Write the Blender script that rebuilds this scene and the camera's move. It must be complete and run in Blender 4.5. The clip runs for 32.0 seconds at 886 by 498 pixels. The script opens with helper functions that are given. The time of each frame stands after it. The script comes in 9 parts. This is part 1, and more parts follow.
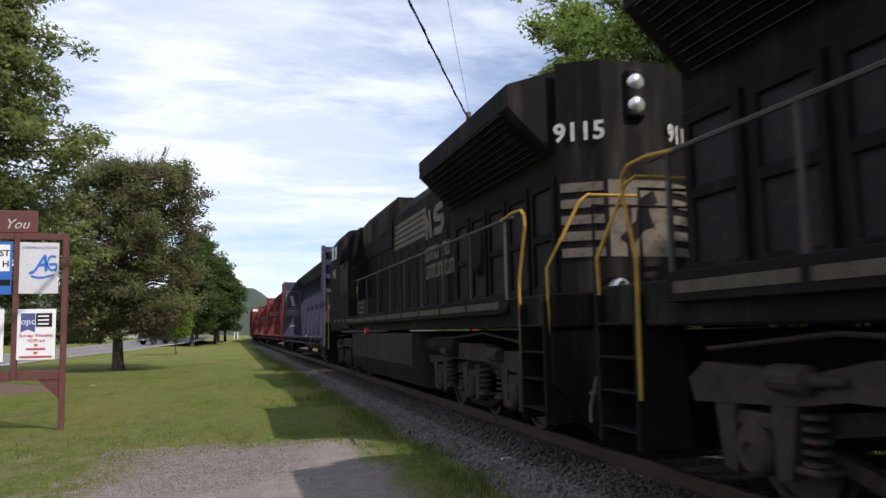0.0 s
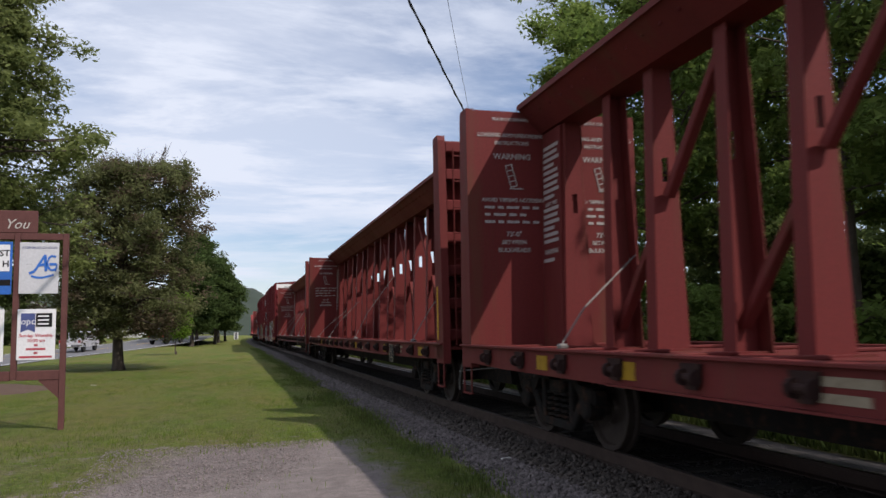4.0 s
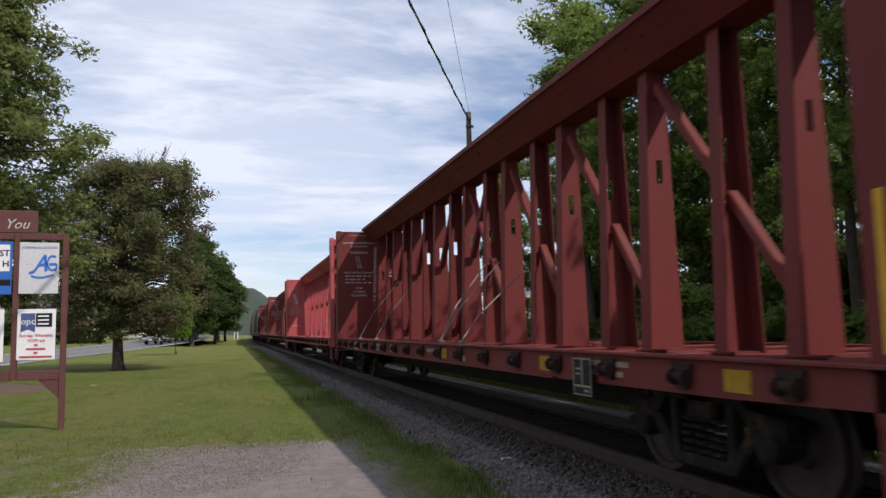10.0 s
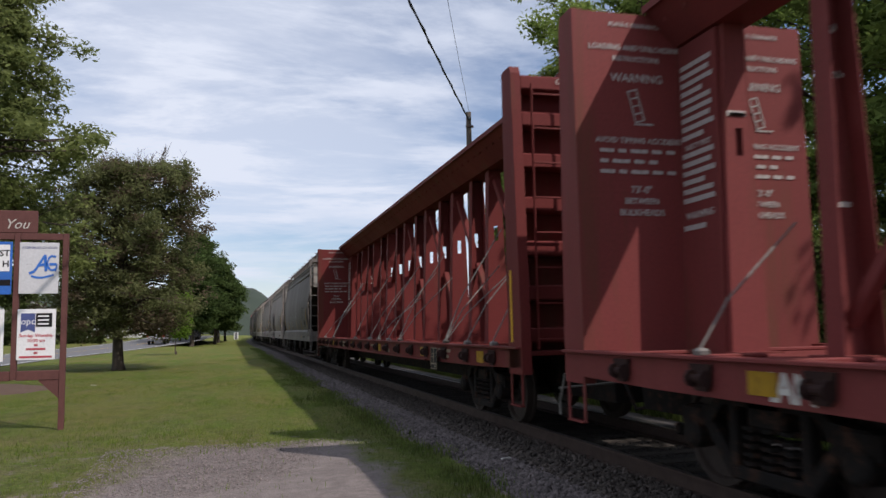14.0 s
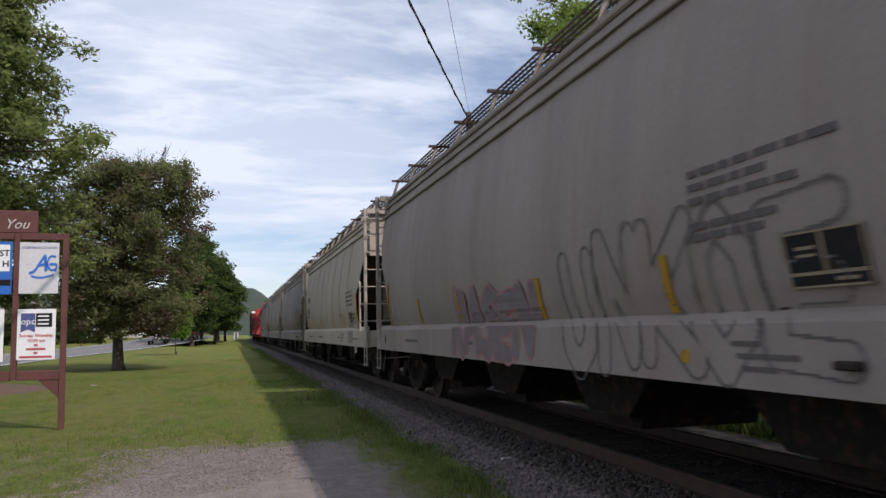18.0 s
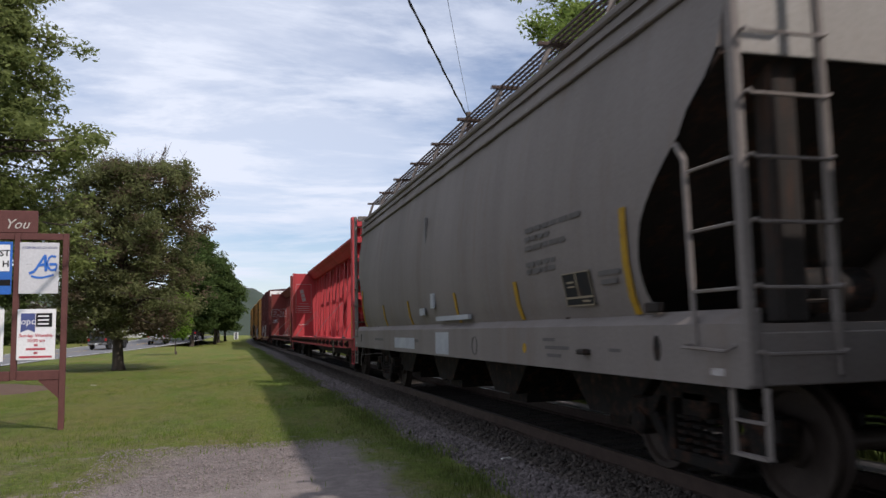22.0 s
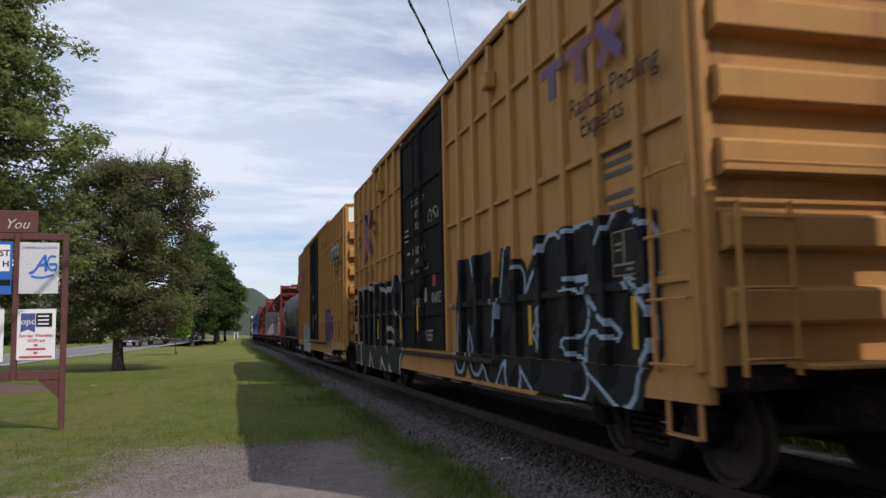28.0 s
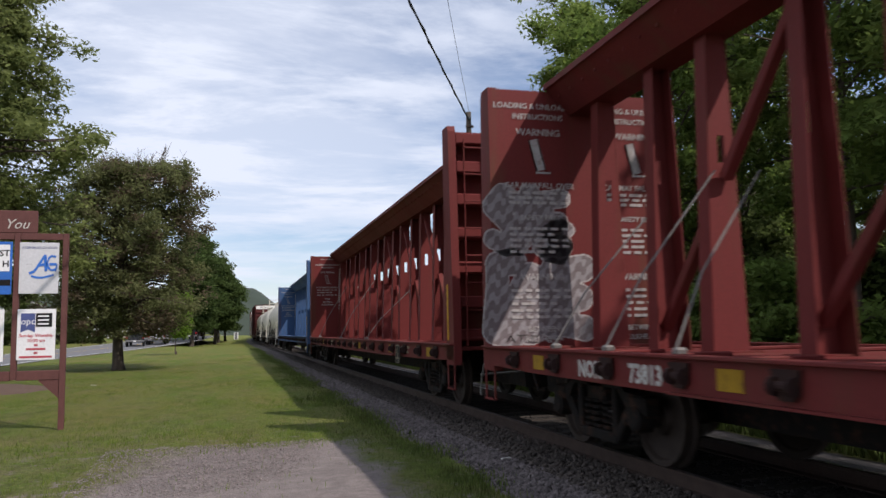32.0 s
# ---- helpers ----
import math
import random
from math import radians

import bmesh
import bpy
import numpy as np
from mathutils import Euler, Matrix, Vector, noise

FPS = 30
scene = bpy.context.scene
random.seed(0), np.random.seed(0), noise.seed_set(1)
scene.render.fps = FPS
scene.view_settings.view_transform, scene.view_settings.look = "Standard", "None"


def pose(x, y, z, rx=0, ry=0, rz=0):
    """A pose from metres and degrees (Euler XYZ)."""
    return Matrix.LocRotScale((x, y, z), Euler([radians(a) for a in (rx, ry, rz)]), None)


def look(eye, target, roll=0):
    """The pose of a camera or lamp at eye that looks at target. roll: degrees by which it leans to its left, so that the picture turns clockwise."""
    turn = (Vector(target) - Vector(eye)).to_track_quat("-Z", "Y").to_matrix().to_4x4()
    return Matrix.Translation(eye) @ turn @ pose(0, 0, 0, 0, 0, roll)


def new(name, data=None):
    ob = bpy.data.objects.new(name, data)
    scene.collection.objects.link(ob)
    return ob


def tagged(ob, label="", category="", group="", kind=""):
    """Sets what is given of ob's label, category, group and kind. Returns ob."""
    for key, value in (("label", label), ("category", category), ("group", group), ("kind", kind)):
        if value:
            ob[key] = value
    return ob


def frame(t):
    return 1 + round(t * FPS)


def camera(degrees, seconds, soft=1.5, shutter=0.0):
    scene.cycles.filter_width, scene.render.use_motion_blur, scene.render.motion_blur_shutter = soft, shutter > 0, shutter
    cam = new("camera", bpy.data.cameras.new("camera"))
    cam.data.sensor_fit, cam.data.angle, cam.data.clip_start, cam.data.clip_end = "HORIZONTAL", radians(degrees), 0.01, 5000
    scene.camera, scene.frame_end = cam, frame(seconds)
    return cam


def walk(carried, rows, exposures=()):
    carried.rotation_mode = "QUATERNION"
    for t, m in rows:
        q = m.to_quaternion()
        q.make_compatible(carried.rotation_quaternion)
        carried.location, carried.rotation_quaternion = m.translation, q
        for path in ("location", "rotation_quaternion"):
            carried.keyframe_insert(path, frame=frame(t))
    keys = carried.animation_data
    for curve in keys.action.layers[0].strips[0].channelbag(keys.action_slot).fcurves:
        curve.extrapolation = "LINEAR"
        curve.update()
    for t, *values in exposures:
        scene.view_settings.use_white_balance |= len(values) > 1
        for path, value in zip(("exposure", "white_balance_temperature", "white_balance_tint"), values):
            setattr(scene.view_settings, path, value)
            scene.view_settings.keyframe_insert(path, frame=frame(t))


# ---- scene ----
EYE_Z = 1.554
_y, _p = radians(15.258), radians(5.841)
cam = camera(59.2, 32.0, shutter=0.12)
_eye = (0.0, 0.0, EYE_Z)
_aim = (math.sin(_y) * math.cos(_p), math.cos(_y) * math.cos(_p), EYE_Z + math.sin(_p))
EXPOSURE = [(0.0, 0.05), (1.0, 0.05), (2.0, -0.15), (5.0, -0.28), (6.0, -0.26), (7.0, 0.0), (9.0, -0.07), (10.0, -0.2), (11.0, -0.3), (12.0, -0.5), (13.0, -0.35), (14.0, -0.33), (15.0, -0.15), (17.4, -0.38), (18.0, -0.2), (19.0, -0.35), (20.0, -0.22), (21.0, -0.22), (22.5, -0.25), (24.0, -0.5), (25.0, -0.25), (28.0, -0.28), (29.0, -0.22), (30.0, -0.27), (31.0, -0.26), (32.0, -0.2)]
STAND = look(_eye, _aim, -1.138)
walk(cam, [(0.0, STAND), (32.0, STAND)], [(t, stops, 6350, 17) for t, stops in EXPOSURE])

# ---- light ----
SUN_TO = Vector((0.575, -0.71, 1.0)).normalized()
world = bpy.data.worlds.new("sky")
scene.world = world
world.use_nodes = True
_wt = world.node_tree
_wt.nodes.clear()


def wnode(kind, **inputs):
    n = _wt.nodes.new(kind)
    for k, v in inputs.items():
        n.inputs[k].default_value = v
    return n


sky = wnode("ShaderNodeTexSky")
sky.sky_type, sky.sun_disc = "NISHITA", False
sky.sun_elevation, sky.sun_rotation = math.asin(SUN_TO.z), math.atan2(SUN_TO.x, SUN_TO.y)
sky.altitude, sky.air_density, sky.dust_density, sky.ozone_density = 200, 1.0, 0.5, 2.2
_tc = wnode("ShaderNodeTexCoord")
_sep = wnode("ShaderNodeSeparateXYZ")
_wt.links.new(_tc.outputs["Generated"], _sep.inputs[0])


def wmath(op, a, b=0.0, clamp=False):
    n = _wt.nodes.new("ShaderNodeMath")
    n.operation, n.use_clamp = op, clamp
    for i, v in enumerate((a, b)):
        if isinstance(v, (int, float)):
            n.inputs[i].default_value = v
        else:
            _wt.links.new(v, n.inputs[i])
    return n.outputs[0]


_up = wmath("MAXIMUM", _sep.outputs["Z"], 0.0)
_den = wmath("ADD", _up, 0.12)
_px, _py = wmath("DIVIDE", _sep.outputs["X"], _den), wmath("DIVIDE", _sep.outputs["Y"], _den)
_comb = wnode("ShaderNodeCombineXYZ")
_wt.links.new(_px, _comb.inputs[0]), _wt.links.new(_py, _comb.inputs[1])


def clouds(scale, stretch, turn, rough, lo, hi, dist=0.6, shift=0.0):
    mp = wnode("ShaderNodeMapping")
    mp.inputs["Rotation"].default_value = (0, 0, radians(turn))
    mp.inputs["Scale"].default_value = (scale, scale * stretch, 1)
    mp.inputs["Location"].default_value = (shift, shift * 0.7, 0)
    _wt.links.new(_comb.outputs[0], mp.inputs[0])
    nz = wnode("ShaderNodeTexNoise", Scale=1.0, Detail=8.0, Roughness=rough, Distortion=dist)
    _wt.links.new(mp.outputs[0], nz.inputs["Vector"])
    mr = wnode("ShaderNodeMapRange")
    mr.interpolation_type = "SMOOTHSTEP"
    mr.inputs["From Min"].default_value, mr.inputs["From Max"].default_value = lo, hi
    _wt.links.new(nz.outputs["Fac"], mr.inputs["Value"])
    return mr.outputs[0]


_c1 = clouds(0.5, 1.3, 60, 0.56, 0.40, 0.60, 0.2, 3.1)
_c2 = clouds(0.95, 1.9, 40, 0.63, 0.43, 0.61, 0.3, 7.7)
_cov = wmath("ADD", wmath("MULTIPLY", _c1, 0.52), wmath("MULTIPLY", _c2, 0.42))
_cov = wmath("ADD", wmath("ADD", _cov, 0.10), wmath("MULTIPLY", _up, 0.30))
_cov = wmath("SUBTRACT", _cov, wmath("MULTIPLY", _sep.outputs["X"], 0.34), True)
_low = wmath("SUBTRACT", 1.0, wmath("MULTIPLY", _up, 7.0), True)
_cov = wmath("MAXIMUM", _cov, wmath("MULTIPLY", _low, 0.5))
_bg_sky, _bg_cloud, _mix, _out = wnode("ShaderNodeBackground", Strength=0.14), wnode("ShaderNodeBackground", Strength=1.12), _wt.nodes.new("ShaderNodeMixShader"), _wt.nodes.new("ShaderNodeOutputWorld")
_bg_cloud.inputs["Color"].default_value = (0.83, 0.91, 1.0, 1)
_wt.links.new(sky.outputs[0], _bg_sky.inputs["Color"])
_wt.links.new(_cov, _mix.inputs[0])
_wt.links.new(_bg_sky.outputs[0], _mix.inputs[1])
_wt.links.new(_bg_cloud.outputs[0], _mix.inputs[2])
_wt.links.new(_mix.outputs[0], _out.inputs[0])

sun = new("sun", bpy.data.lights.new("sun", "SUN"))
sun.data.energy, sun.data.angle, sun.data.color = 5.0, radians(0.53), (1.0, 0.93, 0.82)
sun.matrix_world = look(SUN_TO * 60, (0, 0, 0))


# ---- materials ----
def material(name, base, second=None, rough=0.6, metal=0.0, scale=3.0, amount=0.5, grain=40.0, bump=0.15, dirt=None, dirt_amount=0.0, streak=False, spec=0.4, random_value=0.0, translucent=0.0, island=False):
    m = bpy.data.materials.new(name)
    m.use_nodes = True
    t = m.node_tree
    n, ln = t.nodes, t.links
    bsdf, out = n["Principled BSDF"], n["Material Output"]
    co = n.new("ShaderNodeTexCoord").outputs["Object"]
    big = n.new("ShaderNodeTexNoise")
    big.inputs["Scale"].default_value, big.inputs["Detail"].default_value = scale, 6
    big.inputs["Roughness"].default_value = 0.62
    src = co
    if streak:
        mp = n.new("ShaderNodeMapping")
        mp.inputs["Scale"].default_value = (1, 1, 0.12)
        ln.new(co, mp.inputs[0])
        src = mp.outputs[0]
    ln.new(src, big.inputs["Vector"])
    fine = n.new("ShaderNodeTexNoise")
    fine.inputs["Scale"].default_value, fine.inputs["Detail"].default_value = grain, 4
    ln.new(co, fine.inputs["Vector"])

    def ramp(value, lo, hi, top):
        r = n.new("ShaderNodeMapRange")
        r.inputs["From Min"].default_value, r.inputs["From Max"].default_value, r.inputs["To Max"].default_value = lo, hi, top
        ln.new(value, r.inputs["Value"])
        return r.outputs[0]

    def mix(fac, a, b, blend="MIX"):
        x = n.new("ShaderNodeMix")
        x.data_type, x.blend_type = "RGBA", blend
        for sock, v in ((x.inputs[0], fac), (x.inputs[6], a), (x.inputs[7], b)):
            if isinstance(v, (int, float)):
                sock.default_value = v
            elif isinstance(v, tuple):
                sock.default_value = (*v, 1)
            else:
                ln.new(v, sock)
        return x.outputs[2]

    second = second or tuple(c * 0.6 for c in base)
    col = mix(ramp(big.outputs["Fac"], 0.35, 0.68, amount), base, second)
    col = mix(ramp(fine.outputs["Fac"], 0.35, 0.75, 0.35), col, tuple(c * 0.7 for c in second))
    if dirt:
        spots = n.new("ShaderNodeTexNoise")
        spots.inputs["Scale"].default_value, spots.inputs["Detail"].default_value = scale * 2.3, 8
        spots.inputs["Roughness"].default_value = 0.7
        ln.new(src, spots.inputs["Vector"])
        col = mix(ramp(spots.outputs["Fac"], 0.52, 0.66, dirt_amount), col, dirt)
    if random_value:
        rnd = n.new("ShaderNodeNewGeometry").outputs["Random Per Island"] if island else n.new("ShaderNodeObjectInfo").outputs["Random"]
        hv = n.new("ShaderNodeHueSaturation")
        r = n.new("ShaderNodeMapRange")
        r.inputs["To Min"].default_value, r.inputs["To Max"].default_value = 1 - random_value, 1 + random_value
        ln.new(rnd, r.inputs["Value"])
        ln.new(r.outputs[0], hv.inputs["Value"])
        ln.new(col, hv.inputs["Color"])
        col = hv.outputs["Color"]
    ln.new(col, bsdf.inputs["Base Color"])
    bsdf.inputs["Metallic"].default_value = metal
    bsdf.inputs["Specular IOR Level"].default_value = spec
    ln.new(ramp(big.outputs["Fac"], 0.2, 0.8, 1.0), bsdf.inputs["Roughness"])
    rr = bsdf.inputs["Roughness"].links[0].from_node
    rr.inputs["To Min"].default_value, rr.inputs["To Max"].default_value = max(0.05, rough - 0.12), min(1.0, rough + 0.12)
    if bump:
        b = n.new("ShaderNodeBump")
        b.inputs["Strength"].default_value, b.inputs["Distance"].default_value = bump, 0.02
        ln.new(fine.outputs["Fac"], b.inputs["Height"])
        ln.new(b.outputs[0], bsdf.inputs["Normal"])
    if translucent:
        tr = n.new("ShaderNodeBsdfTranslucent")
        ln.new(col, tr.inputs["Color"])
        ms = n.new("ShaderNodeMixShader")
        ms.inputs[0].default_value = translucent
        ln.new(bsdf.outputs[0], ms.inputs[1]), ln.new(tr.outputs[0], ms.inputs[2])
        ln.new(ms.outputs[0], out.inputs["Surface"])
    return m


RUST = (0.09, 0.04, 0.022)
MAT = {}


def paint(name, base, second=None, **k):
    opts = dict(rough=0.66, spec=0.18, scale=0.9, amount=0.7, grain=30, bump=0.08, dirt=RUST, dirt_amount=0.55, streak=True)
    opts.update(k)
    MAT[name] = material(name, base, second, **opts)


paint("maroon", (0.134, 0.0208, 0.0195), (0.092, 0.0176, 0.0163))
paint("brown_red", (0.142, 0.0255, 0.0235), (0.102, 0.0215, 0.0195))
paint("faded_red", (0.40, 0.082, 0.088), (0.31, 0.066, 0.070))
paint("bright_red", (0.42, 0.050, 0.058), (0.31, 0.043, 0.049))
paint("box_red", (0.1428, 0.01542, 0.01828), (0.1028, 0.01371, 0.01599), dirt_amount=0.3)
paint("box_brown", (0.074, 0.0165, 0.0165), (0.054, 0.014, 0.014), dirt_amount=0.4)
paint("slate_blue", (0.0368, 0.0391, 0.0713), (0.0276, 0.0299, 0.05175))
paint("sky_blue", (0.0408, 0.0884, 0.1904), (0.034, 0.068, 0.1496))
paint("box_yellow", (0.3946, 0.2058, 0.06434), (0.326, 0.1716, 0.06005), dirt_amount=0.42)
paint("hopper_grey", (0.252, 0.216, 0.197), (0.176, 0.154, 0.142), dirt=(0.16, 0.11, 0.075), dirt_amount=0.3)
paint("hopper_dark", (0.170, 0.149, 0.138), (0.126, 0.111, 0.103), dirt=(0.12, 0.085, 0.06), dirt_amount=0.35)
paint("hopper_white", (0.3852, 0.335, 0.285), (0.321, 0.28, 0.2375), dirt=(0.24, 0.15, 0.09), dirt_amount=0.3)
paint("tank_black", (0.021, 0.0195, 0.0205), (0.027, 0.0255, 0.026), rough=0.55, spec=0.22, dirt=(0.06, 0.05, 0.042), dirt_amount=0.35)
paint("stencil_dark", (0.075, 0.070, 0.068), (0.11, 0.10, 0.095), streak=False, scale=6, dirt_amount=0.1)
paint("pale_sheet", (0.29, 0.275, 0.255), (0.22, 0.205, 0.19), dirt=(0.2, 0.12, 0.09), dirt_amount=0.4)
paint("tank_white", (0.62, 0.58, 0.50), (0.5, 0.46, 0.40))
paint("loco_black", (0.0082, 0.0074, 0.0072), (0.0118, 0.0106, 0.0100), rough=0.75, spec=0.06, dirt=(0.062, 0.054, 0.047), dirt_amount=0.40)
paint("door_black", (0.011, 0.011, 0.012), (0.017, 0.0165, 0.0165), dirt_amount=0.3, rough=0.85, spec=0.06)
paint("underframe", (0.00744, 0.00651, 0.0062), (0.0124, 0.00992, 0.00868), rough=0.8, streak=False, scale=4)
paint("truck_grime", (0.036, 0.031, 0.027), (0.020, 0.017, 0.015), rough=0.85, streak=False, scale=4)
paint("stencil_white", (0.40, 0.38, 0.37), (0.28, 0.25, 0.24), streak=False, scale=6, dirt_amount=0.5)
paint("rail_grey", (0.06, 0.058, 0.056), (0.04, 0.038, 0.037), streak=False, scale=5)
paint("pale_red", (0.17, 0.036, 0.034), (0.12, 0.028, 0.027))
paint("loco_dust", (0.036, 0.032, 0.029), (0.026, 0.023, 0.021), rough=0.85, spec=0.1, dirt=(0.06, 0.052, 0.045), dirt_amount=0.4)
paint("worn_cream", (0.15, 0.128, 0.098), (0.085, 0.073, 0.058), streak=False, scale=5, dirt=(0.03, 0.027, 0.025), dirt_amount=0.75)
paint("cream_dust", (0.075, 0.062, 0.045), (0.045, 0.038, 0.030), streak=False, scale=5, dirt=(0.02, 0.018, 0.016), dirt_amount=0.75)
paint("grab_yellow", (0.40, 0.235, 0.03), (0.27, 0.165, 0.035), streak=False, scale=7, dirt_amount=0.4)
paint("stencil_grey", (0.13, 0.125, 0.125), (0.19, 0.18, 0.175), streak=False, scale=6, dirt_amount=0.1)
paint("winch_steel", (0.03, 0.013, 0.012), (0.02, 0.012, 0.011), rough=0.8, streak=False, scale=4)
paint("white_paint", (0.544, 0.536, 0.504), (0.416, 0.4, 0.368), streak=False, scale=5, dirt_amount=0.35)
paint("cream_paint", (0.2746, 0.2331, 0.167), (0.2006, 0.1637, 0.116), streak=False, scale=5, dirt_amount=0.4)
paint("yellow_paint", (0.576, 0.336, 0.024), (0.464, 0.264, 0.024), streak=False, scale=5, dirt_amount=0.3)
paint("grey_paint", (0.16, 0.165, 0.17), (0.12, 0.12, 0.125), streak=False, scale=4)
paint("dark_paint", (0.00744, 0.00744, 0.00868), (0.0124, 0.0124, 0.01364), streak=False, scale=4, dirt_amount=0.2)
paint("graffiti_blue", (0.048, 0.136, 0.304), (0.2, 0.336, 0.464), streak=False, scale=1.2, dirt_amount=0.1)
paint("graffiti_green", (0.136, 0.184, 0.104), (0.064, 0.104, 0.056), streak=False, scale=2.5, dirt_amount=0.1)
paint("graffiti_tan", (0.2304, 0.2112, 0.1408), (0.16, 0.1536, 0.1088), streak=False, scale=3, dirt_amount=0.1)
paint("graffiti_pink", (0.304, 0.16, 0.16), (0.208, 0.096, 0.104), streak=False, scale=3, dirt_amount=0.1)
paint("graffiti_silver", (0.336, 0.352, 0.368), (0.24, 0.248, 0.264), streak=False, scale=2, dirt_amount=0.1)
paint("graffiti_red", (0.304, 0.04, 0.048), (0.2, 0.032, 0.04), streak=False, scale=3, dirt_amount=0.1)
paint("graffiti_ice", (0.2592, 0.3384, 0.4032), (0.1872, 0.2592, 0.3312), streak=False, scale=2, dirt_amount=0.1)
paint("logo_orange", (0.45, 0.22, 0.04), streak=False, scale=4, dirt_amount=0.2)
paint("faded_plum", (0.20, 0.085, 0.13), (0.15, 0.075, 0.11), streak=False, scale=4, dirt_amount=0.2)
paint("faded_violet", (0.13, 0.08, 0.16), (0.10, 0.07, 0.13), streak=False, scale=4, dirt_amount=0.2)
paint("graffiti_smoke", (0.035, 0.036, 0.038), (0.022, 0.023, 0.025), streak=False, scale=3, dirt_amount=0.1)
paint("graffiti_white", (0.34, 0.365, 0.39), (0.27, 0.30, 0.335), streak=False, scale=2, dirt_amount=0.2)
paint("band_white", (0.78, 0.78, 0.76), (0.68, 0.68, 0.66), streak=False, scale=4, dirt_amount=0.12)
paint("ochre_plate", (0.34, 0.20, 0.012), (0.24, 0.14, 0.015), streak=False, scale=5, dirt_amount=0.4)
paint("graffiti_smudge", (0.125, 0.098, 0.10), (0.20, 0.175, 0.18), streak=False, scale=6, dirt_amount=0.2)
paint("graffiti_haze", (0.21, 0.19, 0.195), (0.30, 0.28, 0.29), streak=False, scale=6, dirt_amount=0.2)
# Dirty brown, taken darker to hold the shade inside the hopper ends.
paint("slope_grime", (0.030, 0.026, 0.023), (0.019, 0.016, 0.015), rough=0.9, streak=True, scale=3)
paint("graffiti_ice2", (0.30, 0.38, 0.45), (0.22, 0.30, 0.38), streak=False, scale=2, dirt_amount=0.1)
paint("logo_blue", (0.04, 0.09, 0.33), streak=False, scale=4, dirt_amount=0.1)
paint("logo_red", (0.50, 0.05, 0.07), streak=False, scale=4, dirt_amount=0.1)
MAT["wheel_steel"] = material("wheel_steel", (0.045, 0.032, 0.026), (0.025, 0.02, 0.018), rough=0.65, metal=0.4, scale=6)
MAT["rail_steel"] = material("rail_steel", (0.055, 0.034, 0.026), (0.035, 0.024, 0.02), rough=0.7, metal=0.3, scale=5)
MAT["rail_head"] = material("rail_head", (0.20, 0.18, 0.17), rough=0.45, metal=1.0, scale=7, bump=0.02)
MAT["tie_wood"] = material("tie_wood", (0.042, 0.034, 0.028), (0.028, 0.023, 0.02), rough=0.9, scale=6, grain=60, bump=0.4, random_value=0.25)
MAT["lamp_glass"] = material("lamp_glass", (0.6, 0.6, 0.58), rough=0.12, metal=0.7, scale=9, bump=0.0)
MAT["dark_glass"] = material("dark_glass", (0.012, 0.014, 0.016), rough=0.08, scale=3, bump=0.0, spec=0.6)
MAT["cable"] = material("cable", (0.16, 0.15, 0.14), rough=0.5, metal=0.3, scale=20)


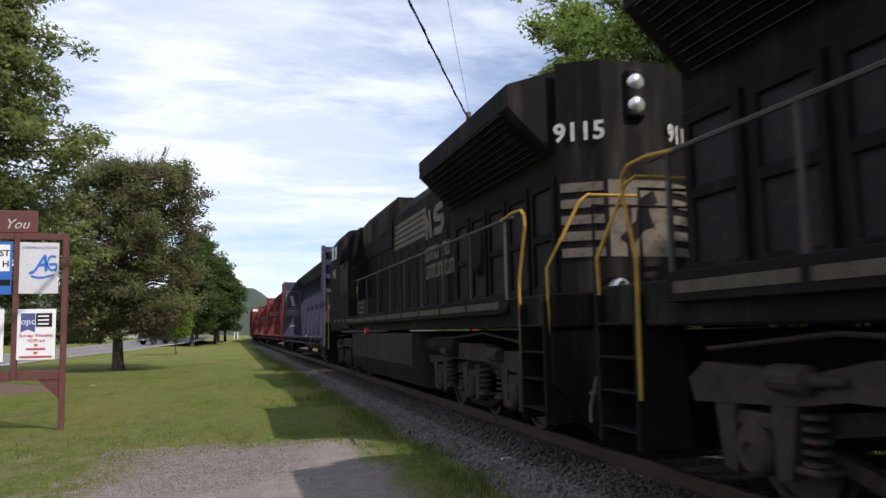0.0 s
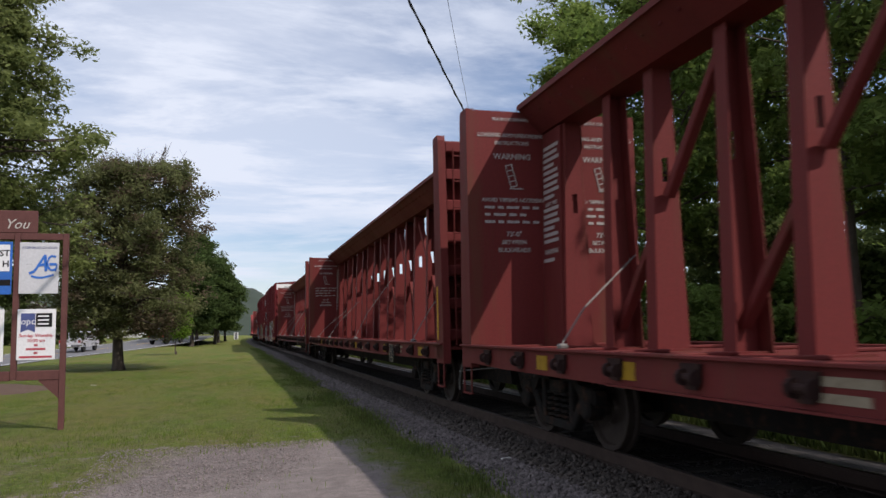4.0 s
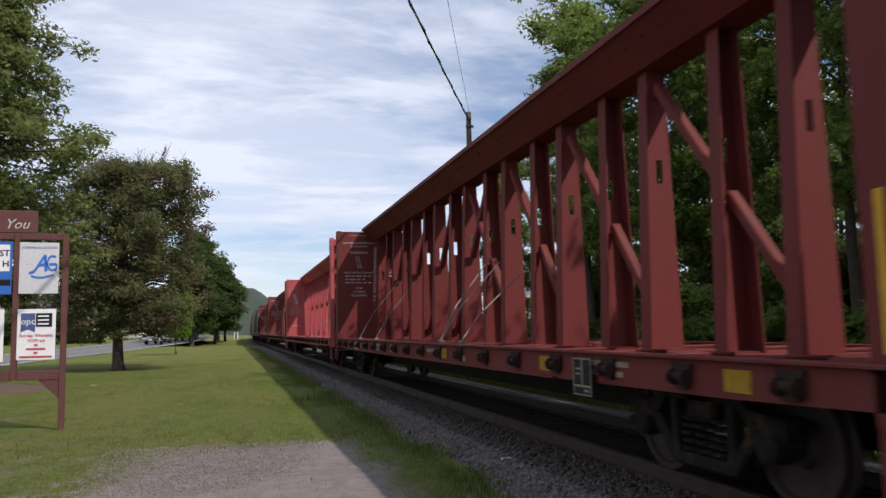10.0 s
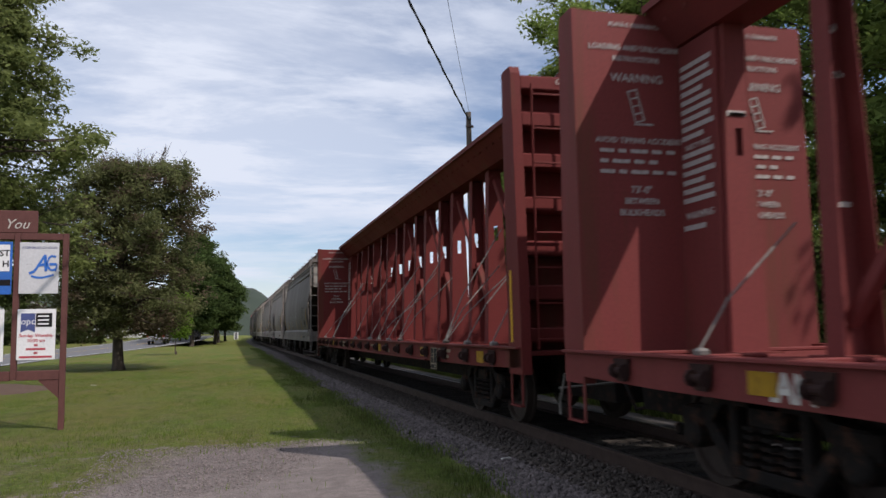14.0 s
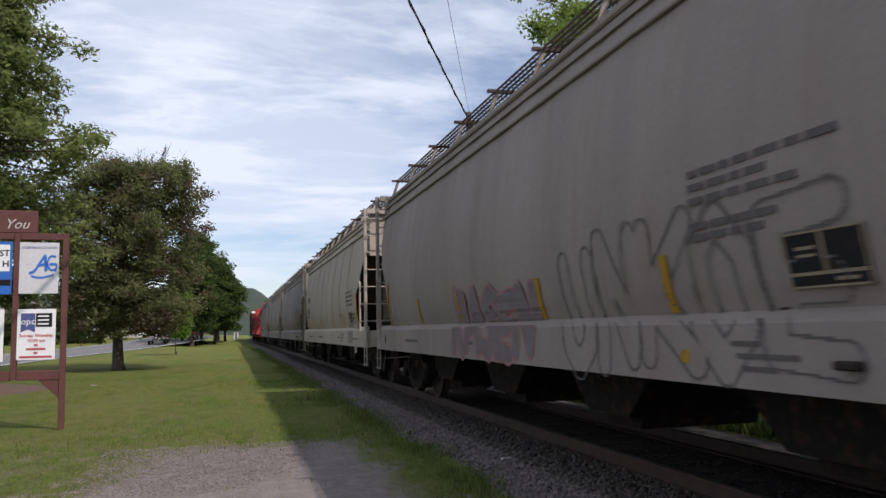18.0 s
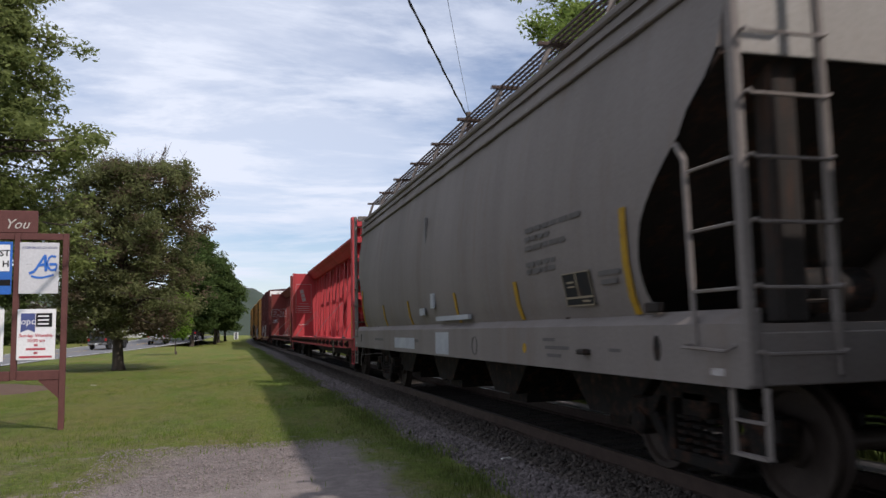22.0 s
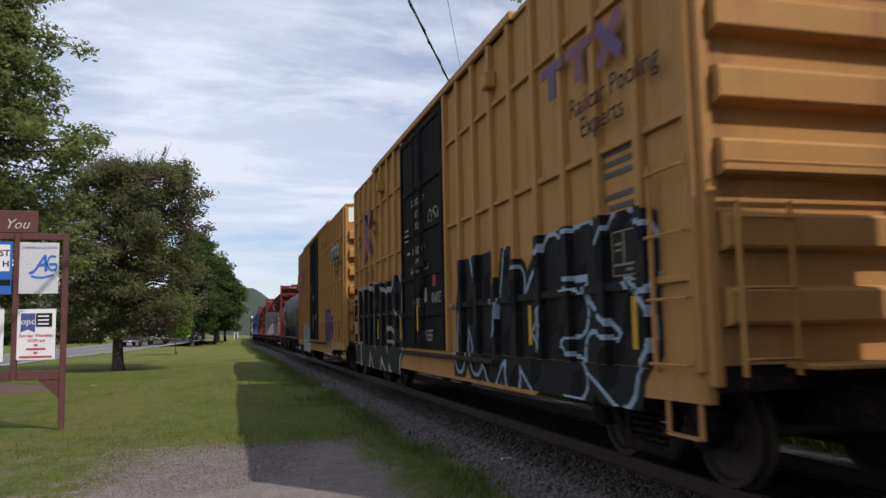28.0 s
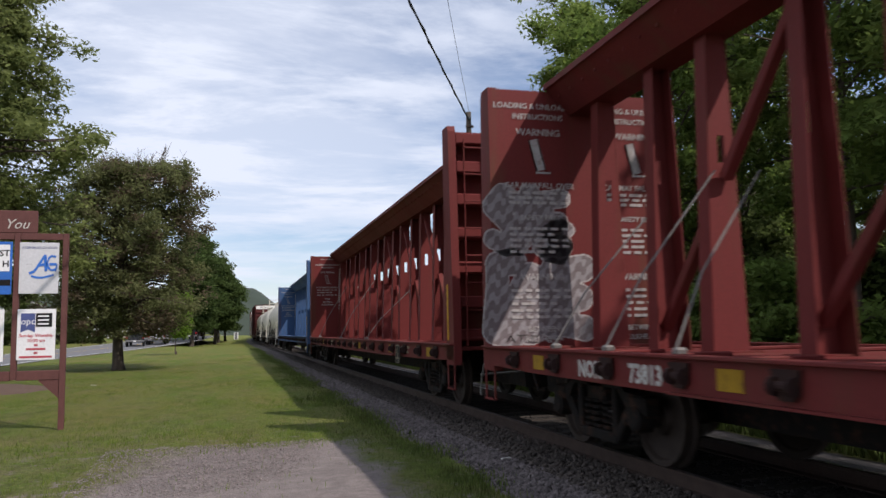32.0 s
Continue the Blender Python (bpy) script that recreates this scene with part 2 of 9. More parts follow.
# ---- mesh helpers ----
class Geo:
    def __init__(self):
        self.v, self.f = [], []

    def add(self, verts, faces):
        o = len(self.v)
        self.v.extend(tuple(p) for p in verts)
        self.f.extend(tuple(i + o for i in f) for f in faces)
        return self

    def box(self, x0, x1, y0, y1, z0, z1, c=0.0, m=None):
        if x0 > x1: x0, x1 = x1, x0
        if y0 > y1: y0, y1 = y1, y0
        if z0 > z1: z0, z1 = z1, z0
        c = min(c, (x1 - x0) * 0.45, (y1 - y0) * 0.45, (z1 - z0) * 0.45)
        vs, fs = [], []
        if c <= 0:
            vs = [(x, y, z) for z in (z0, z1) for y in (y0, y1) for x in (x0, x1)]
            fs = [(0, 2, 3, 1), (4, 5, 7, 6), (0, 1, 5, 4), (2, 6, 7, 3), (0, 4, 6, 2), (1, 3, 7, 5)]
        else:
            lo, hi = (x0, y0, z0), (x1, y1, z1)
            idx = {}
            for sx in (0, 1):
                for sy in (0, 1):
                    for sz in (0, 1):
                        s = (sx, sy, sz)
                        for a in range(3):
                            p = [(hi[k] if s[k] else lo[k]) for k in range(3)]
                            for k in range(3):
                                if k != a:
                                    p[k] += -c if s[k] else c
                            idx[(s, a)] = len(vs)
                            vs.append(tuple(p))
            for a in range(3):
                b, d = (a + 1) % 3, (a + 2) % 3
                for sa in (0, 1):
                    ring = []
                    for sb, sd in ((0, 0), (1, 0), (1, 1), (0, 1)):
                        s = [0, 0, 0]
                        s[a], s[b], s[d] = sa, sb, sd
                        ring.append(idx[(tuple(s), a)])
                    fs.append(tuple(ring if sa else ring[::-1]))
                for sb in (0, 1):
                    for sd in (0, 1):
                        s0, s1 = [0, 0, 0], [0, 0, 0]
                        s0[a], s1[a] = 0, 1
                        s0[b] = s1[b] = sb
                        s0[d] = s1[d] = sd
                        q = [idx[(tuple(s0), b)], idx[(tuple(s1), b)], idx[(tuple(s1), d)], idx[(tuple(s0), d)]]
                        fs.append(tuple(q if sb != sd else q[::-1]))
            for s in [(a, b, d) for a in (0, 1) for b in (0, 1) for d in (0, 1)]:
                q = [idx[(s, 0)], idx[(s, 1)], idx[(s, 2)]]
                fs.append(tuple(q if sum(s) % 2 else q[::-1]))
        if m is not None:
            vs = [m @ Vector(p) for p in vs]
        return self.add(vs, fs)

    def bar(self, p, q, w, h, up=(0, 0, 1), c=0.0):
        p, q = Vector(p), Vector(q)
        d = q - p
        L = d.length
        d.normalize()
        u = Vector(up)
        if abs(d.dot(u)) > 0.99:
            u = Vector((1, 0, 0))
        s = d.cross(u).normalized()
        u = s.cross(d)
        m = Matrix.Translation(p) @ Matrix((s, d, u)).transposed().to_4x4()
        return self.box(-w / 2, w / 2, 0, L, -h / 2, h / 2, c, m)

    def tube(self, pts, r, n=6, r1=None, cap=True):
        pts = [Vector(p) for p in pts]
        r1 = r if r1 is None else r1
        vs, fs = [], []
        side = None
        for i, p in enumerate(pts):
            d = (pts[min(i + 1, len(pts) - 1)] - pts[max(i - 1, 0)]).normalized()
            if side is None:
                side = d.cross(Vector((0.3, 0.2, 1)) if abs(d.z) < 0.9 else Vector((1, 0.1, 0))).normalized()
            else:
                side = (side - d * side.dot(d)).normalized()
            up = d.cross(side)
            rr = r + (r1 - r) * i / max(1, len(pts) - 1)
            for k in range(n):
                a = 2 * math.pi * k / n
                vs.append(p + (side * math.cos(a) + up * math.sin(a)) * rr)
        for i in range(len(pts) - 1):
            for k in range(n):
                k2 = (k + 1) % n
                fs.append((i * n + k, (i + 1) * n + k, (i + 1) * n + k2, i * n + k2))
        if cap:
            fs.append(tuple(range(n)))
            fs.append(tuple(range((len(pts) - 1) * n, len(pts) * n))[::-1])
        return self.add(vs, fs)

    def prism(self, poly, axis, a, b):
        """Extrudes a 2D outline from a to b along an axis."""
        n = len(poly)
        put = {"x": lambda u, v, w: (w, u, v), "y": lambda u, v, w: (u, w, v), "z": lambda u, v, w: (u, v, w)}[axis]
        vs = [put(u, v, a) for u, v in poly] + [put(u, v, b) for u, v in poly]
        fs = [tuple(range(n)), tuple(range(n, 2 * n))[::-1]] + [(i, i + n, (i + 1) % n + n, (i + 1) % n) for i in range(n)]
        return self.add(vs, fs)

    def lathe(self, prof, axis="x", n=24, centre=(0, 0, 0)):
        vs, fs = [], []
        for a, r in prof:
            for k in range(n):
                t = 2 * math.pi * k / n
                c, s = r * math.cos(t), r * math.sin(t)
                p = {"x": (a, c, s), "y": (s, a, c), "z": (c, s, a)}[axis]
                vs.append(tuple(p[i] + centre[i] for i in range(3)))
        m = len(prof)
        for i in range(m - 1):
            for k in range(n):
                k2 = (k + 1) % n
                fs.append((i * n + k, i * n + k2, (i + 1) * n + k2, (i + 1) * n + k))
        if prof[0][1] > 1e-6:
            fs.append(tuple(range(n))[::-1])
        if prof[-1][1] > 1e-6:
            fs.append(tuple(range((m - 1) * n, m * n)))
        return self.add(vs, fs)

    def mesh(self, name, smooth=False):
        me = bpy.data.meshes.new(name)
        me.from_pydata(self.v, [], self.f)
        bm = bmesh.new()
        bm.from_mesh(me)
        bmesh.ops.recalc_face_normals(bm, faces=bm.faces)
        bm.to_mesh(me)
        bm.free()
        if smooth:
            me.polygons.foreach_set("use_smooth", [True] * len(me.polygons))
            me.set_sharp_from_angle(angle=radians(40))
        return me


KEPT = {}


def part(name, shape, mat, parent=None, label="", at=None, smooth=False, key=None):
    """Links one mesh object under a thing or under a part. shape: a Geo, a mesh, or a function that makes a Geo, kept under its key."""
    if callable(shape):
        k = key or name
        if k not in KEPT:
            KEPT[k] = shape().mesh(name, smooth)
        me = KEPT[k]
    elif isinstance(shape, Geo):
        me = shape.mesh(name, smooth)
    else:
        me = shape
    m = MAT[mat] if isinstance(mat, str) else mat
    if not me.materials:
        me.materials.append(m)
    ob = new(name, me)
    ob.material_slots[0].link = "OBJECT"
    ob.material_slots[0].material = m
    if parent is not None:
        ob.parent = parent
    if at is not None:
        ob.matrix_basis = at if isinstance(at, Matrix) else Matrix.Translation(at)
    if label:
        ob["label"] = label
    return ob


def letters(body, size, key=None, bold=0.0, spacing=1.0):
    k = ("text", body, size, bold, spacing)
    if k not in KEPT:
        cu = bpy.data.curves.new("lettering", "FONT")
        cu.body, cu.size, cu.extrude, cu.offset, cu.resolution_u = body, size, 0.001, bold, 2
        cu.space_character = spacing
        cu.align_x, cu.align_y = "CENTER", "CENTER"
        ob = bpy.data.objects.new("lettering", cu)
        scene.collection.objects.link(ob)
        bpy.context.view_layer.update()
        me = bpy.data.meshes.new_from_object(ob.evaluated_get(bpy.context.evaluated_depsgraph_get()))
        bpy.data.objects.remove(ob)
        bpy.data.curves.remove(cu)
        KEPT[k] = me
    return KEPT[k]


def on_side(x, y, z, lean=0.0):
    """A plane on a car's side that faces -x: text runs along -y."""
    return Matrix.Translation((x, y, z)) @ Matrix(((0, 0, -1), (-1, 0, 0), (0, 1, 0))).to_4x4() @ pose(0, 0, 0, lean, 0, 0)


def on_end(x, y, z):
    """A plane that faces -y: text runs along +x."""
    return Matrix.Translation((x, y, z)) @ Matrix(((1, 0, 0), (0, 0, -1), (0, 1, 0))).to_4x4()


def thing(name, label, category, group="", kind="", at=None):
    ob = tagged(new(name), label, category, group, kind)
    ob.empty_display_size = 0.3
    if at is not None:
        ob.matrix_basis = at if isinstance(at, Matrix) else Matrix.Translation(at)
    return ob
# ---- the train ----
TRACK_X, RAIL_Z = 4.8, 0.2
WHEELS, CARS = [], []


def wheelset_geo():
    g = Geo()
    for s in (-1, 1):
        x = 0.72 * s
        g.lathe([(x - 0.02 * s, 0.06), (x - 0.02 * s, 0.16), (x, 0.17), (x + 0.01 * s, 0.38), (x - 0.03 * s, 0.40), (x - 0.035 * s, 0.482), (x + 0.0 * s, 0.482), (x + 0.012 * s, 0.457), (x + 0.10 * s, 0.452), (x + 0.10 * s, 0.40), (x + 0.06 * s, 0.38), (x + 0.05 * s, 0.17), (x + 0.10 * s, 0.15), (x + 0.10 * s, 0.06)], "x", 28)
    g.lathe([(-1.0, 0.075), (1.0, 0.075)], "x", 12)
    return g


def truck_geo(axles, pitch):
    """Cast side frames with springs, bolster and bearing boxes."""
    g = Geo()
    half = pitch * (axles - 1) / 2
    for s in (-1, 1):
        x = 0.98 * s
        top = [(-half - 0.18, 0.50), (-half - 0.18, 0.66), (-half + 0.22, 0.70), (-0.45, 0.86), (0.45, 0.86), (half - 0.22, 0.70), (half + 0.18, 0.66), (half + 0.18, 0.50), (half - 0.2, 0.53), (0.5, 0.72), (-0.5, 0.72), (-half + 0.2, 0.53)]
        g.prism(top, "x", x - 0.07, x + 0.07)
        g.bar((x, -half + 0.15, 0.58), (x, -0.42, 0.22), 0.13, 0.12, c=0.02)
        g.bar((x, half - 0.15, 0.58), (x, 0.42, 0.22), 0.13, 0.12, c=0.02)
        g.box(x - 0.07, x + 0.07, -0.46, 0.46, 0.16, 0.27, 0.02)
        for y in (-0.40, 0.40):
            g.box(x - 0.06, x + 0.06, y - 0.05, y + 0.05, 0.25, 0.80, 0.015)
        for y in (-0.21, 0.0, 0.21):
            for k in range(5):
                g.lathe([(0.29 + k * 0.065, 0.085), (0.32 + k * 0.065, 0.085)], "z", 8, (x, y, 0))
        for a in range(axles):
            y = -half + a * pitch
            g.lathe([(x - 0.06 * s, 0.13), (x + 0.1 * s, 0.13), (x + 0.13 * s, 0.09)], "x", 12, (0, y, 0.457))
            g.box(x - 0.09, x + 0.09, y - 0.14, y + 0.14, 0.52, 0.68, 0.02)
    g.box(-1.05, 1.05, -0.2, 0.2, 0.56, 0.80, 0.03)
    for a in range(axles):
        y = -half + a * pitch
        g.box(-0.9, 0.9, y + 0.50, y + 0.58, 0.36, 0.46, 0.02)
        for s in (-0.74, 0.74):
            g.box(s - 0.05, s + 0.05, y + 0.46, y + 0.52, 0.30, 0.60, 0.02)
    return g


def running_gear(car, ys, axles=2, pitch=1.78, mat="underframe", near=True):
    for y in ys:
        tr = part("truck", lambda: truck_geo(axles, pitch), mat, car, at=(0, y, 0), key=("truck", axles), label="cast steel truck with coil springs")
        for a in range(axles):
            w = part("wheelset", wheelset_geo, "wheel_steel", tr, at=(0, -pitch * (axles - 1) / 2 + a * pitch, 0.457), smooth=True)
            if near:
                WHEELS.append((w, car, y))


def coupler_geo():
    g = Geo()
    g.box(-0.09, 0.09, -1.0, -0.2, 0.78, 0.94, 0.02)
    g.prism([(-0.16, -0.28), (0.12, -0.28), (0.17, -0.08), (0.16, 0.1), (0.02, 0.12), (0.0, -0.05), (-0.13, -0.06)], "z", 0.72, 1.0)
    g.tube([(0.2, -0.45, 0.78), (0.24, -0.2, 0.55), (0.26, -0.02, 0.38), (0.2, 0.14, 0.42)], 0.022, 6)
    return g


def lever_geo():
    g = Geo()
    g.tube([(-1.38, -0.62, 0.86), (-1.40, -0.5, 0.55), (-1.40, -0.5, 0.42)], 0.014, 5)
    g.tube([(-1.40, -0.5, 0.70), (-0.5, -0.45, 0.74), (-0.2, -0.35, 0.9)], 0.014, 5)
    return g


def couplers(car, half, mat="underframe"):
    for s in (1, -1):
        m = Matrix.Translation((0, s * half, 0)) @ pose(0, 0, 0, 0, 0, 0 if s > 0 else 180)
        part("coupler", coupler_geo, mat, car, at=m)
        part("uncoupling_lever", lever_geo, "cable", car, at=m)


def rungs_geo(x0, x1, y, z0, z1, n, rail=True, r=0.014):
    g = Geo()
    for i in range(n):
        z = z0 + (z1 - z0) * i / max(1, n - 1)
        g.tube([(x0, y + 0.07, z), (x0, y, z), (x1, y, z), (x1, y + 0.07, z)], r, 5)
    if rail:
        for x in (x0, x1):
            g.bar((x, y + 0.03, z0 - 0.12), (x, y + 0.03, z1 + 0.12), 0.05, 0.012)
    return g


def side_rungs_geo(x, y0, y1, z0, z1, n, r=0.014):
    g = Geo()
    for i in range(n):
        z = z0 + (z1 - z0) * i / max(1, n - 1)
        g.tube([(x + 0.08, y0, z), (x, y0, z), (x, y1, z), (x + 0.08, y1, z)], r, 5)
    return g


def step_geo(x, y0, y1, z0, z1):
    g = Geo()
    for y in (y0, y1):
        g.bar((x, y, z0), (x, y, z1), 0.05, 0.014)
    g.bar((x, y0, z0), (x, y1, z0), 0.06, 0.02)
    return g


def bars(car, rows, x, mat):
    """Unreadable lettering as plain bars: rows of (y0, y1, z, height), each bar a part."""
    for y0, y1, z, h in rows:
        part("lettering_bar", lambda: Geo().box(-0.002, 0.002, -(y1 - y0) / 2, (y1 - y0) / 2, -h / 2, h / 2), mat, car, at=(x, (y0 + y1) / 2, z), key=("bar", round(y1 - y0, 2), round(h, 3)))


GLYPHS = [[[(0.9, 1), (0.1, 0.95), (0.1, 0.05), (0.9, 0)], [(0.1, 0.5), (0.75, 0.5)]], [[(0.9, 0.85), (0.5, 1), (0.1, 0.75), (0.85, 0.35), (0.6, 0), (0.05, 0.12)]], [[(0.1, 0), (0.12, 1), (0.85, 0.05), (0.9, 1)]], [[(0.1, 0), (0.1, 1), (0.8, 0.85), (0.75, 0.55), (0.15, 0.5), (0.95, -0.05)]], [[(0.1, 0), (0.12, 1)], [(0.9, 1), (0.15, 0.45), (0.95, -0.02)]], [[(0.0, 0), (0.5, 1.05), (1, 0)], [(0.25, 0.4), (0.78, 0.4)]], [[(0.5, 0), (0.08, 0.3), (0.12, 0.8), (0.5, 1), (0.9, 0.75), (0.9, 0.25), (0.5, 0)]], [[(0.05, 0), (0.15, 1), (0.5, 0.4), (0.85, 1), (0.98, 0)]], [[(0.0, 0.95), (1, 1)], [(0.5, 1), (0.45, -0.05)]], [[(0.08, 1), (0.12, 0.2), (0.5, -0.02), (0.9, 0.2), (0.92, 1)]]]


def spray(surf, seed, w, h, n, cats, cell=0.024, fat=0.14, rim=0.05, slant=0.12, drop=0.07, taper=0.0, halo=0.0, mottle=0.35, freq=1.0, word=""):
    """Bubble letters painted on an uneven surface: surf(u, v) gives its depth. Returns the fill, shade and outline as strips."""
    rnd = random.Random(seed)
    segs = []
    step = w / n
    for i in range(n):
        gl = GLYPHS["ESNRKAOMTU".index(word[i % len(word)]) if word else rnd.randrange(len(GLYPHS))]
        sx, sz, off = step * rnd.uniform(0.82, 1.0), h * rnd.uniform(0.72, 0.95), h * rnd.uniform(0.0, 0.12)
        for line in gl:
            pts = [(i * step + u * sx + v * slant * h, off + v * sz) for u, v in line]
            segs += list(zip(pts, pts[1:]))
    nu, nv = int((w + 0.4) / cell), int((h + 0.3) / cell)
    U, V = np.meshgrid((np.arange(nu) + 0.5) * cell - 0.2, (np.arange(nv) + 0.5) * cell - 0.15, indexing="ij")

    def dist(U, V):
        d = np.full(U.shape, 9.0)
        for (ax, ay), (bx, by) in segs:
            ex, ey = bx - ax, by - ay
            t = np.clip(((U - ax) * ex + (V - ay) * ey) / (ex * ex + ey * ey + 1e-9), 0, 1)
            d = np.minimum(d, np.hypot(U - ax - t * ex, V - ay - t * ey) / (1 + taper * (0.7 - 1.4 * np.abs(t))))
        return d
    d = dist(U, V)
    r = fat * h * (1 + 0.15 * np.sin(U * 3.1 + seed) * np.cos(V * 4.3))
    code = np.zeros(U.shape, int)
    if drop:
        code[dist(U + drop, V + drop * 0.6) < r + rim] = 2
    if halo:
        code[d < r + rim + halo] = 2
    code[d < r + rim] = 3
    code[d < r] = 1
    if len(cats) > 3:
        blob = np.sin(U * 5.3 * freq + seed) * np.cos(V * 6.1 * freq + U * 1.7) + 0.6 * np.sin(U * 11 * freq - V * 7 * freq)
        code[(code == 1) & (blob > mottle)] = 4
    out = {}
    edge = np.arange(nv + 1) * cell - 0.15
    depth = [[surf(U[i, j], V[i, j]) if code[i, j] else 0.0 for j in range(nv)] for i in range(nu)]

    def runs(c_of, x_of):
        j = 0
        while j < nv:
            c, x, k = c_of(j), x_of(j), j + 1
            while k < nv and c_of(k) == c and x_of(k) == x:
                k += 1
            if c and c <= len(cats) and cats[c - 1]:
                yield out.setdefault(c, Geo()), x, edge[j], edge[k]
            j = k
    for i in range(nu):
        col, u0, u1 = depth[i], U[i, 0] - cell / 2, U[i, 0] + cell / 2
        for g, x, v0, v1 in runs(lambda j: code[i, j], lambda j: col[j]):
            g.add([(x, -u0, v0), (x, -u1, v0), (x, -u1, v1), (x, -u0, v1)], [(0, 1, 2, 3)])
        if i + 1 < nu:
            # the paint goes round the flanks of ribs
            nxt = depth[i + 1]
            step_ = lambda j: code[i, j] and code[i + 1, j] and abs(col[j] - nxt[j]) > 0.02
            for g, x, v0, v1 in runs(lambda j: (code[i, j] if col[j] < nxt[j] else code[i + 1, j]) if step_(j) else 0, lambda j: (col[j], nxt[j])):
                g.add([(x[0], -u1, v0), (x[1], -u1, v0), (x[1], -u1, v1), (x[0], -u1, v1)], [(0, 1, 2, 3)])
    return out


NAMES = {1: "graffiti", 2: "graffiti_shade", 3: "graffiti_outline", 4: "graffiti_fill"}


def graffiti(car, seed, surf, y, z, w, h, n, cats, label, **k):
    """y: the edge of the piece that lies towards +y."""
    out = spray(lambda u, v: surf(y - u, z + v), seed, w, h, n, cats, **k)
    root = None
    for c in sorted(out):
        me = out[c].mesh(NAMES[c])
        if root is None:
            root = part(NAMES[c], me, cats[c - 1], car, label, at=(0, y, z))
            root["kind"] = "stuff"
        else:
            pc = part(NAMES[c], me, cats[c - 1], root)
            pc["kind"] = "stuff"
    return root


def chalk(car, txt, size, y, z, slant=0.2, x=-1.575, mat="stencil_white", bold=0.004):
    """Hand-sprayed words on a door: slanted letters."""
    me = letters(txt, size, bold=bold).copy()
    me.transform(Matrix(((1, slant, 0, 0), (0, 1, 0, 0), (0, 0, 1, 0), (0, 0, 0, 1))))
    return part("graffiti_lettering", me, mat, car, "white sprayed words on the door", at=on_side(x, y, z))


RIBS = {}


def box_side(car):
    ys, belts, d0, d1 = RIBS[car]

    def surf(y, z):
        if d0 < y < d1 and z > 1.0:
            return -1.572
        if z < 1.0:
            return -1.549
        if any(abs(y - r) < 0.064 for r in ys):
            return -1.584
        if any(abs(z - b) < 0.034 for b in belts):
            return -1.556
        return -1.504
    return surf


# centerbeam flatcar
CB_IN, POST_0, POST_D = 11.13, -10.4125, 1.225


def post_geo(way):
    """A tapered channel across the car with a slot in its web; its flanges point along the car, towards +y or -y."""
    g = Geo()
    zb, zt, wb, wt, s0, s1 = 1.06, 4.32, 0.205, 0.11, 2.98, 3.26
    half = lambda z: wb + (wt - wb) * (z - zb) / (zt - zb)
    for z0, z1 in ((zb, s0), (s1, zt)):
        g.prism([(-half(z0), z0), (half(z0), z0), (half(z1), z1), (-half(z1), z1)], "y", -0.008, 0.008)
    for s in (-1, 1):
        g.prism([(s * 0.04, s0), (s * half(s0), s0), (s * half(s1), s1), (s * 0.04, s1)], "y", -0.008, 0.008)
        g.bar((s * wb, way * 0.10, zb), (s * wt, way * 0.085, zt), 0.02, 0.20, (0, 1, 0), 0.004)
    g.box(-wb - 0.05, wb + 0.05, -0.16, 0.16, zb, zb + 0.02)
    return g


def brace_geo():
    """A tube in two lengths from the head of a post, through the next one, to the foot of the second post."""
    g = Geo()
    top, low = Vector((0.0, -0.06, 4.12)), Vector((0.0, -2 * POST_D + 0.04, 1.32))
    for a, b in ((0.0, 0.47), (0.53, 1.0)):
        g.bar(top.lerp(low, a), top.lerp(low, b), 0.11, 0.12, (1, 0, 0), 0.012)
    return g


def gusset_geo():
    return Geo().lathe([(-0.035, 0.0), (-0.035, 0.125), (-0.012, 0.13)], "y", 16, (0.0, 0.0, 4.1))


def end_panel_geo():
    return Geo().prism([(-0.25, 1.06), (0.25, 1.06), (0.17, 4.3), (-0.17, 4.3)], "y", 10.46, CB_IN - 0.003)


def bulkhead_geo():
    g = Geo()
    g.box(-1.4, 1.4, 0.0, 0.02, 1.06, 4.65)
    for s in (-1, 1):
        g.prism([(0.02, 0.78), (0.46, 0.78), (0.46, 1.3), (0.34, 4.58), (0.30, 4.67), (0.02, 4.67)], "x", s * 1.40, s * 1.27)
    return g


def crossbeam_geo():
    g = Geo()
    g.box(-1.265, 1.265, 0.025, 0.30, -0.095, 0.095, 0.02)
    g.box(-0.04, 0.04, 0.27, 0.31, -0.44, 0.1)
    return g


def winch_geo():
    g = Geo()
    g.lathe([(-0.16, 0.045), (-0.16, 0.10), (-0.13, 0.10), (-0.13, 0.05), (0.10, 0.05), (0.10, 0.10), (0.15, 0.10), (0.15, 0.04)], "y", 10, (0, 0, 0))
    g.prism([(-0.2, 0.16), (0.2, 0.16), (0.17, -0.08), (0.1, -0.14), (-0.1, -0.14), (-0.17, -0.08)], "x", 0.02, 0.06)
    return g


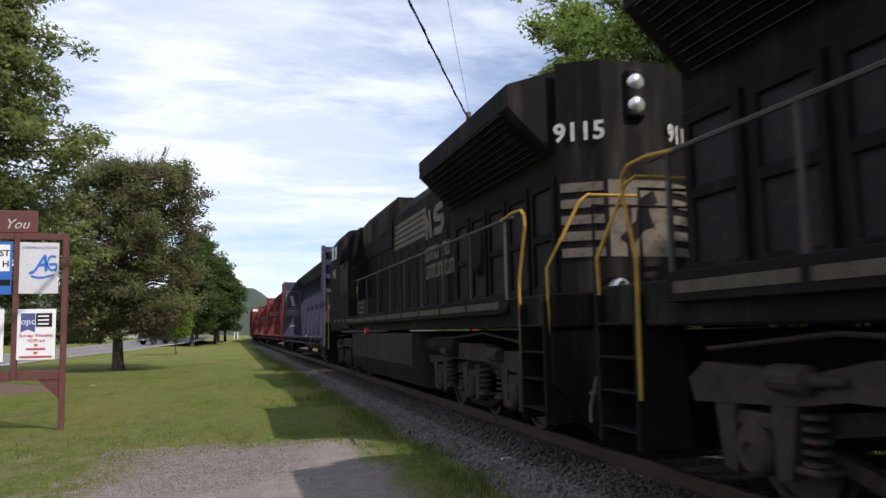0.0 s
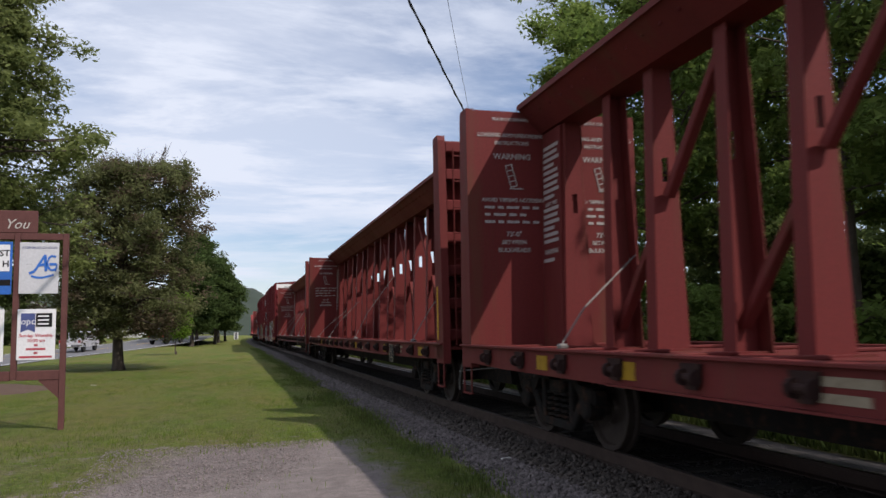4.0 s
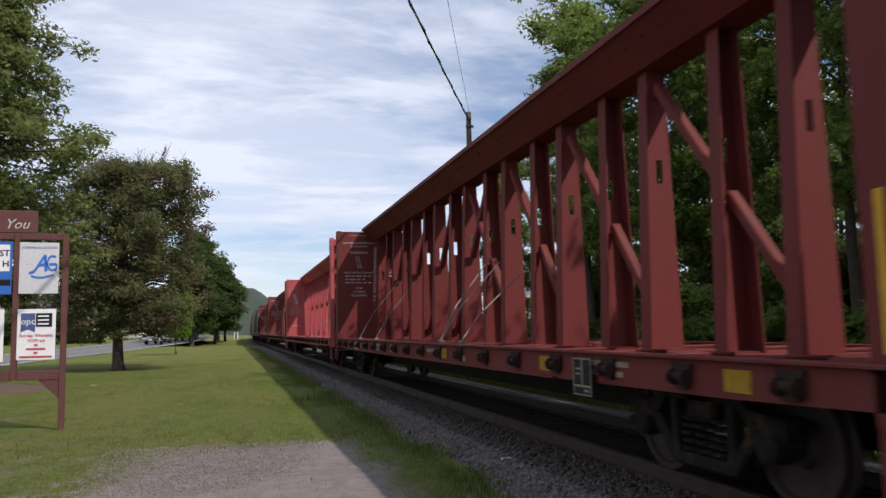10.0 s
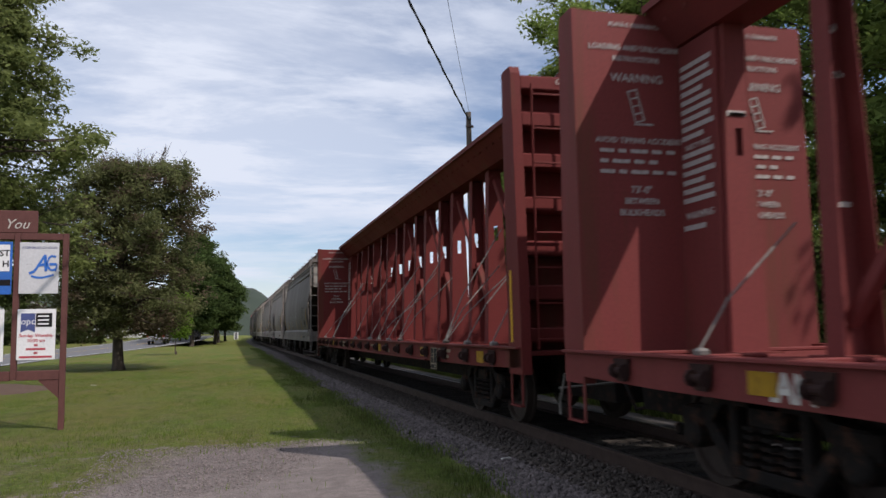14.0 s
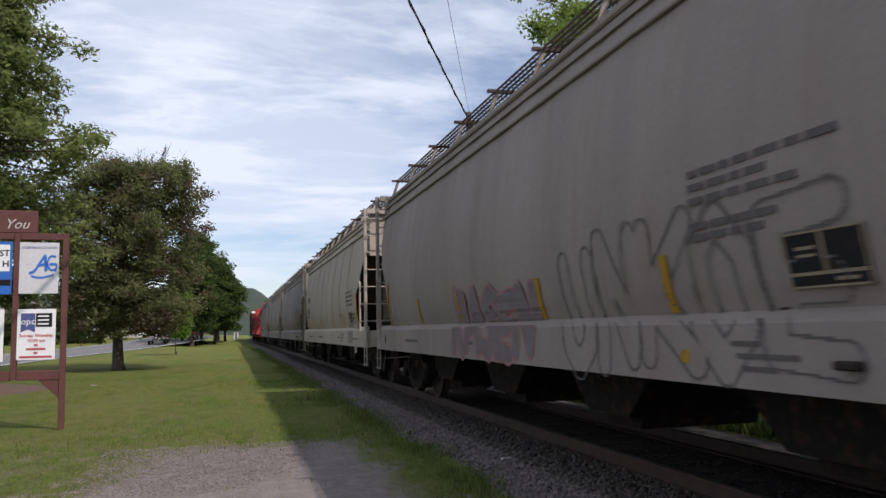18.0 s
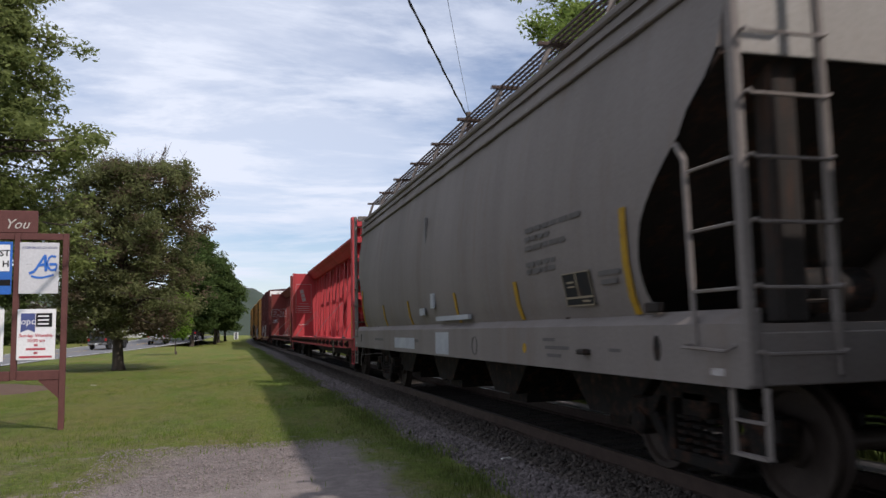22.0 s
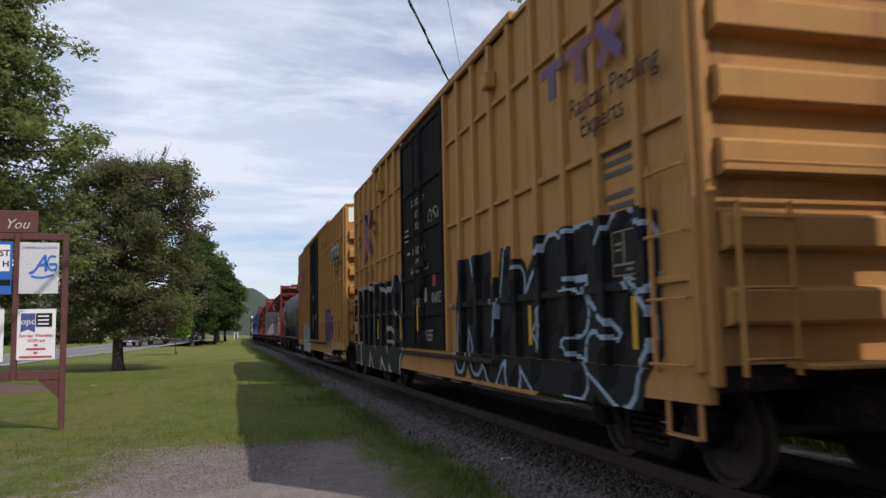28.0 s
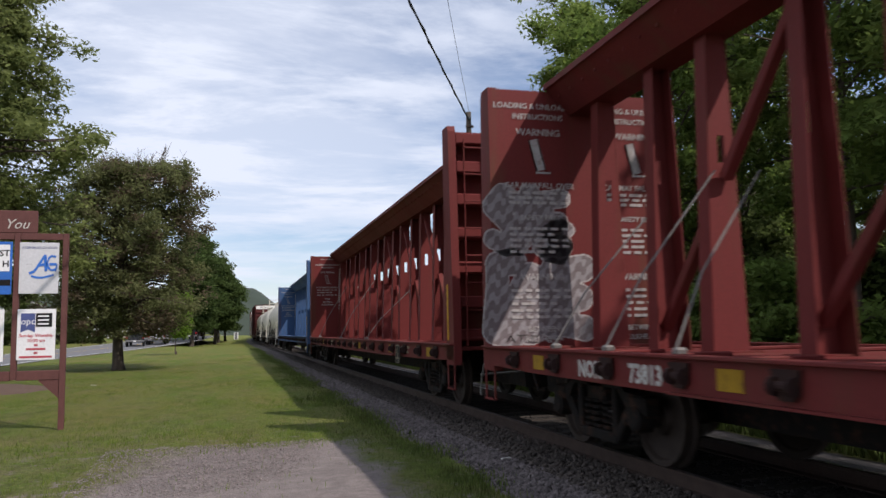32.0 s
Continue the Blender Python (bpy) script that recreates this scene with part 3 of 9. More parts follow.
def sticker_plate(car, x, y, z, w=0.5, h=0.55, lean=0):
    """The black consolidated stencil panel with white borders."""
    g = Geo().box(x - 0.006, x, y - w / 2, y + w / 2, z - h / 2, z + h / 2)
    p = part("stencil_panel", g, "dark_paint", car, "black stencil panel with white frame", at=Matrix.Translation((x, y, z)) @ pose(0, 0, 0, 0, -lean, 0) @ Matrix.Translation((-x, -y, -z)))
    f = Geo()
    t = 0.012
    for y0, y1, z0, z1 in ((-w / 2, w / 2, h / 2 - t, h / 2), (-w / 2, w / 2, -h / 2, -h / 2 + t), (-w / 2, -w / 2 + t, -h / 2, h / 2), (w / 2 - t, w / 2, -h / 2, h / 2), (-0.012, 0.012, -h / 4, h / 2), (-w / 2, w / 2, -h / 4 - 0.01, -h / 4 + 0.01), (w * 0.1, w * 0.35, h * 0.18, h * 0.24), (w * 0.1, w * 0.35, h * 0.05, h * 0.1), (-w * 0.35, -w * 0.1, -h * 0.4, -h * 0.34)):
        f.box(x - 0.009, x - 0.0065, y + y0, y + y1, z + z0, z + z1)
    part("stencil_frame", f, "cream_paint", p)


def tipping_sign(car, y, p, long=False):
    """Painted loading instructions on the inside of the bulkhead, on both sides of the beam, and on the panel between."""
    y -= 0.009
    text = (("PLATE C CLEARANCE", 0.062, 4.52), ("LOADING AND UNLOADING", 0.082, 4.27), ("INSTRUCTIONS", 0.078, 4.15), ("WARNING", 0.125, 3.94), ("AVOID TIPPING ACCIDENT", 0.082, 3.27), ("73'-0\"", 0.105, 2.75), ("BETWEEN", 0.088, 2.63), ("BULKHEADS", 0.094, 2.51))
    zc, k, rows = 3.62, 0.75, (3.16, 3.05, 2.94)
    if long:
        text = (("LOADING & UNLOADING", 0.112, 4.42), ("INSTRUCTIONS", 0.108, 4.27), ("WARNING", 0.135, 4.05), ("CAR MAY FALL OVER", 0.108, 3.30), ("SAFETY FIRST", 0.10, 2.85), ("WARNING", 0.13, 2.03), ("BETWEEN", 0.10, 1.32), ("BULKHEADS", 0.10, 1.19))
        zc, k, rows = 3.70, 0.95, (3.20, 3.13, 3.06, 2.70, 2.62, 2.54, 2.46, 2.38, 1.85, 1.76, 1.67, 1.58, 1.49)
    for cx in (-0.68, 0.80):
        for txt, size, z in text:
            part("lettering", letters(txt, size, bold=0.002), "stencil_white", car, at=on_end(cx, y, z))
        for row, zz in enumerate(rows):
            x0 = -0.46
            for word in (0.16, 0.09, 0.2, 0.12, 0.1)[row % 3 == 1:]:
                part("lettering_bar", lambda: Geo().box(0, word, -0.002, 0, -0.02, 0.02), "stencil_white", car, at=(cx + x0, y, zz), key=("tbar", word))
                x0 += word + 0.05
        g = Geo()
        m = Matrix.Translation((cx - 0.02, y, zc)) @ pose(0, 0, 0, 0, -14, 0)
        for u in (-0.075, 0.06):
            g.box(u * k, (u + 0.022) * k, -0.003, 0, -0.2 * k, 0.27 * k, 0, m)
        for i in range(1 if long else 5):
            g.box(-0.075 * k, 0.08 * k, -0.003, 0, (-0.2 + i * 0.112) * k, (0.27 if long else -0.178 + i * 0.112) * k, 0, m)
        g.box(cx - 0.05, cx + 0.17, y - 0.003, y, zc - 0.24 * k, zc - 0.215 * k)
        part("tipping_pictogram", g, "stencil_white", car, "white pictogram of a tipping car")
    if long:
        return
    panel = part("end_panel", end_panel_geo, p, car, "riveted panel at the end of the beam with stencilled rows")
    lean = math.degrees(math.atan2(0.08, 3.24))
    side = lambda z: -0.25 + 0.08 * (z - 1.06) / 3.24 - 0.003
    for txt, size, z in (("SAFETY FIRST", 0.075, 3.18), ("WARNING", 0.10, 2.46)):
        part("lettering", letters(txt, size, bold=0.002), "stencil_white", panel, at=on_side(side(z), 10.8, z, -lean))
    for i in range(19):
        z = 4.05 - i * 0.095
        if abs(z - 3.18) < 0.08 or abs(z - 2.46) < 0.09 or 2.55 < z < 2.62:
            continue
        w = (0.54, 0.50, 0.56, 0.38, 0.52)[i % 5]
        part("lettering_bar", lambda: Geo().box(-0.002, 0.002, -w, 0, -0.026, 0.026), "stencil_white", panel, at=Matrix.Translation((side(z), 11.08, z)) @ pose(0, 0, 0, 0, lean, 0), key=("pbar", w))


def centerbeam(name_label, paint_name, number="", cables=0, frost=0, box_sign=False, tag=False, signs=True, near=True, scrawl=False):
    car = thing("centerbeam_flatcar", name_label, "railcar", "freight train")
    p = paint_name

    def deck():
        g = Geo().box(-1.38, 1.38, -11.5, 11.5, 1.0, 1.06, 0.01)
        for k in range(20):
            y = -10.8 + k * 1.137
            for s in (-1, 1):
                g.box(s * 0.42, s * 1.36, y - 0.05, y + 0.05, 1.06, 1.10, 0.01)
        return g
    part("deck", deck, p, car, key="cb_deck")
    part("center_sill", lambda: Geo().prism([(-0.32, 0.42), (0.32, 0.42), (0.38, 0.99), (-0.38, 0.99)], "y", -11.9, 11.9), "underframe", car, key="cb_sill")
    for s in (-1, 1):
        def sill(s=s):
            g = Geo().prism([(-11.55, 1.11), (11.55, 1.11), (11.55, 0.86), (9.8, 0.82), (6.8, 0.80), (-6.8, 0.80), (-9.8, 0.82), (-11.55, 0.86)], "x", s * 1.37, s * 1.40)
            g.box(s * 1.30, s * 1.46, -11.55, 11.55, 1.085, 1.115, 0.006)
            g.prism([(-6.8, 0.80), (6.8, 0.80), (6.8, 0.82), (-6.8, 0.82)], "x", s * 1.33, s * 1.45)
            return g
        part("side_sill", sill, p, car, key=("cb_sill", s))
    for s in (-1, 1):
        b = part("bulkhead", bulkhead_geo, p, car, at=Matrix.Translation((0, s * CB_IN, 0)) @ pose(0, 0, 0, 0, 0, 0 if s > 0 else 180))
        for z in (1.25, 1.78, 2.34, 2.90, 3.46, 4.0, 4.48):
            part("crossbeam", crossbeam_geo, p, b, at=(0, 0, z))
        part("ladder", lambda: rungs_geo(0.72, 1.16, 0.40, 1.2, 4.3, 8), p, b, key="cb_ladder")
        for x in (-1, 1):
            part("sill_step", lambda: step_geo(-1.385, 0.05, 0.42, 0.40, 0.86), p, b, at=Matrix.Diagonal((x, 1, 1, 1)), key="cb_step")
        if s < 0:
            part("caution_lettering", letters("CAUTION", 0.1), "white_paint", car, at=on_end(-0.55, -CB_IN - 0.318, 4.50))
    for k in range(18):
        way = 1 if k % 2 else -1
        part("post", lambda: post_geo(way), p, car, at=(0, POST_0 + k * POST_D, 0), key=("cb_post", way))
    for k in (3, 5, 7, 9):
        for s in (1, -1):
            m = Matrix.Translation((0, s * (POST_0 + k * POST_D), 0)) @ Matrix.Diagonal((1, s, 1, 1))
            br = part("brace", brace_geo, p, car, at=m)
            part("gusset", gusset_geo, p, br)

    def chord():
        g = Geo()
        g.prism([(-0.58, 4.74), (0.58, 4.74), (0.58, 4.66), (0.565, 4.66), (0.565, 4.69), (0.20, 4.32), (-0.20, 4.32), (-0.565, 4.69), (-0.565, 4.66), (-0.58, 4.66)], "y", -CB_IN, CB_IN)
        for s in (-1, 1):
            for k in range(60):
                g.lathe([(4.52, 0.012), (4.56, 0.018)], "z", 6, (s * 0.43, -10.9 + k * 0.37, 0))
        return g
    part("top_chord", chord, p, car, key="cb_chord")
    for k in range(18):
        part("winch", winch_geo, "winch_steel", car, at=Matrix.Translation((-1.45, -10.51 + k * 1.225, 0.95)) @ Matrix.Diagonal((0.62, 0.66, 0.66, 1)))
    for y in (-9.95, -6.5, -2.2, 2.2, 6.02 if tag else 6.46, 9.58 if tag else 8.42):
        part("reflector", lambda: Geo().box(-1.409, -1.402, -0.15, 0.15, -0.08, 0.08), "ochre_plate", car, "yellow reflective plate", at=(0, y, 0.95), key="cb_refl")
    part("reflector", lambda: Geo().box(-1.409, -1.402, -0.03, 0.03, -0.45, 0.45), "yellow_paint", car, "yellow reflective strip", at=(0, -11.28, 1.62), key="cb_refl_tall")
    sticker_plate(car, -1.47, -7.6, 0.86, 0.40, 0.36)
    if number:
        for i, piece in enumerate(number.split()):
            part("lettering", letters(piece, 0.225 if tag else 0.26, bold=0.008), "white_paint", car, at=on_side(-1.404, ((8.27, 7.2) if tag else (7.4, 6.1, 5.35))[i] if number.startswith("NOK") else (7.05, 5.64)[i] if number.startswith("DWC") else 8.14 - i * 1.05 if number.startswith("IAN") else 9.3 - i * 1.35, 0.925))
    bars(car, [(-8.4, -7.6, 1.0, 0.05), (-8.3, -7.6, 0.91, 0.05), (3.6, 4.3, 1.0, 0.06), (3.7, 4.3, 0.9, 0.06), (-1.6, -1.0, 0.98, 0.05), (-3.4, -3.1, 0.9, 0.08)], -1.404, "cream_paint")
    if signs:
        tipping_sign(car, CB_IN, p, tag)
    if box_sign:
        for cx in (-0.80, 0.86):
            g = Geo()
            yy = CB_IN - 0.003
            for x0, x1, z0, z1 in ((-0.44, 0.44, 4.03, 4.045), (-0.44, 0.44, 2.42, 2.435), (-0.44, -0.425, 2.42, 4.045), (0.425, 0.44, 2.42, 4.045)):
                g.box(cx + x0, cx + x1, yy - 0.002, yy, z0, z1)
            m = Matrix.Translation((cx - 0.05, yy, 3.42)) @ pose(0, 0, 0, 0, -14, 0)
            for i in range(3):
                g.box(-0.1, 0.1, -0.003, 0, -0.36 + i * 0.235, -0.16 + i * 0.235, 0, m)
            g.box(cx - 0.25, cx + 0.25, yy - 0.003, yy, 2.92, 2.945)
            for zz in (2.78, 2.66, 2.54):
                g.box(cx - 0.33, cx + 0.33, yy - 0.002, yy, zz - 0.018, zz + 0.018)
            part("tipping_pictogram", g, "stencil_white", car, "white framed pictogram of a tipping car")
            part("lettering", letters("BULKHEADS", 0.1), "white_paint", car, at=on_end(cx, yy, 1.75))
    rnd = random.Random(len(CARS))
    for i in range(cables):
        k = rnd.randrange(17)
        y = -10.41 + k * 1.225
        g = Geo()
        d = rnd.uniform(-0.25, 0.75)
        zt = rnd.uniform(2.1, 3.2)
        g.tube([(-1.4, y, 1.1), (-1.0, y + d * 0.45, 1.1 + (zt - 1.1) * 0.42), (-0.22, y + d, zt)], 0.011, 5)
        g.box(-1.41, -1.30, y - 0.06, y + 0.03, 1.1, 1.17, 0.02)
        part("tie_down_cable", g, "cable", car, "slack wire tie-down cable")
    if frost:
        for i in range(frost):
            k = rnd.randrange(18)
            z = rnd.choice((1.9, 2.3, 2.6, 3.0, 3.4, 3.8))
            w = 0.22 - 0.105 * (z - 1.06) / 3.3
            y = POST_0 + k * POST_D
            part("scrap", Geo().box(-w * rnd.uniform(0.5, 0.95), w * rnd.uniform(0.5, 0.95), y - 0.02, y - 0.0135, z - rnd.uniform(0.01, 0.04), z + rnd.uniform(0.01, 0.03)), "white_paint", car, "torn white wrapping scrap")
    if tag:
        yy = CB_IN - 0.001
        cats = ("graffiti_smudge", None, "stencil_white", "graffiti_haze")
        for seed, xx, zz, ww, hh, word in ((5, -1.40, 2.38, 1.12, 0.80, "SAE"), (8, -1.38, 1.26, 1.36, 1.02, "EOSE"), (9, -0.62, 2.30, 0.40, 0.55, "S"), (10, -1.24, 1.13, 0.8, 0.12, "ATEAE")):
            small = len(word) == 5
            out = spray(lambda u, v: 0.0, seed, ww, hh, len(word), cats[2:3] if small else cats, 0.013, 0.08 if small else 0.17, 0.0 if small else 0.020, 0.02, 0, mottle=0.1, freq=4.2, word=word)
            root = None
            for c in sorted(out):
                m = Matrix.Translation((xx, yy - 0.0005 * c, zz)) @ Matrix(((0, -1, 0), (1, 0, 0), (0, 0, 1))).to_4x4()
                pc = part(NAMES[c], out[c].mesh(NAMES[c]), cats[2] if small else cats[c - 1], car if root is None else root, "smoky silver bubble graffiti on the bulkhead" if root is None else "", at=m if root is None else Matrix())
                pc["kind"] = "stuff"
                root = root or pc
    if scrawl:
        yy = CB_IN - 0.006
        for seed, xx, zz, ww, hh, word in ((3, -1.34, 2.74, 1.38, 0.56, "EMTE"), (4, -1.28, 2.14, 0.42, 0.36, "EMS")):
            big = len(word) > 3
            out = spray(lambda u, v: 0.0, seed, ww, hh, len(word), ("graffiti_silver" if not big else None, None, "graffiti_silver" if big else None), 0.014, 0.13 if big else 0.04, 0.026 if big else 0.0, 0.1, 0, word=word)
            m = Matrix.Translation((xx, yy, zz)) @ Matrix(((0, -1, 0), (1, 0, 0), (0, 0, 1))).to_4x4()
            for c in out:
                part("graffiti", out[c].mesh("graffiti"), "graffiti_silver", car, "thin pale outlined letters on the bulkhead", at=m)["kind"] = "stuff"
    running_gear(car, (-8.9, 8.9), near=near)
    couplers(car, 12.27)
    return car


# boxcar
def boxcar(label, p, half, pitch_posts, doors, door_paint, belts, end_band=True, near=True, black_door=False, reach=0.72):
    car = thing("boxcar", label, "railcar", "freight train")
    W, zb, ze = 1.50, 0.78, 5.06
    key = (half, pitch_posts, doors, tuple(belts))
    d0, d1 = doors

    def shell():
        return Geo().box(W, W - 0.03, -half, half, zb, ze)
    for s in (-1, 1):
        part("side_wall", shell, p, car, at=Matrix.Diagonal((s, 1, 1, 1)), key=("shell", key))
    part("floor_frame", lambda: Geo().box(-W + 0.04, W - 0.04, -half + 0.02, half - 0.02, 0.86, 1.05), "underframe", car, key=("bfloor", half))
    part("center_sill", lambda: Geo().box(-0.33, 0.33, -half - reach + 0.42, half + reach - 0.42, 0.55, 0.9, 0.02), "underframe", car, key=("bsill", half))

    def roof():
        g = Geo().prism([(-W - 0.04, ze), (-W - 0.04, ze + 0.05), (0, ze + 0.16), (W + 0.04, ze + 0.05), (W + 0.04, ze)], "y", -half - 0.02, half + 0.02)
        n = int(half * 2 / 1.1)
        for i in range(n + 1):
            y = -half + i * 2 * half / n
            for s in (-1, 1):
                g.bar((s * (W + 0.02), y, ze + 0.065), (0, y, ze + 0.175), 0.07, 0.04)
        for s in (-1, 1):
            g.box(s * (W + 0.09), s * (W - 0.02), d0 - 3.2, d1 + 3.2, ze + 0.0, ze + 0.11, 0.01)
        return g
    part("roof", roof, p, car, key=("roof", key))
    for s in (-1, 1):
        def sill(s=s):
            g = Geo().prism([(-half, 1.0), (half, 1.0), (half, 0.78), (half - 2.9, 0.74), (half - 3.3, 0.60), (-half + 3.3, 0.60), (-half + 2.9, 0.74), (-half, 0.78)], "x", s * (W + 0.002), s * (W + 0.045))
            return g
        part("side_sill", sill, p, car, key=("bsills", half, s))
    ys = []
    n0 = max(1, round((d0 + half) / pitch_posts))
    ys += [-half + 0.06 + i * (d0 - 0.1 + half) / n0 for i in range(n0 + 1)]
    n1 = max(1, round((half - d1) / pitch_posts))
    ys += [d1 + 0.04 + i * (half - d1 - 0.1) / n1 for i in range(n1 + 1)]
    RIBS[car] = (ys, belts, d0, d1)
    for y in ys:
        for s in (-1, 1):
            part("rib", lambda: Geo().box(-0.05, 0.05, -0.05, 0.05, 1.0, ze, 0.012), p, car, at=(s * (W + 0.03), y, 0), key="brib")
    for z in belts:
        for a, b in zip(ys, ys[1:]):
            if a < (d0 + d1) / 2 < b:
                continue
            part("belt", lambda: Geo().box(-0.03, 0.03, a + 0.055, b - 0.055, -0.03, 0.03, 0.008), p, car, at=(-W - 0.022, 0, z), key=("belt", key, round(a, 2)))
    # doors
    wide = d1 - d0
    leaves = ((d0, (d0 + d1) / 2), ((d0 + d1) / 2, d1)) if wide > 3.5 else ((d0, d1),)
    for s in (-1, 1):
        for a, b in leaves:
            d = part("door", lambda: Geo().box(-0.03, 0.03, a + 0.03, b - 0.03, 1.02, 4.96, 0.01), door_paint, car, "black plug door" if black_door else "", at=Matrix.Translation((s * (W + 0.035), 0, 0)) @ Matrix.Diagonal((-s, 1, 1, 1)), key=("door", key, round(a, 2)))
            for yy in (a + 0.075, b - 0.075, (a + b) / 2):
                part("door_stile", lambda: Geo().box(-0.07, -0.0295, -0.045, 0.045, 1.02, 4.96, 0.01), door_paint, d, at=(0, yy, 0), key="dstile")
            for z in (1.075, 1.62, 2.3, 3.1, 3.9, 4.9):
                for y0, y1 in ((a + 0.122, (a + b) / 2 - 0.047), ((a + b) / 2 + 0.047, b - 0.122)):
                    part("door_rail", lambda: Geo().box(-0.06, -0.0295, (y0 - y1) / 2, (y1 - y0) / 2, -0.05, 0.05, 0.01), door_paint, d, at=(0, (y0 + y1) / 2, z), key=("drail", round(y1 - y0, 2)))
            if s < 0:
                def gear(a=a, b=b):
                    g = Geo()
                    c = (a + b) / 2
                    for yy in (c - 0.34, c + 0.3):
                        g.tube([(-0.09, yy, 1.08), (-0.09, yy, 4.85)], 0.018, 6)
                    g.lathe([(-0.13, 0.16), (-0.1, 0.18), (-0.09, 0.05)], "x", 12, (0, c - 0.1, 2.1))
                    g.box(-0.11, -0.06, c - 0.45, c + 0.45, 2.42, 2.52, 0.01)
                    return g
                part("door_gear", gear, door_paint, d, key=("gear", key, round(a, 2)))
    part("door_track", lambda: Geo().box(-W - 0.16, -W - 0.05, d0 - 2.4, d1 + (0.02 if black_door else 2.4), 0.9, 0.96, 0.01), "slope_grime" if black_door else p, car, "rusty door track", key=("track", key))
    for dy in (d0 - 2.35, d1 + 2.2):
        part("door_stop", lambda: Geo().box(-W - 0.16, -W, -0.1, 0.1, -0.1, 0.12, 0.02), p, car, at=(0, dy, 4.55), key="dstop")
    # ends
    for s in (-1, 1):
        m = Matrix.Translation((0, s * half, 0)) @ pose(0, 0, 0, 0, 0, 0 if s < 0 else 180)

        def end():
            g = Geo().box(-W + 0.031, W - 0.031, 0.0, 0.04, 1.05, ze - 0.002)
            for x in (-W + 0.03, W - 0.03):
                g.box(x - 0.05, x + 0.05, -0.05, 0.03, 0.9, ze - 0.01, 0.015)
            return g
        e = part("end_wall", end, p, car, at=m, key="bend")
        for i in range(6):
            z0 = 1.32 + i * 0.545
            part("corrugation", lambda: Geo().prism([(0.0, 0.0), (-0.11, 0.02), (-0.13, 0.045), (-0.13, 0.255), (-0.11, 0.28), (0.0, 0.30)], "x", -W + 0.1, W - 0.1), p, e, at=(0, 0, z0), key="corr")
        if end_band:
            part("end_band", lambda: Geo().box(-W + 0.09, W - 0.09, -0.012, -0.001, ze - 0.45, ze - 0.01), "band_white", e, "white excess-height band", key="eband")
            if s < 0:
                part("lettering", letters("EXCESS HEIGHT CAR", 0.155, bold=0.003, spacing=1.15), "dark_paint", e, at=on_end(0, -0.014, ze - 0.25))
        part("ladder", lambda: rungs_geo(-1.36, -0.92, -0.22, 1.1, 2.1, 3), p, e, key="bladder")
        part("hand_rail", lambda: rungs_geo(-1.42, 1.3, -0.2, 2.5, 2.5, 1, False), p, e, key="brail")
        part("crossover_platform", lambda: Geo().box(-0.9, 0.9, -0.42, -0.02, 1.02, 1.06, 0.01), p, e, key="bplat")
        part("brake_wheel", lambda: Geo().lathe([(-0.3, 0.26), (-0.27, 0.28), (-0.24, 0.26), (-0.27, 0.24), (-0.3, 0.26)], "y", 16, (0.55, 0, 2.4)), p, e, key="bwheel")
        sy = s * (half - 0.35)
        part("side_ladder", lambda: side_rungs_geo(-W - 0.13, -0.27, 0.27, 1.05, 2.53, 4).bar((-W - 0.08, -0.27, 0.98), (-W - 0.08, -0.27, 2.62), 0.045, 0.02).bar((-W - 0.08, 0.27, 0.98), (-W - 0.08, 0.27, 2.62), 0.045, 0.02), p, car, at=(0, sy, 0), key="sladder")
        part("sill_step", lambda: step_geo(-W - 0.02, -0.22, 0.22, 0.52, 0.82), p, car, at=(0, sy, 0), key="sstep")
    if black_door:
        for y, z, x in ((6.95, 1.15, 0.012), (4.55, 1.15, 0.087), (2.46, 1.15, 0.012), (0.55, 1.32, 0.112), (-2.7, 1.15, 0.012), (-4.6, 1.15, 0.012), (-7.0, 1.15, 0.012)):
            part("reflector", lambda: Geo().box(-0.003, 0.003, -0.04, 0.04, 0.0, 0.45), "yellow_paint", car, "yellow reflective strip", at=(-W - x, y, z), key="brefl_tall")
    else:
        for y in (-half + 0.8, -half + 3.4, d0 - 0.5, d1 + 0.5, half - 3.4, half - 0.9):
            part("reflector", lambda: Geo().box(-W - 0.052, -W - 0.047, -0.22, 0.22, -0.06, 0.06), "yellow_paint", car, "yellow reflective plate", at=(0, y, 0.88), key="brefl")
    running_gear(car, (-half + 1.75, half - 1.75), near=near)
    couplers(car, half + reach)
    return car


# covered hopper
HOP = [(0.35, 4.66), (0.80, 4.60), (1.10, 4.45), (1.28, 4.30), (1.35, 4.10), (1.41, 3.88), (1.52, 3.3), (1.60, 2.75), (1.625, 2.3), (1.61, 1.9), (1.56, 1.6), (1.49, 1.42)]
HOP_END = [(1.38, 7.06), (1.46, 7.0), (1.76, 6.9), (2.13, 6.95), (2.4, 7.15), (2.61, 7.37), (2.66, 7.55), (2.86, 7.57), (3.23, 7.98), (5.0, 8.08)]


def hop_end(z):
    for (a, ya), (b, yb) in zip(HOP_END, HOP_END[1:]):
        if a <= z <= b:
            return ya + (yb - ya) * (z - a) / (b - a)
    return 8.08


def hop_x(z):
    for (a, za), (b, zb) in zip(HOP, HOP[1:]):
        if zb <= z <= za:
            return a + (b - a) * (za - z) / (za - zb)
    return 1.49


def hop_side(y, z):
    return -1.606 if z < 1.38 else -hop_x(max(1.43, round(z / 0.04) * 0.04)) - 0.012


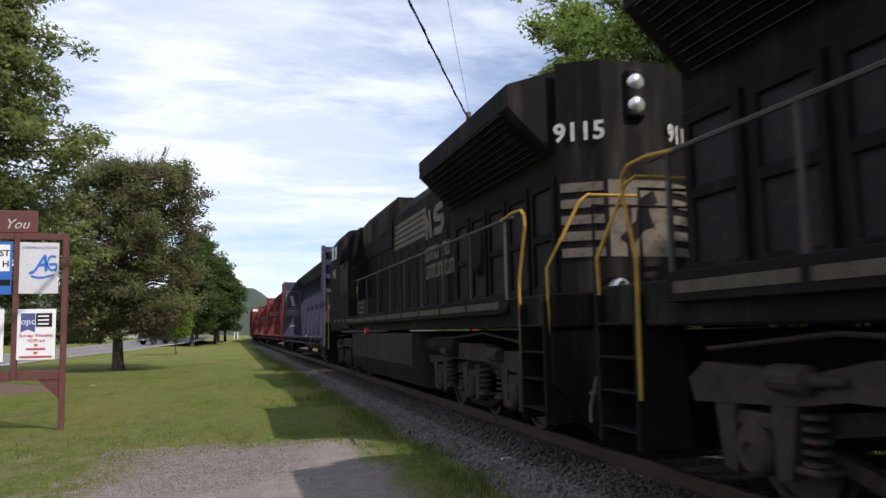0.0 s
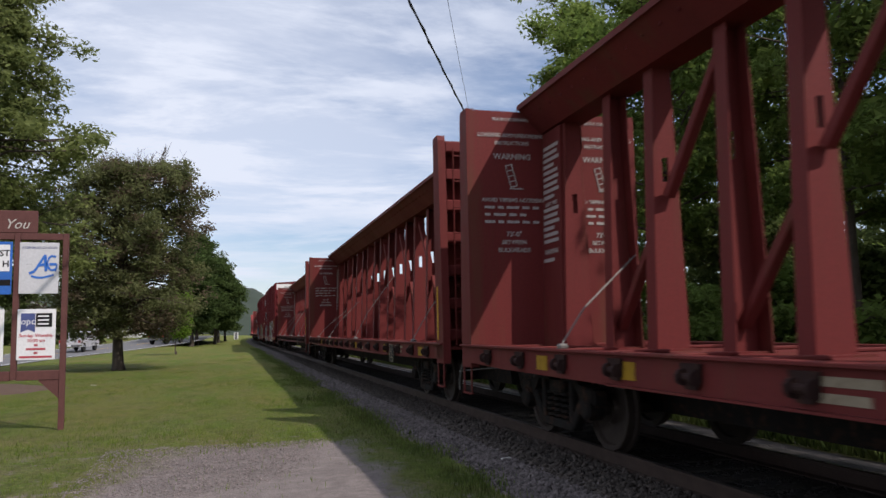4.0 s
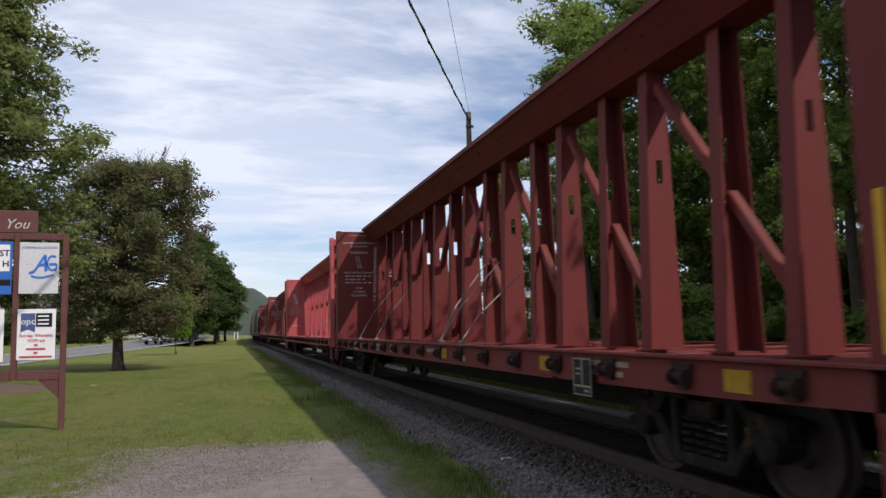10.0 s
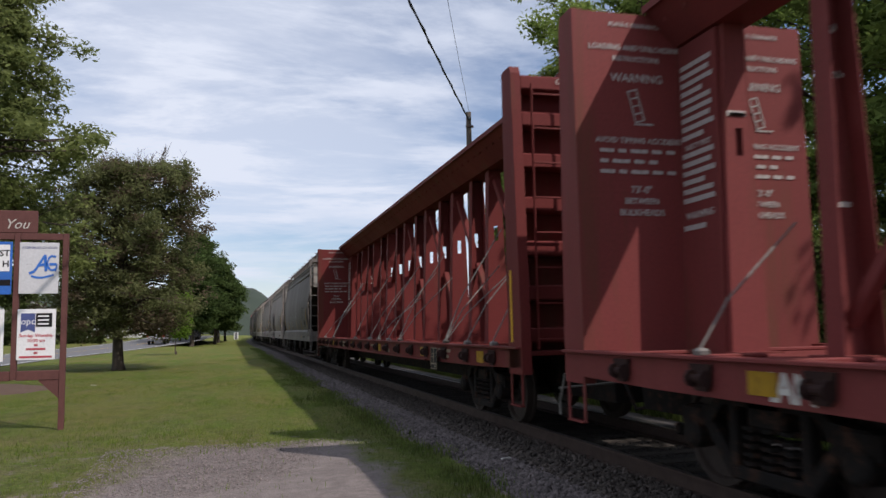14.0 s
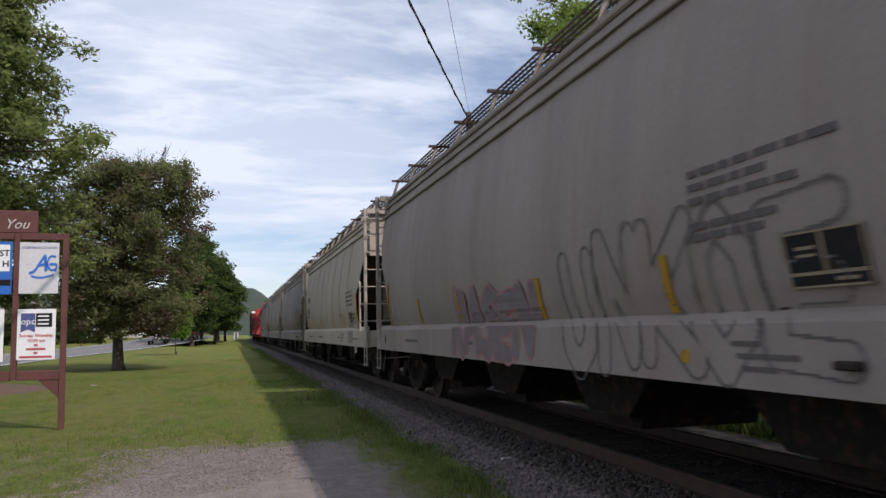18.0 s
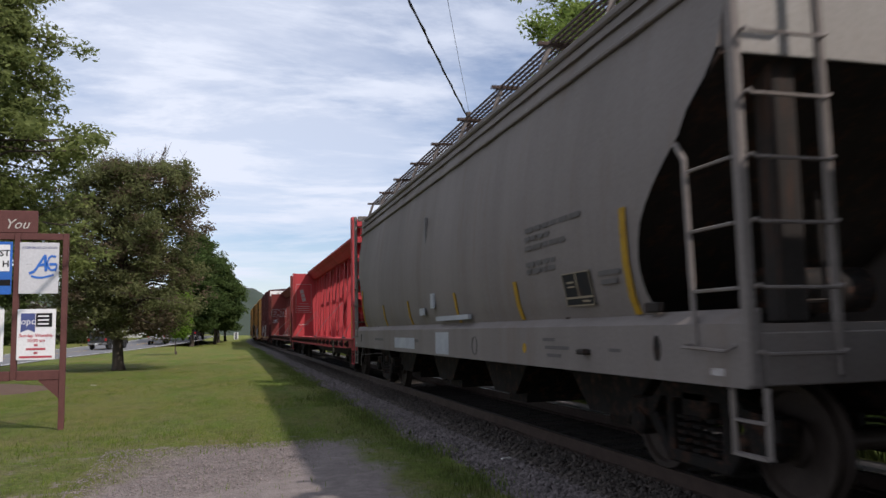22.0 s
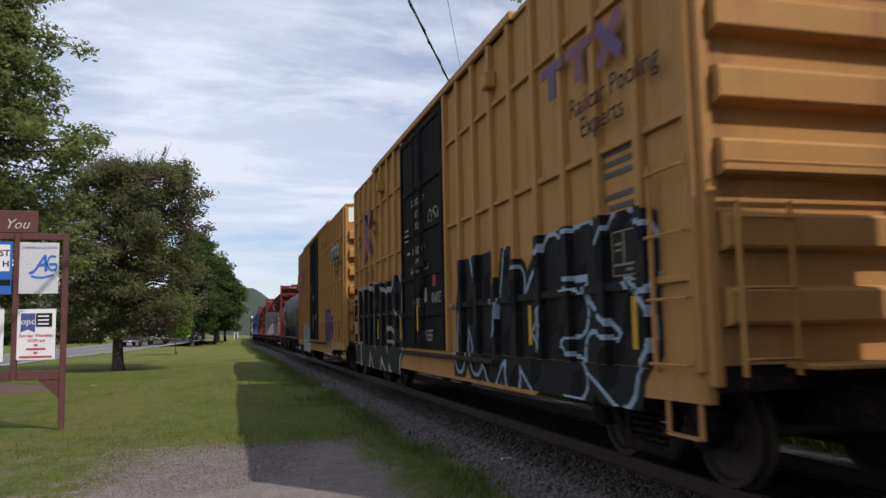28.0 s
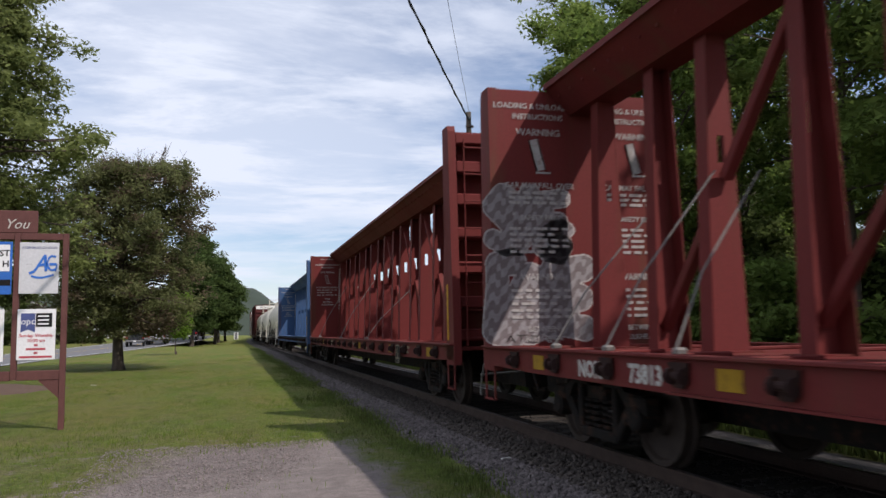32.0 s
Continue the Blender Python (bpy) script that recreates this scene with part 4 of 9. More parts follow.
def hopper(label, p, number="", near=True, stripes=True):
    car = thing("covered_hopper", label, "railcar", "freight train")
    grey = p != "hopper_white"

    def body():
        g = Geo()
        prof = []
        for (a, za), (b, zb) in zip(HOP, HOP[1:]):
            for k in range(3):
                prof.append((a + (b - a) * k / 3, za + (zb - za) * k / 3))
        prof.append(HOP[-1])
        ring = [(-x, z) for x, z in prof[::-1]] + prof
        n, m = len(ring), 24
        vs, fs = [], []
        for j in range(m + 1):
            u = -1 + 2 * j / m
            for x, z in ring:
                bulge = 0.012 * math.cos(j * math.pi * 2 / 4) if 1.5 < z < 4.2 else 0
                vs.append((x - math.copysign(bulge, x), u * hop_end(z), z))
        for j in range(m):
            for i in range(n - 1):
                fs.append((j * n + i, j * n + i + 1, (j + 1) * n + i + 1, (j + 1) * n + i))
        for base in (0, m * n):
            for i in range(n // 2 - 1):
                if ring[i][1] < 3.2:
                    continue
                fs.append((base + i, base + i + 1, base + n - 2 - i, base + n - 1 - i))
        return g.add(vs, fs)
    part("body", body, p, car, smooth=True, key="hop_body")

    def eave():
        g = Geo()
        for s in (-1, 1):
            g.bar((s * 1.29, -8.1, 4.31), (s * 1.29, 8.1, 4.31), 0.09, 0.09, c=0.02)
            g.bar((s * 1.425, -8.1, 3.89), (s * 1.425, 8.1, 3.89), 0.05, 0.05, c=0.01)
            g.bar((s * 1.36, -8.1, 4.12), (s * 1.36, 8.1, 4.12), 0.04, 0.03)
        return g
    part("roof_rail", eave, p, car, key="hop_eave")
    for s in (-1, 1):
        part("side_sill", lambda: Geo().prism([(-1.60, 1.35), (-1.47, 1.45), (-1.47, 0.93), (-1.60, 0.93)], "y", -8.24, 8.24), p, car, at=Matrix.Diagonal((-s, 1, 1, 1)), key="hop_sill")
        m = Matrix.Diagonal((1, s, 1, 1))

        def end():
            g = Geo()
            g.box(-1.46, 1.46, -8.2, -6.6, 1.29, 1.345)
            for x in (-1.595, 1.52):
                g.box(x, x + 0.075, -8.27, -8.19, 0.94, 4.42, 0.012)
            g.box(-1.5, 1.5, -8.22, -8.08, 4.3, 4.42)
            g.box(-1.46, 1.46, -8.24, -8.16, 0.94, 1.29, 0.01)
            return g
        # Sheet, posts and brake gear: dirt colour with the recess's shade painted in.
        part("slope_sheet", lambda: Geo().prism([(-8.02, 3.24), (-8.0, 3.28), (-5.2, 1.42), (-5.2, 1.36)], "x", -1.5, 1.5), "slope_grime", car, "dirty slope sheet with the recess's shade in its colour", at=m, key="hop_slope")
        e = part("end_frame", end, p, car, at=m, key="hop_end")
        part("end_sheet", lambda: Geo().box(-1.41, 1.41, -8.075, -8.045, 3.24, 4.30, 0.0), "pale_sheet" if grey else p, e, "upper end sheet, paler on grey cars", key="hop_sheet")
        for x in (-0.98, 0.98):
            part("end_post", lambda: Geo().box(-0.12, 0.12, -7.98, -7.8, 1.346, 3.3, 0.02), "slope_grime", e, "grimy end post darkened for the shade of the recess", at=(x, 0, 0), key="hop_post")
        part("brake_wheel", lambda: Geo().lathe([(-8.42, 0.24), (-8.39, 0.27), (-8.36, 0.24), (-8.39, 0.22), (-8.42, 0.24)], "y", 16, (0.62, 0, 2.9)).bar((0.38, -8.38, 2.9), (0.86, -8.38, 2.9), 0.03, 0.02).bar((0.62, -8.38, 2.66), (0.62, -8.38, 3.14), 0.03, 0.02), "slope_grime", e, "grimy hand-brake wheel darkened for the shade of the recess", key="hop_wheel")
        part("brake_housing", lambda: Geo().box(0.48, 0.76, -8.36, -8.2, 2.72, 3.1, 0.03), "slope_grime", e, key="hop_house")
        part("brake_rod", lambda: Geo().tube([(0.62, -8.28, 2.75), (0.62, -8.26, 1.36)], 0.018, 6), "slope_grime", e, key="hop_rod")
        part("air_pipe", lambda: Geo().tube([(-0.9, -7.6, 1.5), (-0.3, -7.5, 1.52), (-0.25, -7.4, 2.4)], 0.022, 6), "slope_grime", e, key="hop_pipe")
        part("ladder_stile", lambda: Geo().bar((-0.88, -8.25, 1.0), (-0.88, -8.25, 4.3), 0.06, 0.04), p, e, key="hop_estile")
        for k in range(8):
            part("rung", lambda: Geo().tube([(-1.53, -8.25, 0), (-1.53, -8.33, 0.02), (-1.50, -8.33, 0), (-0.92, -8.33, 0), (-0.89, -8.33, 0.02), (-0.89, -8.25, 0)], 0.014, 6), p, e, at=(0, 0, 1.15 + k * 0.428), key="hop_rung")
        part("ladder_stile", lambda: Geo().tube([(-1.55, -7.46, 2.72), (-1.61, -7.58, 2.66), (-1.61, -7.66, 2.55), (-1.61, -7.70, 1.2)], 0.024, 8), p, e, key="hop_stile")
        for z in (1.58, 2.01, 2.45):
            part("rung", lambda: Geo().tube([(-1.61, -7.70, 0), (-1.61, -8.2, 0)], 0.014, 6), p, e, at=(0, 0, z), key="hop_srung")
        part("grab_iron", lambda: Geo().tube([(-1.60, -7.62, 1.21), (-1.67, -7.62, 1.19), (-1.67, -8.12, 1.17), (-1.60, -8.14, 1.21)], 0.013, 6), p, e, key="hop_grab")
        part("card", lambda: Geo().box(-1.606, -1.601, -8.0, -7.86, 1.0, 1.05), "stencil_white", e, "small white card", key="hop_ecard")
        part("sill_step", lambda: step_geo(-1.56, -8.37, -8.02, 0.50, 0.94).bar((-1.56, -8.37, 0.72), (-1.56, -8.02, 0.72), 0.05, 0.016), p, e, key="hop_step")
        part("brake_tank", lambda: Geo().lathe([(-0.5, 0.0), (-0.48, 0.2), (0.48, 0.2), (0.5, 0.0)], "x", 14, (0, -7.0, 1.62)), "underframe", e, smooth=True, key="hop_tank")

    def walk_geo():
        g = Geo()
        for s in (-1, 1):
            for k in range(9):
                x = s * (0.56 + k * 0.073)
                g.bar((x, -8.0, 4.74), (x, 8.0, 4.74), 0.012, 0.03)
            for k in range(107):
                y = -7.95 + k * 0.15
                g.box(s * 0.56, s * 1.145, y, y + 0.014, 4.73, 4.745)
            for k in range(10):
                y = -7.7 + k * 1.71
                g.box(s * 0.5, s * 1.31, y - 0.035, y + 0.035, 4.68, 4.72)
        return g
    part("running_board", walk_geo, "rail_steel", car, "brown steel grating roof walkway", key="hop_walk")
    for k in range(10):
        for s in (-1, 1):
            part("bracket", lambda: Geo().bar((-1.30, 0, 4.30), (-1.15, 0, 4.73), 0.06, 0.02, (0, 1, 0)), p, car, at=Matrix.Translation((0, -7.7 + k * 1.71, 0)) @ Matrix.Diagonal((s, 1, 1, 1)), key="hop_bracket")
    part("hatch", lambda: Geo().box(-0.42, 0.42, -6.8, 6.8, 4.64, 4.78, 0.04), p, car, key="hop_hatch")
    for k in range(4):
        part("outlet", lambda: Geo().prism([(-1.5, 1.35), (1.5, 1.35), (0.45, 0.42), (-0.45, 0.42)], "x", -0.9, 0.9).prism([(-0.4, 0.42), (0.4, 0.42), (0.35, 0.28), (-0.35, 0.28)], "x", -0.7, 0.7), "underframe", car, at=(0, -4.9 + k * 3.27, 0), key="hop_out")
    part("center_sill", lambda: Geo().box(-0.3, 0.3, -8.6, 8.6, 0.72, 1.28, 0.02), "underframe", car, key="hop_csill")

    if stripes:
        for y, z0, z1 in ((-6.74, 1.44, 2.34), (6.74, 1.44, 2.34), (-4.07, 1.44, 1.88), (4.1, 1.44, 1.88), (-1.5, 1.44, 1.88), (1.66, 1.44, 1.88)) if grey else ((-7.08, 1.44, 2.35), (6.8, 1.44, 2.35), (-4.48, 1.44, 1.89), (4.35, 1.44, 1.89), (-1.65, 1.44, 1.89), (1.6, 1.44, 1.89)):
            def stripe(z0=z0, z1=z1):
                g = Geo()
                for i in range(6):
                    a, b = z0 + (z1 - z0) * i / 6, z0 + (z1 - z0) * (i + 1) / 6
                    q = [(-hop_x(a) - 0.016, 0, a), (-hop_x(b) - 0.016, 0, b)]
                    w = 0.05
                    g.add([(q[0][0], -w, a), (q[0][0], w, a), (q[1][0], w, b), (q[1][0], -w, b), (q[0][0] + 0.01, -w, a), (q[0][0] + 0.01, w, a), (q[1][0] + 0.01, w, b), (q[1][0] + 0.01, -w, b)], [(0, 1, 2, 3), (4, 7, 6, 5), (0, 3, 7, 4), (1, 5, 6, 2), (0, 4, 5, 1), (3, 2, 6, 7)])
                return g
            part("reflector_stripe", stripe, "yellow_paint" if p == "hopper_white" else "ochre_plate", car, "yellow reflective stripe", at=(0, y, 0), key=("hstripe", z0, z1))
    if number:
        part("lettering", letters(number, 0.34), "dark_paint", car, at=on_side(-1.634, 6.3 if grey else 5.6, 2.15, 0))
        bars(car, [((6.78 if grey else 6.0) - 0.2 * k - 0.14, (6.78 if grey else 6.0) - 0.2 * k, 2.65, 0.2) for k in range(4)], -1.622, "stencil_dark")
    if grey:
        rnd = random.Random(len(label))
        for z, y1 in ((2.42, -5.7), (2.32, -5.2), (2.22, -5.55), (2.04, -5.2), (1.96, -5.25)):
            y = -4.47
            while y > y1:
                w = rnd.uniform(0.1, 0.24)
                bars(car, [(y - w, y, z, 0.05)], -hop_x(z) - 0.006, "stencil_dark")
                y -= w + 0.045
        bars(car, [(-6.6, -6.2, 1.82, 0.045), (-6.55, -6.25, 1.74, 0.045)], -1.602, "stencil_dark")
        bars(car, [(-5.15, -4.85, 1.22, 0.035), (-5.5, -4.9, 1.14, 0.035), (-5.3, -4.95, 1.06, 0.035), (-6.55, -6.35, 1.14, 0.03), (0.9, 1.5, 1.15, 0.05), (4.2, 5.2, 1.15, 0.05)], -1.603, "stencil_dark")
        sticker_plate(car, -1.584, -5.73, 1.71, 0.62, 0.33, 11)
        for y in (-7.15, 7.15):
            part("lifting_hole", lambda: Geo().lathe([(-1.606, 0.0), (-1.606, 0.05), (-1.596, 0.05)], "x", 16), "underframe", car, "dark oval lifting hole", at=Matrix.Translation((0, y, 1.17)) @ Matrix.Diagonal((1, 1, 2.0, 1)) , key="hop_lift")
        part("door_lug", lambda: Geo().box(-1.68, -1.59, -5.98, -5.82, 1.09, 1.14, 0.012), "slope_grime", car, key="hop_lug")
        part("card_rack", lambda: Geo().box(-1.57, -1.50, -7.12, -6.92, 1.45, 1.53, 0.01), "slope_grime", car, "rusty routing card rack", key="hop_rack")
        part("sill_disc", lambda: Geo().lathe([(-1.606, 0.0), (-1.606, 0.055), (-1.601, 0.055)], "x", 14, (0, -4.3, 1.12)), "ochre_plate", car, "small yellow disc", key="hop_disc")
    else:
        for i, txt in enumerate(("CAUTION DO NOT USE STEAM", "BOILING WATER OR SHARP OBJECTS", "TO CLEAN INTERIOR CAR WITH", "CLEAN SOFT SOLID BRUSHES")):
            part("lettering", letters(txt, 0.085), "stencil_dark", car, at=on_side(-1.637, -5.8 - 0.1 * (i % 2), 2.42 - i * 0.12, 0))
        bars(car, [(-6.9, -6.35, 1.80, 0.05), (-6.9, -6.4, 1.69, 0.05), (5.2, 6.9, 1.95, 0.06), (-4.35, -3.95, 1.84, 0.035), (-4.2, -3.95, 1.77, 0.03)], -1.63, "stencil_dark")
        part("lettering", letters("2 INCH HF COMP SHOES", 0.075), "stencil_dark", car, at=on_side(-1.605, -6.8, 1.13, 0))
        bars(car, [(-4.55, -4.0, 1.24, 0.035), (-4.5, -4.0, 1.15, 0.035), (-4.4, -4.0, 1.06, 0.035), (-3.7, -3.2, 1.15, 0.03), (0.9, 2.2, 1.15, 0.05), (4.2, 5.8, 1.15, 0.05)], -1.603, "stencil_dark")
        sticker_plate(car, -1.585, -5.95, 1.72, 0.57, 0.30, 11)
        part("patch", lambda: Geo().box(-1.604, -1.596, -6.28, -5.75, 1.45, 1.545), "stencil_grey", car, "grey repainted patch", key="hop_patch_small")
        part("patch", lambda: Geo().box(-1.606, -1.602, -6.31, -5.47, 1.0, 1.34), "hopper_grey", car, "grey repainted patch on the sill", key="hop_patch")
        part("placard_holder", lambda: Geo().box(-1.63, -1.56, -7.02, -6.7, 1.425, 1.53, 0.01), p, car, key="hop_holder")
        part("placard", lambda: Geo().box(-1.636, -1.631, -6.96, -6.78, 1.46, 1.51), "stencil_white", car, "small white card", key="hop_card")
        for y in (-6.78, 6.78):
            part("jacking_pad", lambda: Geo().box(-1.612, -1.57, -0.1, 0.1, 0.76, 1.02, 0.008), p, car, at=(0, y, 0), key="hop_pad")
            part("pad_hole", lambda: Geo().lathe([(-1.616, 0.0), (-1.616, 0.04), (-1.61, 0.04)], "x", 12, (0, 0, 0.84)), "underframe", car, at=(0, y, 0), key="hop_hole")

    def weld():
        g = Geo()
        zs = [1.46 + 2.4 * i / 12 for i in range(13)]
        for z0, z1 in zip(zs, zs[1:]):
            g.bar((-hop_x(z0) - 0.004, 0, z0), (-hop_x(z1) - 0.004, 0, z1), 0.016, 0.016, (1, 0, 0))
        return g
    for y in (-5.44, -3.77, -2.1, -0.43, 1.24, 2.9, 4.57) if p == "hopper_white" else ():
        part("weld_seam", weld, p, car, at=(0, y, 0), key="hop_weld")
    running_gear(car, (-6.75, 6.75), near=near)
    couplers(car, 8.95)
    return car


# tank car
def tank_car(label, p, under, near=True, number=""):
    car = thing("tank_car", label, "railcar", "freight train")
    R, zc, L, D = 1.42, 2.52, 6.07, 0.66

    def shell():
        prof = [(-L - D, 0.0)]
        for i in range(1, 13):
            a = math.pi / 2 * i / 12
            prof.append((-L - D * math.cos(a), R * math.sin(a) ** 0.8))
        for y in (-0.62 * L, -0.2 * L, 0.2 * L, 0.62 * L):
            prof += [(y, R), (y, R + 0.004), (y + 0.03, R + 0.004), (y + 0.03, R)]
        for i in range(12, 0, -1):
            a = math.pi / 2 * i / 12
            prof.append((L + D * math.cos(a), R * math.sin(a) ** 0.8))
        prof.append((L + D, 0.0))
        return Geo().lathe(prof, "y", 56, (0, 0, zc))
    part("tank", shell, p, car, smooth=True, key="tank_shell")
    for s in (-1, 1):
        m = Matrix.Diagonal((1, s, 1, 1))

        def bolster():
            g = Geo()
            g.prism([(-1.30, 1.02), (1.30, 1.02), (1.34, 1.62), (1.10, 1.75), (0.7, 1.38), (-0.7, 1.38), (-1.10, 1.75), (-1.34, 1.62)], "y", 5.15, 5.2)
            g.prism([(-1.30, 1.02), (1.30, 1.02), (1.34, 1.62), (1.10, 1.75), (0.7, 1.38), (-0.7, 1.38), (-1.10, 1.75), (-1.34, 1.62)], "y", 5.5, 5.55)
            g.box(-0.4, 0.4, 4.2, 7.5, 0.72, 1.15, 0.02)
            g.box(-1.45, 1.45, 6.55, 7.45, 1.0, 1.05, 0.01)
            g.box(-1.46, 1.46, 6.5, 6.62, 0.92, 1.06, 0.01)
            g.box(-1.45, 1.45, 7.4, 7.5, 0.86, 1.08, 0.01)
            return g
        b = part("stub_sill", bolster, under, car, at=m, key="tank_bolster")
        part("saddle_web", lambda: Geo().prism([(4.95, 1.05), (5.28, 1.05), (5.5, 1.42), (5.3, 1.78), (5.24, 1.98), (4.98, 1.86), (4.9, 1.45)], "x", -1.36, -1.33), "rail_grey", b, "dusty saddle plate", key="tank_web")
        part("edge_mark", lambda: Geo().box(-1.466, -1.461, 6.1, 6.58, 1.0, 1.045), "stencil_grey", b, "pale worn sill edge", key="tank_edge")

        def rails():
            g = Geo()
            g.tube([(-1.42, 6.86, 1.03), (-1.42, 6.86, 2.06), (-1.34, 6.86, 2.16), (1.34, 6.86, 2.16), (1.42, 6.86, 2.06), (1.42, 6.86, 1.03)], 0.024, 6)
            return g
        part("end_railing", rails, under, b, key="tank_rails")
        for x in (-1, 1):
            part("strut", lambda: Geo().bar((-1.05, 6.84, 1.04), (-0.25, 6.8, 1.95), 0.06, 0.03), under, b, at=Matrix.Diagonal((-x, 1, 1, 1)), key="tank_strut")
        part("sill_step", lambda: step_geo(-1.46, 6.95, 7.4, 0.42, 0.98), under, b, key="tank_step")
        part("brake_gear", lambda: Geo().box(-0.95, -0.55, 7.2, 7.6, 1.06, 1.42, 0.05), "truck_grime", b, key="tank_brake")
        part("side_rail", lambda: Geo().tube([(-1.45, -6.55, 1.04), (-1.45, 6.55, 1.04)], 0.042, 8), "rail_grey", car, at=Matrix.Diagonal((s, 1, 1, 1)), key="tank_srail")
    for y in (-4.0, -2.4, -0.6, 1.2, 3.9):
        part("rail_bracket", lambda: Geo().bar((-1.44, 0, 1.06), (-1.12, -0.3, 1.66), 0.05, 0.035), "rail_grey", car, at=(0, y, 0), key="tank_brk")

    def platform():
        g = Geo()
        z = zc + R + 0.1
        for x in (-0.95, 0.45):
            g.box(x, x + 0.5, -1.0, 1.35, z - 0.16, z - 0.12)
        for top, y1 in ((4.80, 0.95), (4.45, 1.2)):
            g.tube([(-0.78, y1, z - 0.14), (-0.78, y1, top - 0.14), (-0.78, y1 - 0.1, top), (-0.78, 0.2, top), (-0.70, 0.1, top), (0.70, 0.1, top), (0.78, 0.2, top), (0.78, y1 - 0.1, top), (0.78, y1, top - 0.14), (0.78, y1, z - 0.14)], 0.028, 7)
        for x in (-0.74, 0.74):
            g.tube([(x, 0.13, z - 0.14), (x, 0.13, 4.79)], 0.026, 6)
            for y in (-0.8, 1.0):
                g.bar((x * 1.2, y, z - 0.14), (x, y, z - 0.44), 0.05, 0.03)
        return g
    part("platform", platform, under, car, "walkway with tubular guard rails", key="tank_plat")
    part("manway", lambda: Geo().lathe([(zc + R - 0.1, 0.3), (zc + R + 0.36, 0.3), (zc + R + 0.36, 0.35), (zc + R + 0.44, 0.35), (zc + R + 0.5, 0.24), (zc + R + 0.52, 0.0)], "z", 20, (0.05, -0.6, 0)), under, car, smooth=True, key="tank_man")

    def on_tank(z, off):
        return -math.sqrt(max(0.0, (R + off) ** 2 - (z - zc) ** 2))

    def ladder():
        g = Geo()
        zs = (0.42, 1.1, 2.0, 2.5)
        for y in (-0.2, 0.2):
            g.tube([(-1.56 if z < 2 else on_tank(z, 0.10), y, z) for z in zs], 0.026, 6)
        for i in range(6):
            z = 0.46 + i * 0.37
            g.tube([(-1.55, -0.2, z), (-1.55, 0.2, z)], 0.018, 5)
        return g
    part("ladder", ladder, "rail_grey", car, "grey side ladder", at=(0, 1.35, 0), key="tank_ladder")
    for z in (2.55, 2.95, 3.3, 3.58):
        x = on_tank(z, 0.08)
        part("grab_iron", Geo().tube([(x + 0.09, -0.2, z), (x, -0.2, z), (x, 0.2, z), (x + 0.09, 0.2, z)], 0.015, 5), under, car, at=(0, 1.35, 0))
    part("outlet_valve", lambda: Geo().lathe([(0.55, 0.16), (0.75, 0.2), (1.2, 0.3)], "z", 14), under, car, key="tank_valve")

    def curved(y0, y1, z0, z1, n=6, lean=0.0):
        g = Geo()
        for i in range(n):
            a, b = z0 + (z1 - z0) * i / n, z0 + (z1 - z0) * (i + 1) / n
            q = []
            for off in (0.005, 0.009):
                for y, z in ((y0, a), (y1, a), (y1, b), (y0, b)):
                    q.append((on_tank(z, off), y + lean * (z - z0), z))
            g.add(q, [(0, 1, 2, 3), (4, 7, 6, 5), (0, 4, 5, 1), (1, 5, 6, 2), (2, 6, 7, 3), (3, 7, 4, 0)])
        return g
    if near:
        for y, z0, z1 in ((-5.90, 1.47, 2.35), (5.97, 1.47, 2.35), (-3.5, 1.91, 2.34), (-0.56, 1.94, 2.35), (3.05, 1.92, 2.36)):
            part("reflector_stripe", curved(y - 0.045, y + 0.045, z0, z1), "ochre_plate", car, "yellow reflective stripe")
        table = part("data_table", curved(-5.69, -5.675, 1.93, 2.44), "stencil_grey", car, "grey stencilled data table")
        part("table_rule", curved(-4.595, -4.58, 1.93, 2.44), "stencil_grey", table)
        for k in range(9):
            z = 1.93 + k * 0.0625
            part("table_rule", curved(-5.675, -4.595, z, z + 0.008, 1), "stencil_grey", table)
            for y0, y1 in ((-4.95, -4.63), (-5.2, -5.02), (-5.38, -5.27), (-5.62, -5.46)):
                if k < 8:
                    part("table_bar", curved(y0 + 0.02 * (k % 3), y1, z + 0.022, z + 0.045, 1), "stencil_grey", table)
        part("table_title", curved(-4.95, -4.58, 2.49, 2.53, 1), "stencil_grey", table)
        part("lettering", letters("FRA-A/P", 0.165, bold=0.006), "stencil_white", car, at=on_side(on_tank(2.12, 0.02), -3.96, 2.12, 16))
        for y0, y1, zz in ((-4.55, -4.22, 1.76), (-4.72, -4.25, 1.68), (-4.68, -4.26, 1.60), (-4.8, -4.28, 1.52), (-3.02, -2.42, 1.76), (-3.04, -2.42, 1.70), (-3.0, -2.45, 1.64), (-3.03, -2.45, 1.58), (-2.95, -2.5, 1.52), (-3.02, -2.6, 1.45), (-0.75, -0.44, 1.79), (-0.85, -0.45, 1.71), (-0.7, -0.5, 1.63), (-0.82, -0.5, 1.55), (2.3, 3.3, 1.72), (2.4, 3.2, 1.63), (4.25, 5.7, 1.68), (4.25, 5.5, 1.55)):
            part("lettering_bar", curved(y0, y1, zz, zz + 0.045, 1), "stencil_grey", car)
        placard = part("placard", curved(-3.28, -2.57, 1.82, 2.12), "ochre_plate", car, "worn yellow placard")
        for zz in (1.88, 1.97, 2.06):
            part("placard_bar", Geo().box(on_tank(zz, 0.010) - 0.003, on_tank(zz, 0.010), -3.2, -2.65, zz - 0.012, zz + 0.012), "slope_grime", placard)
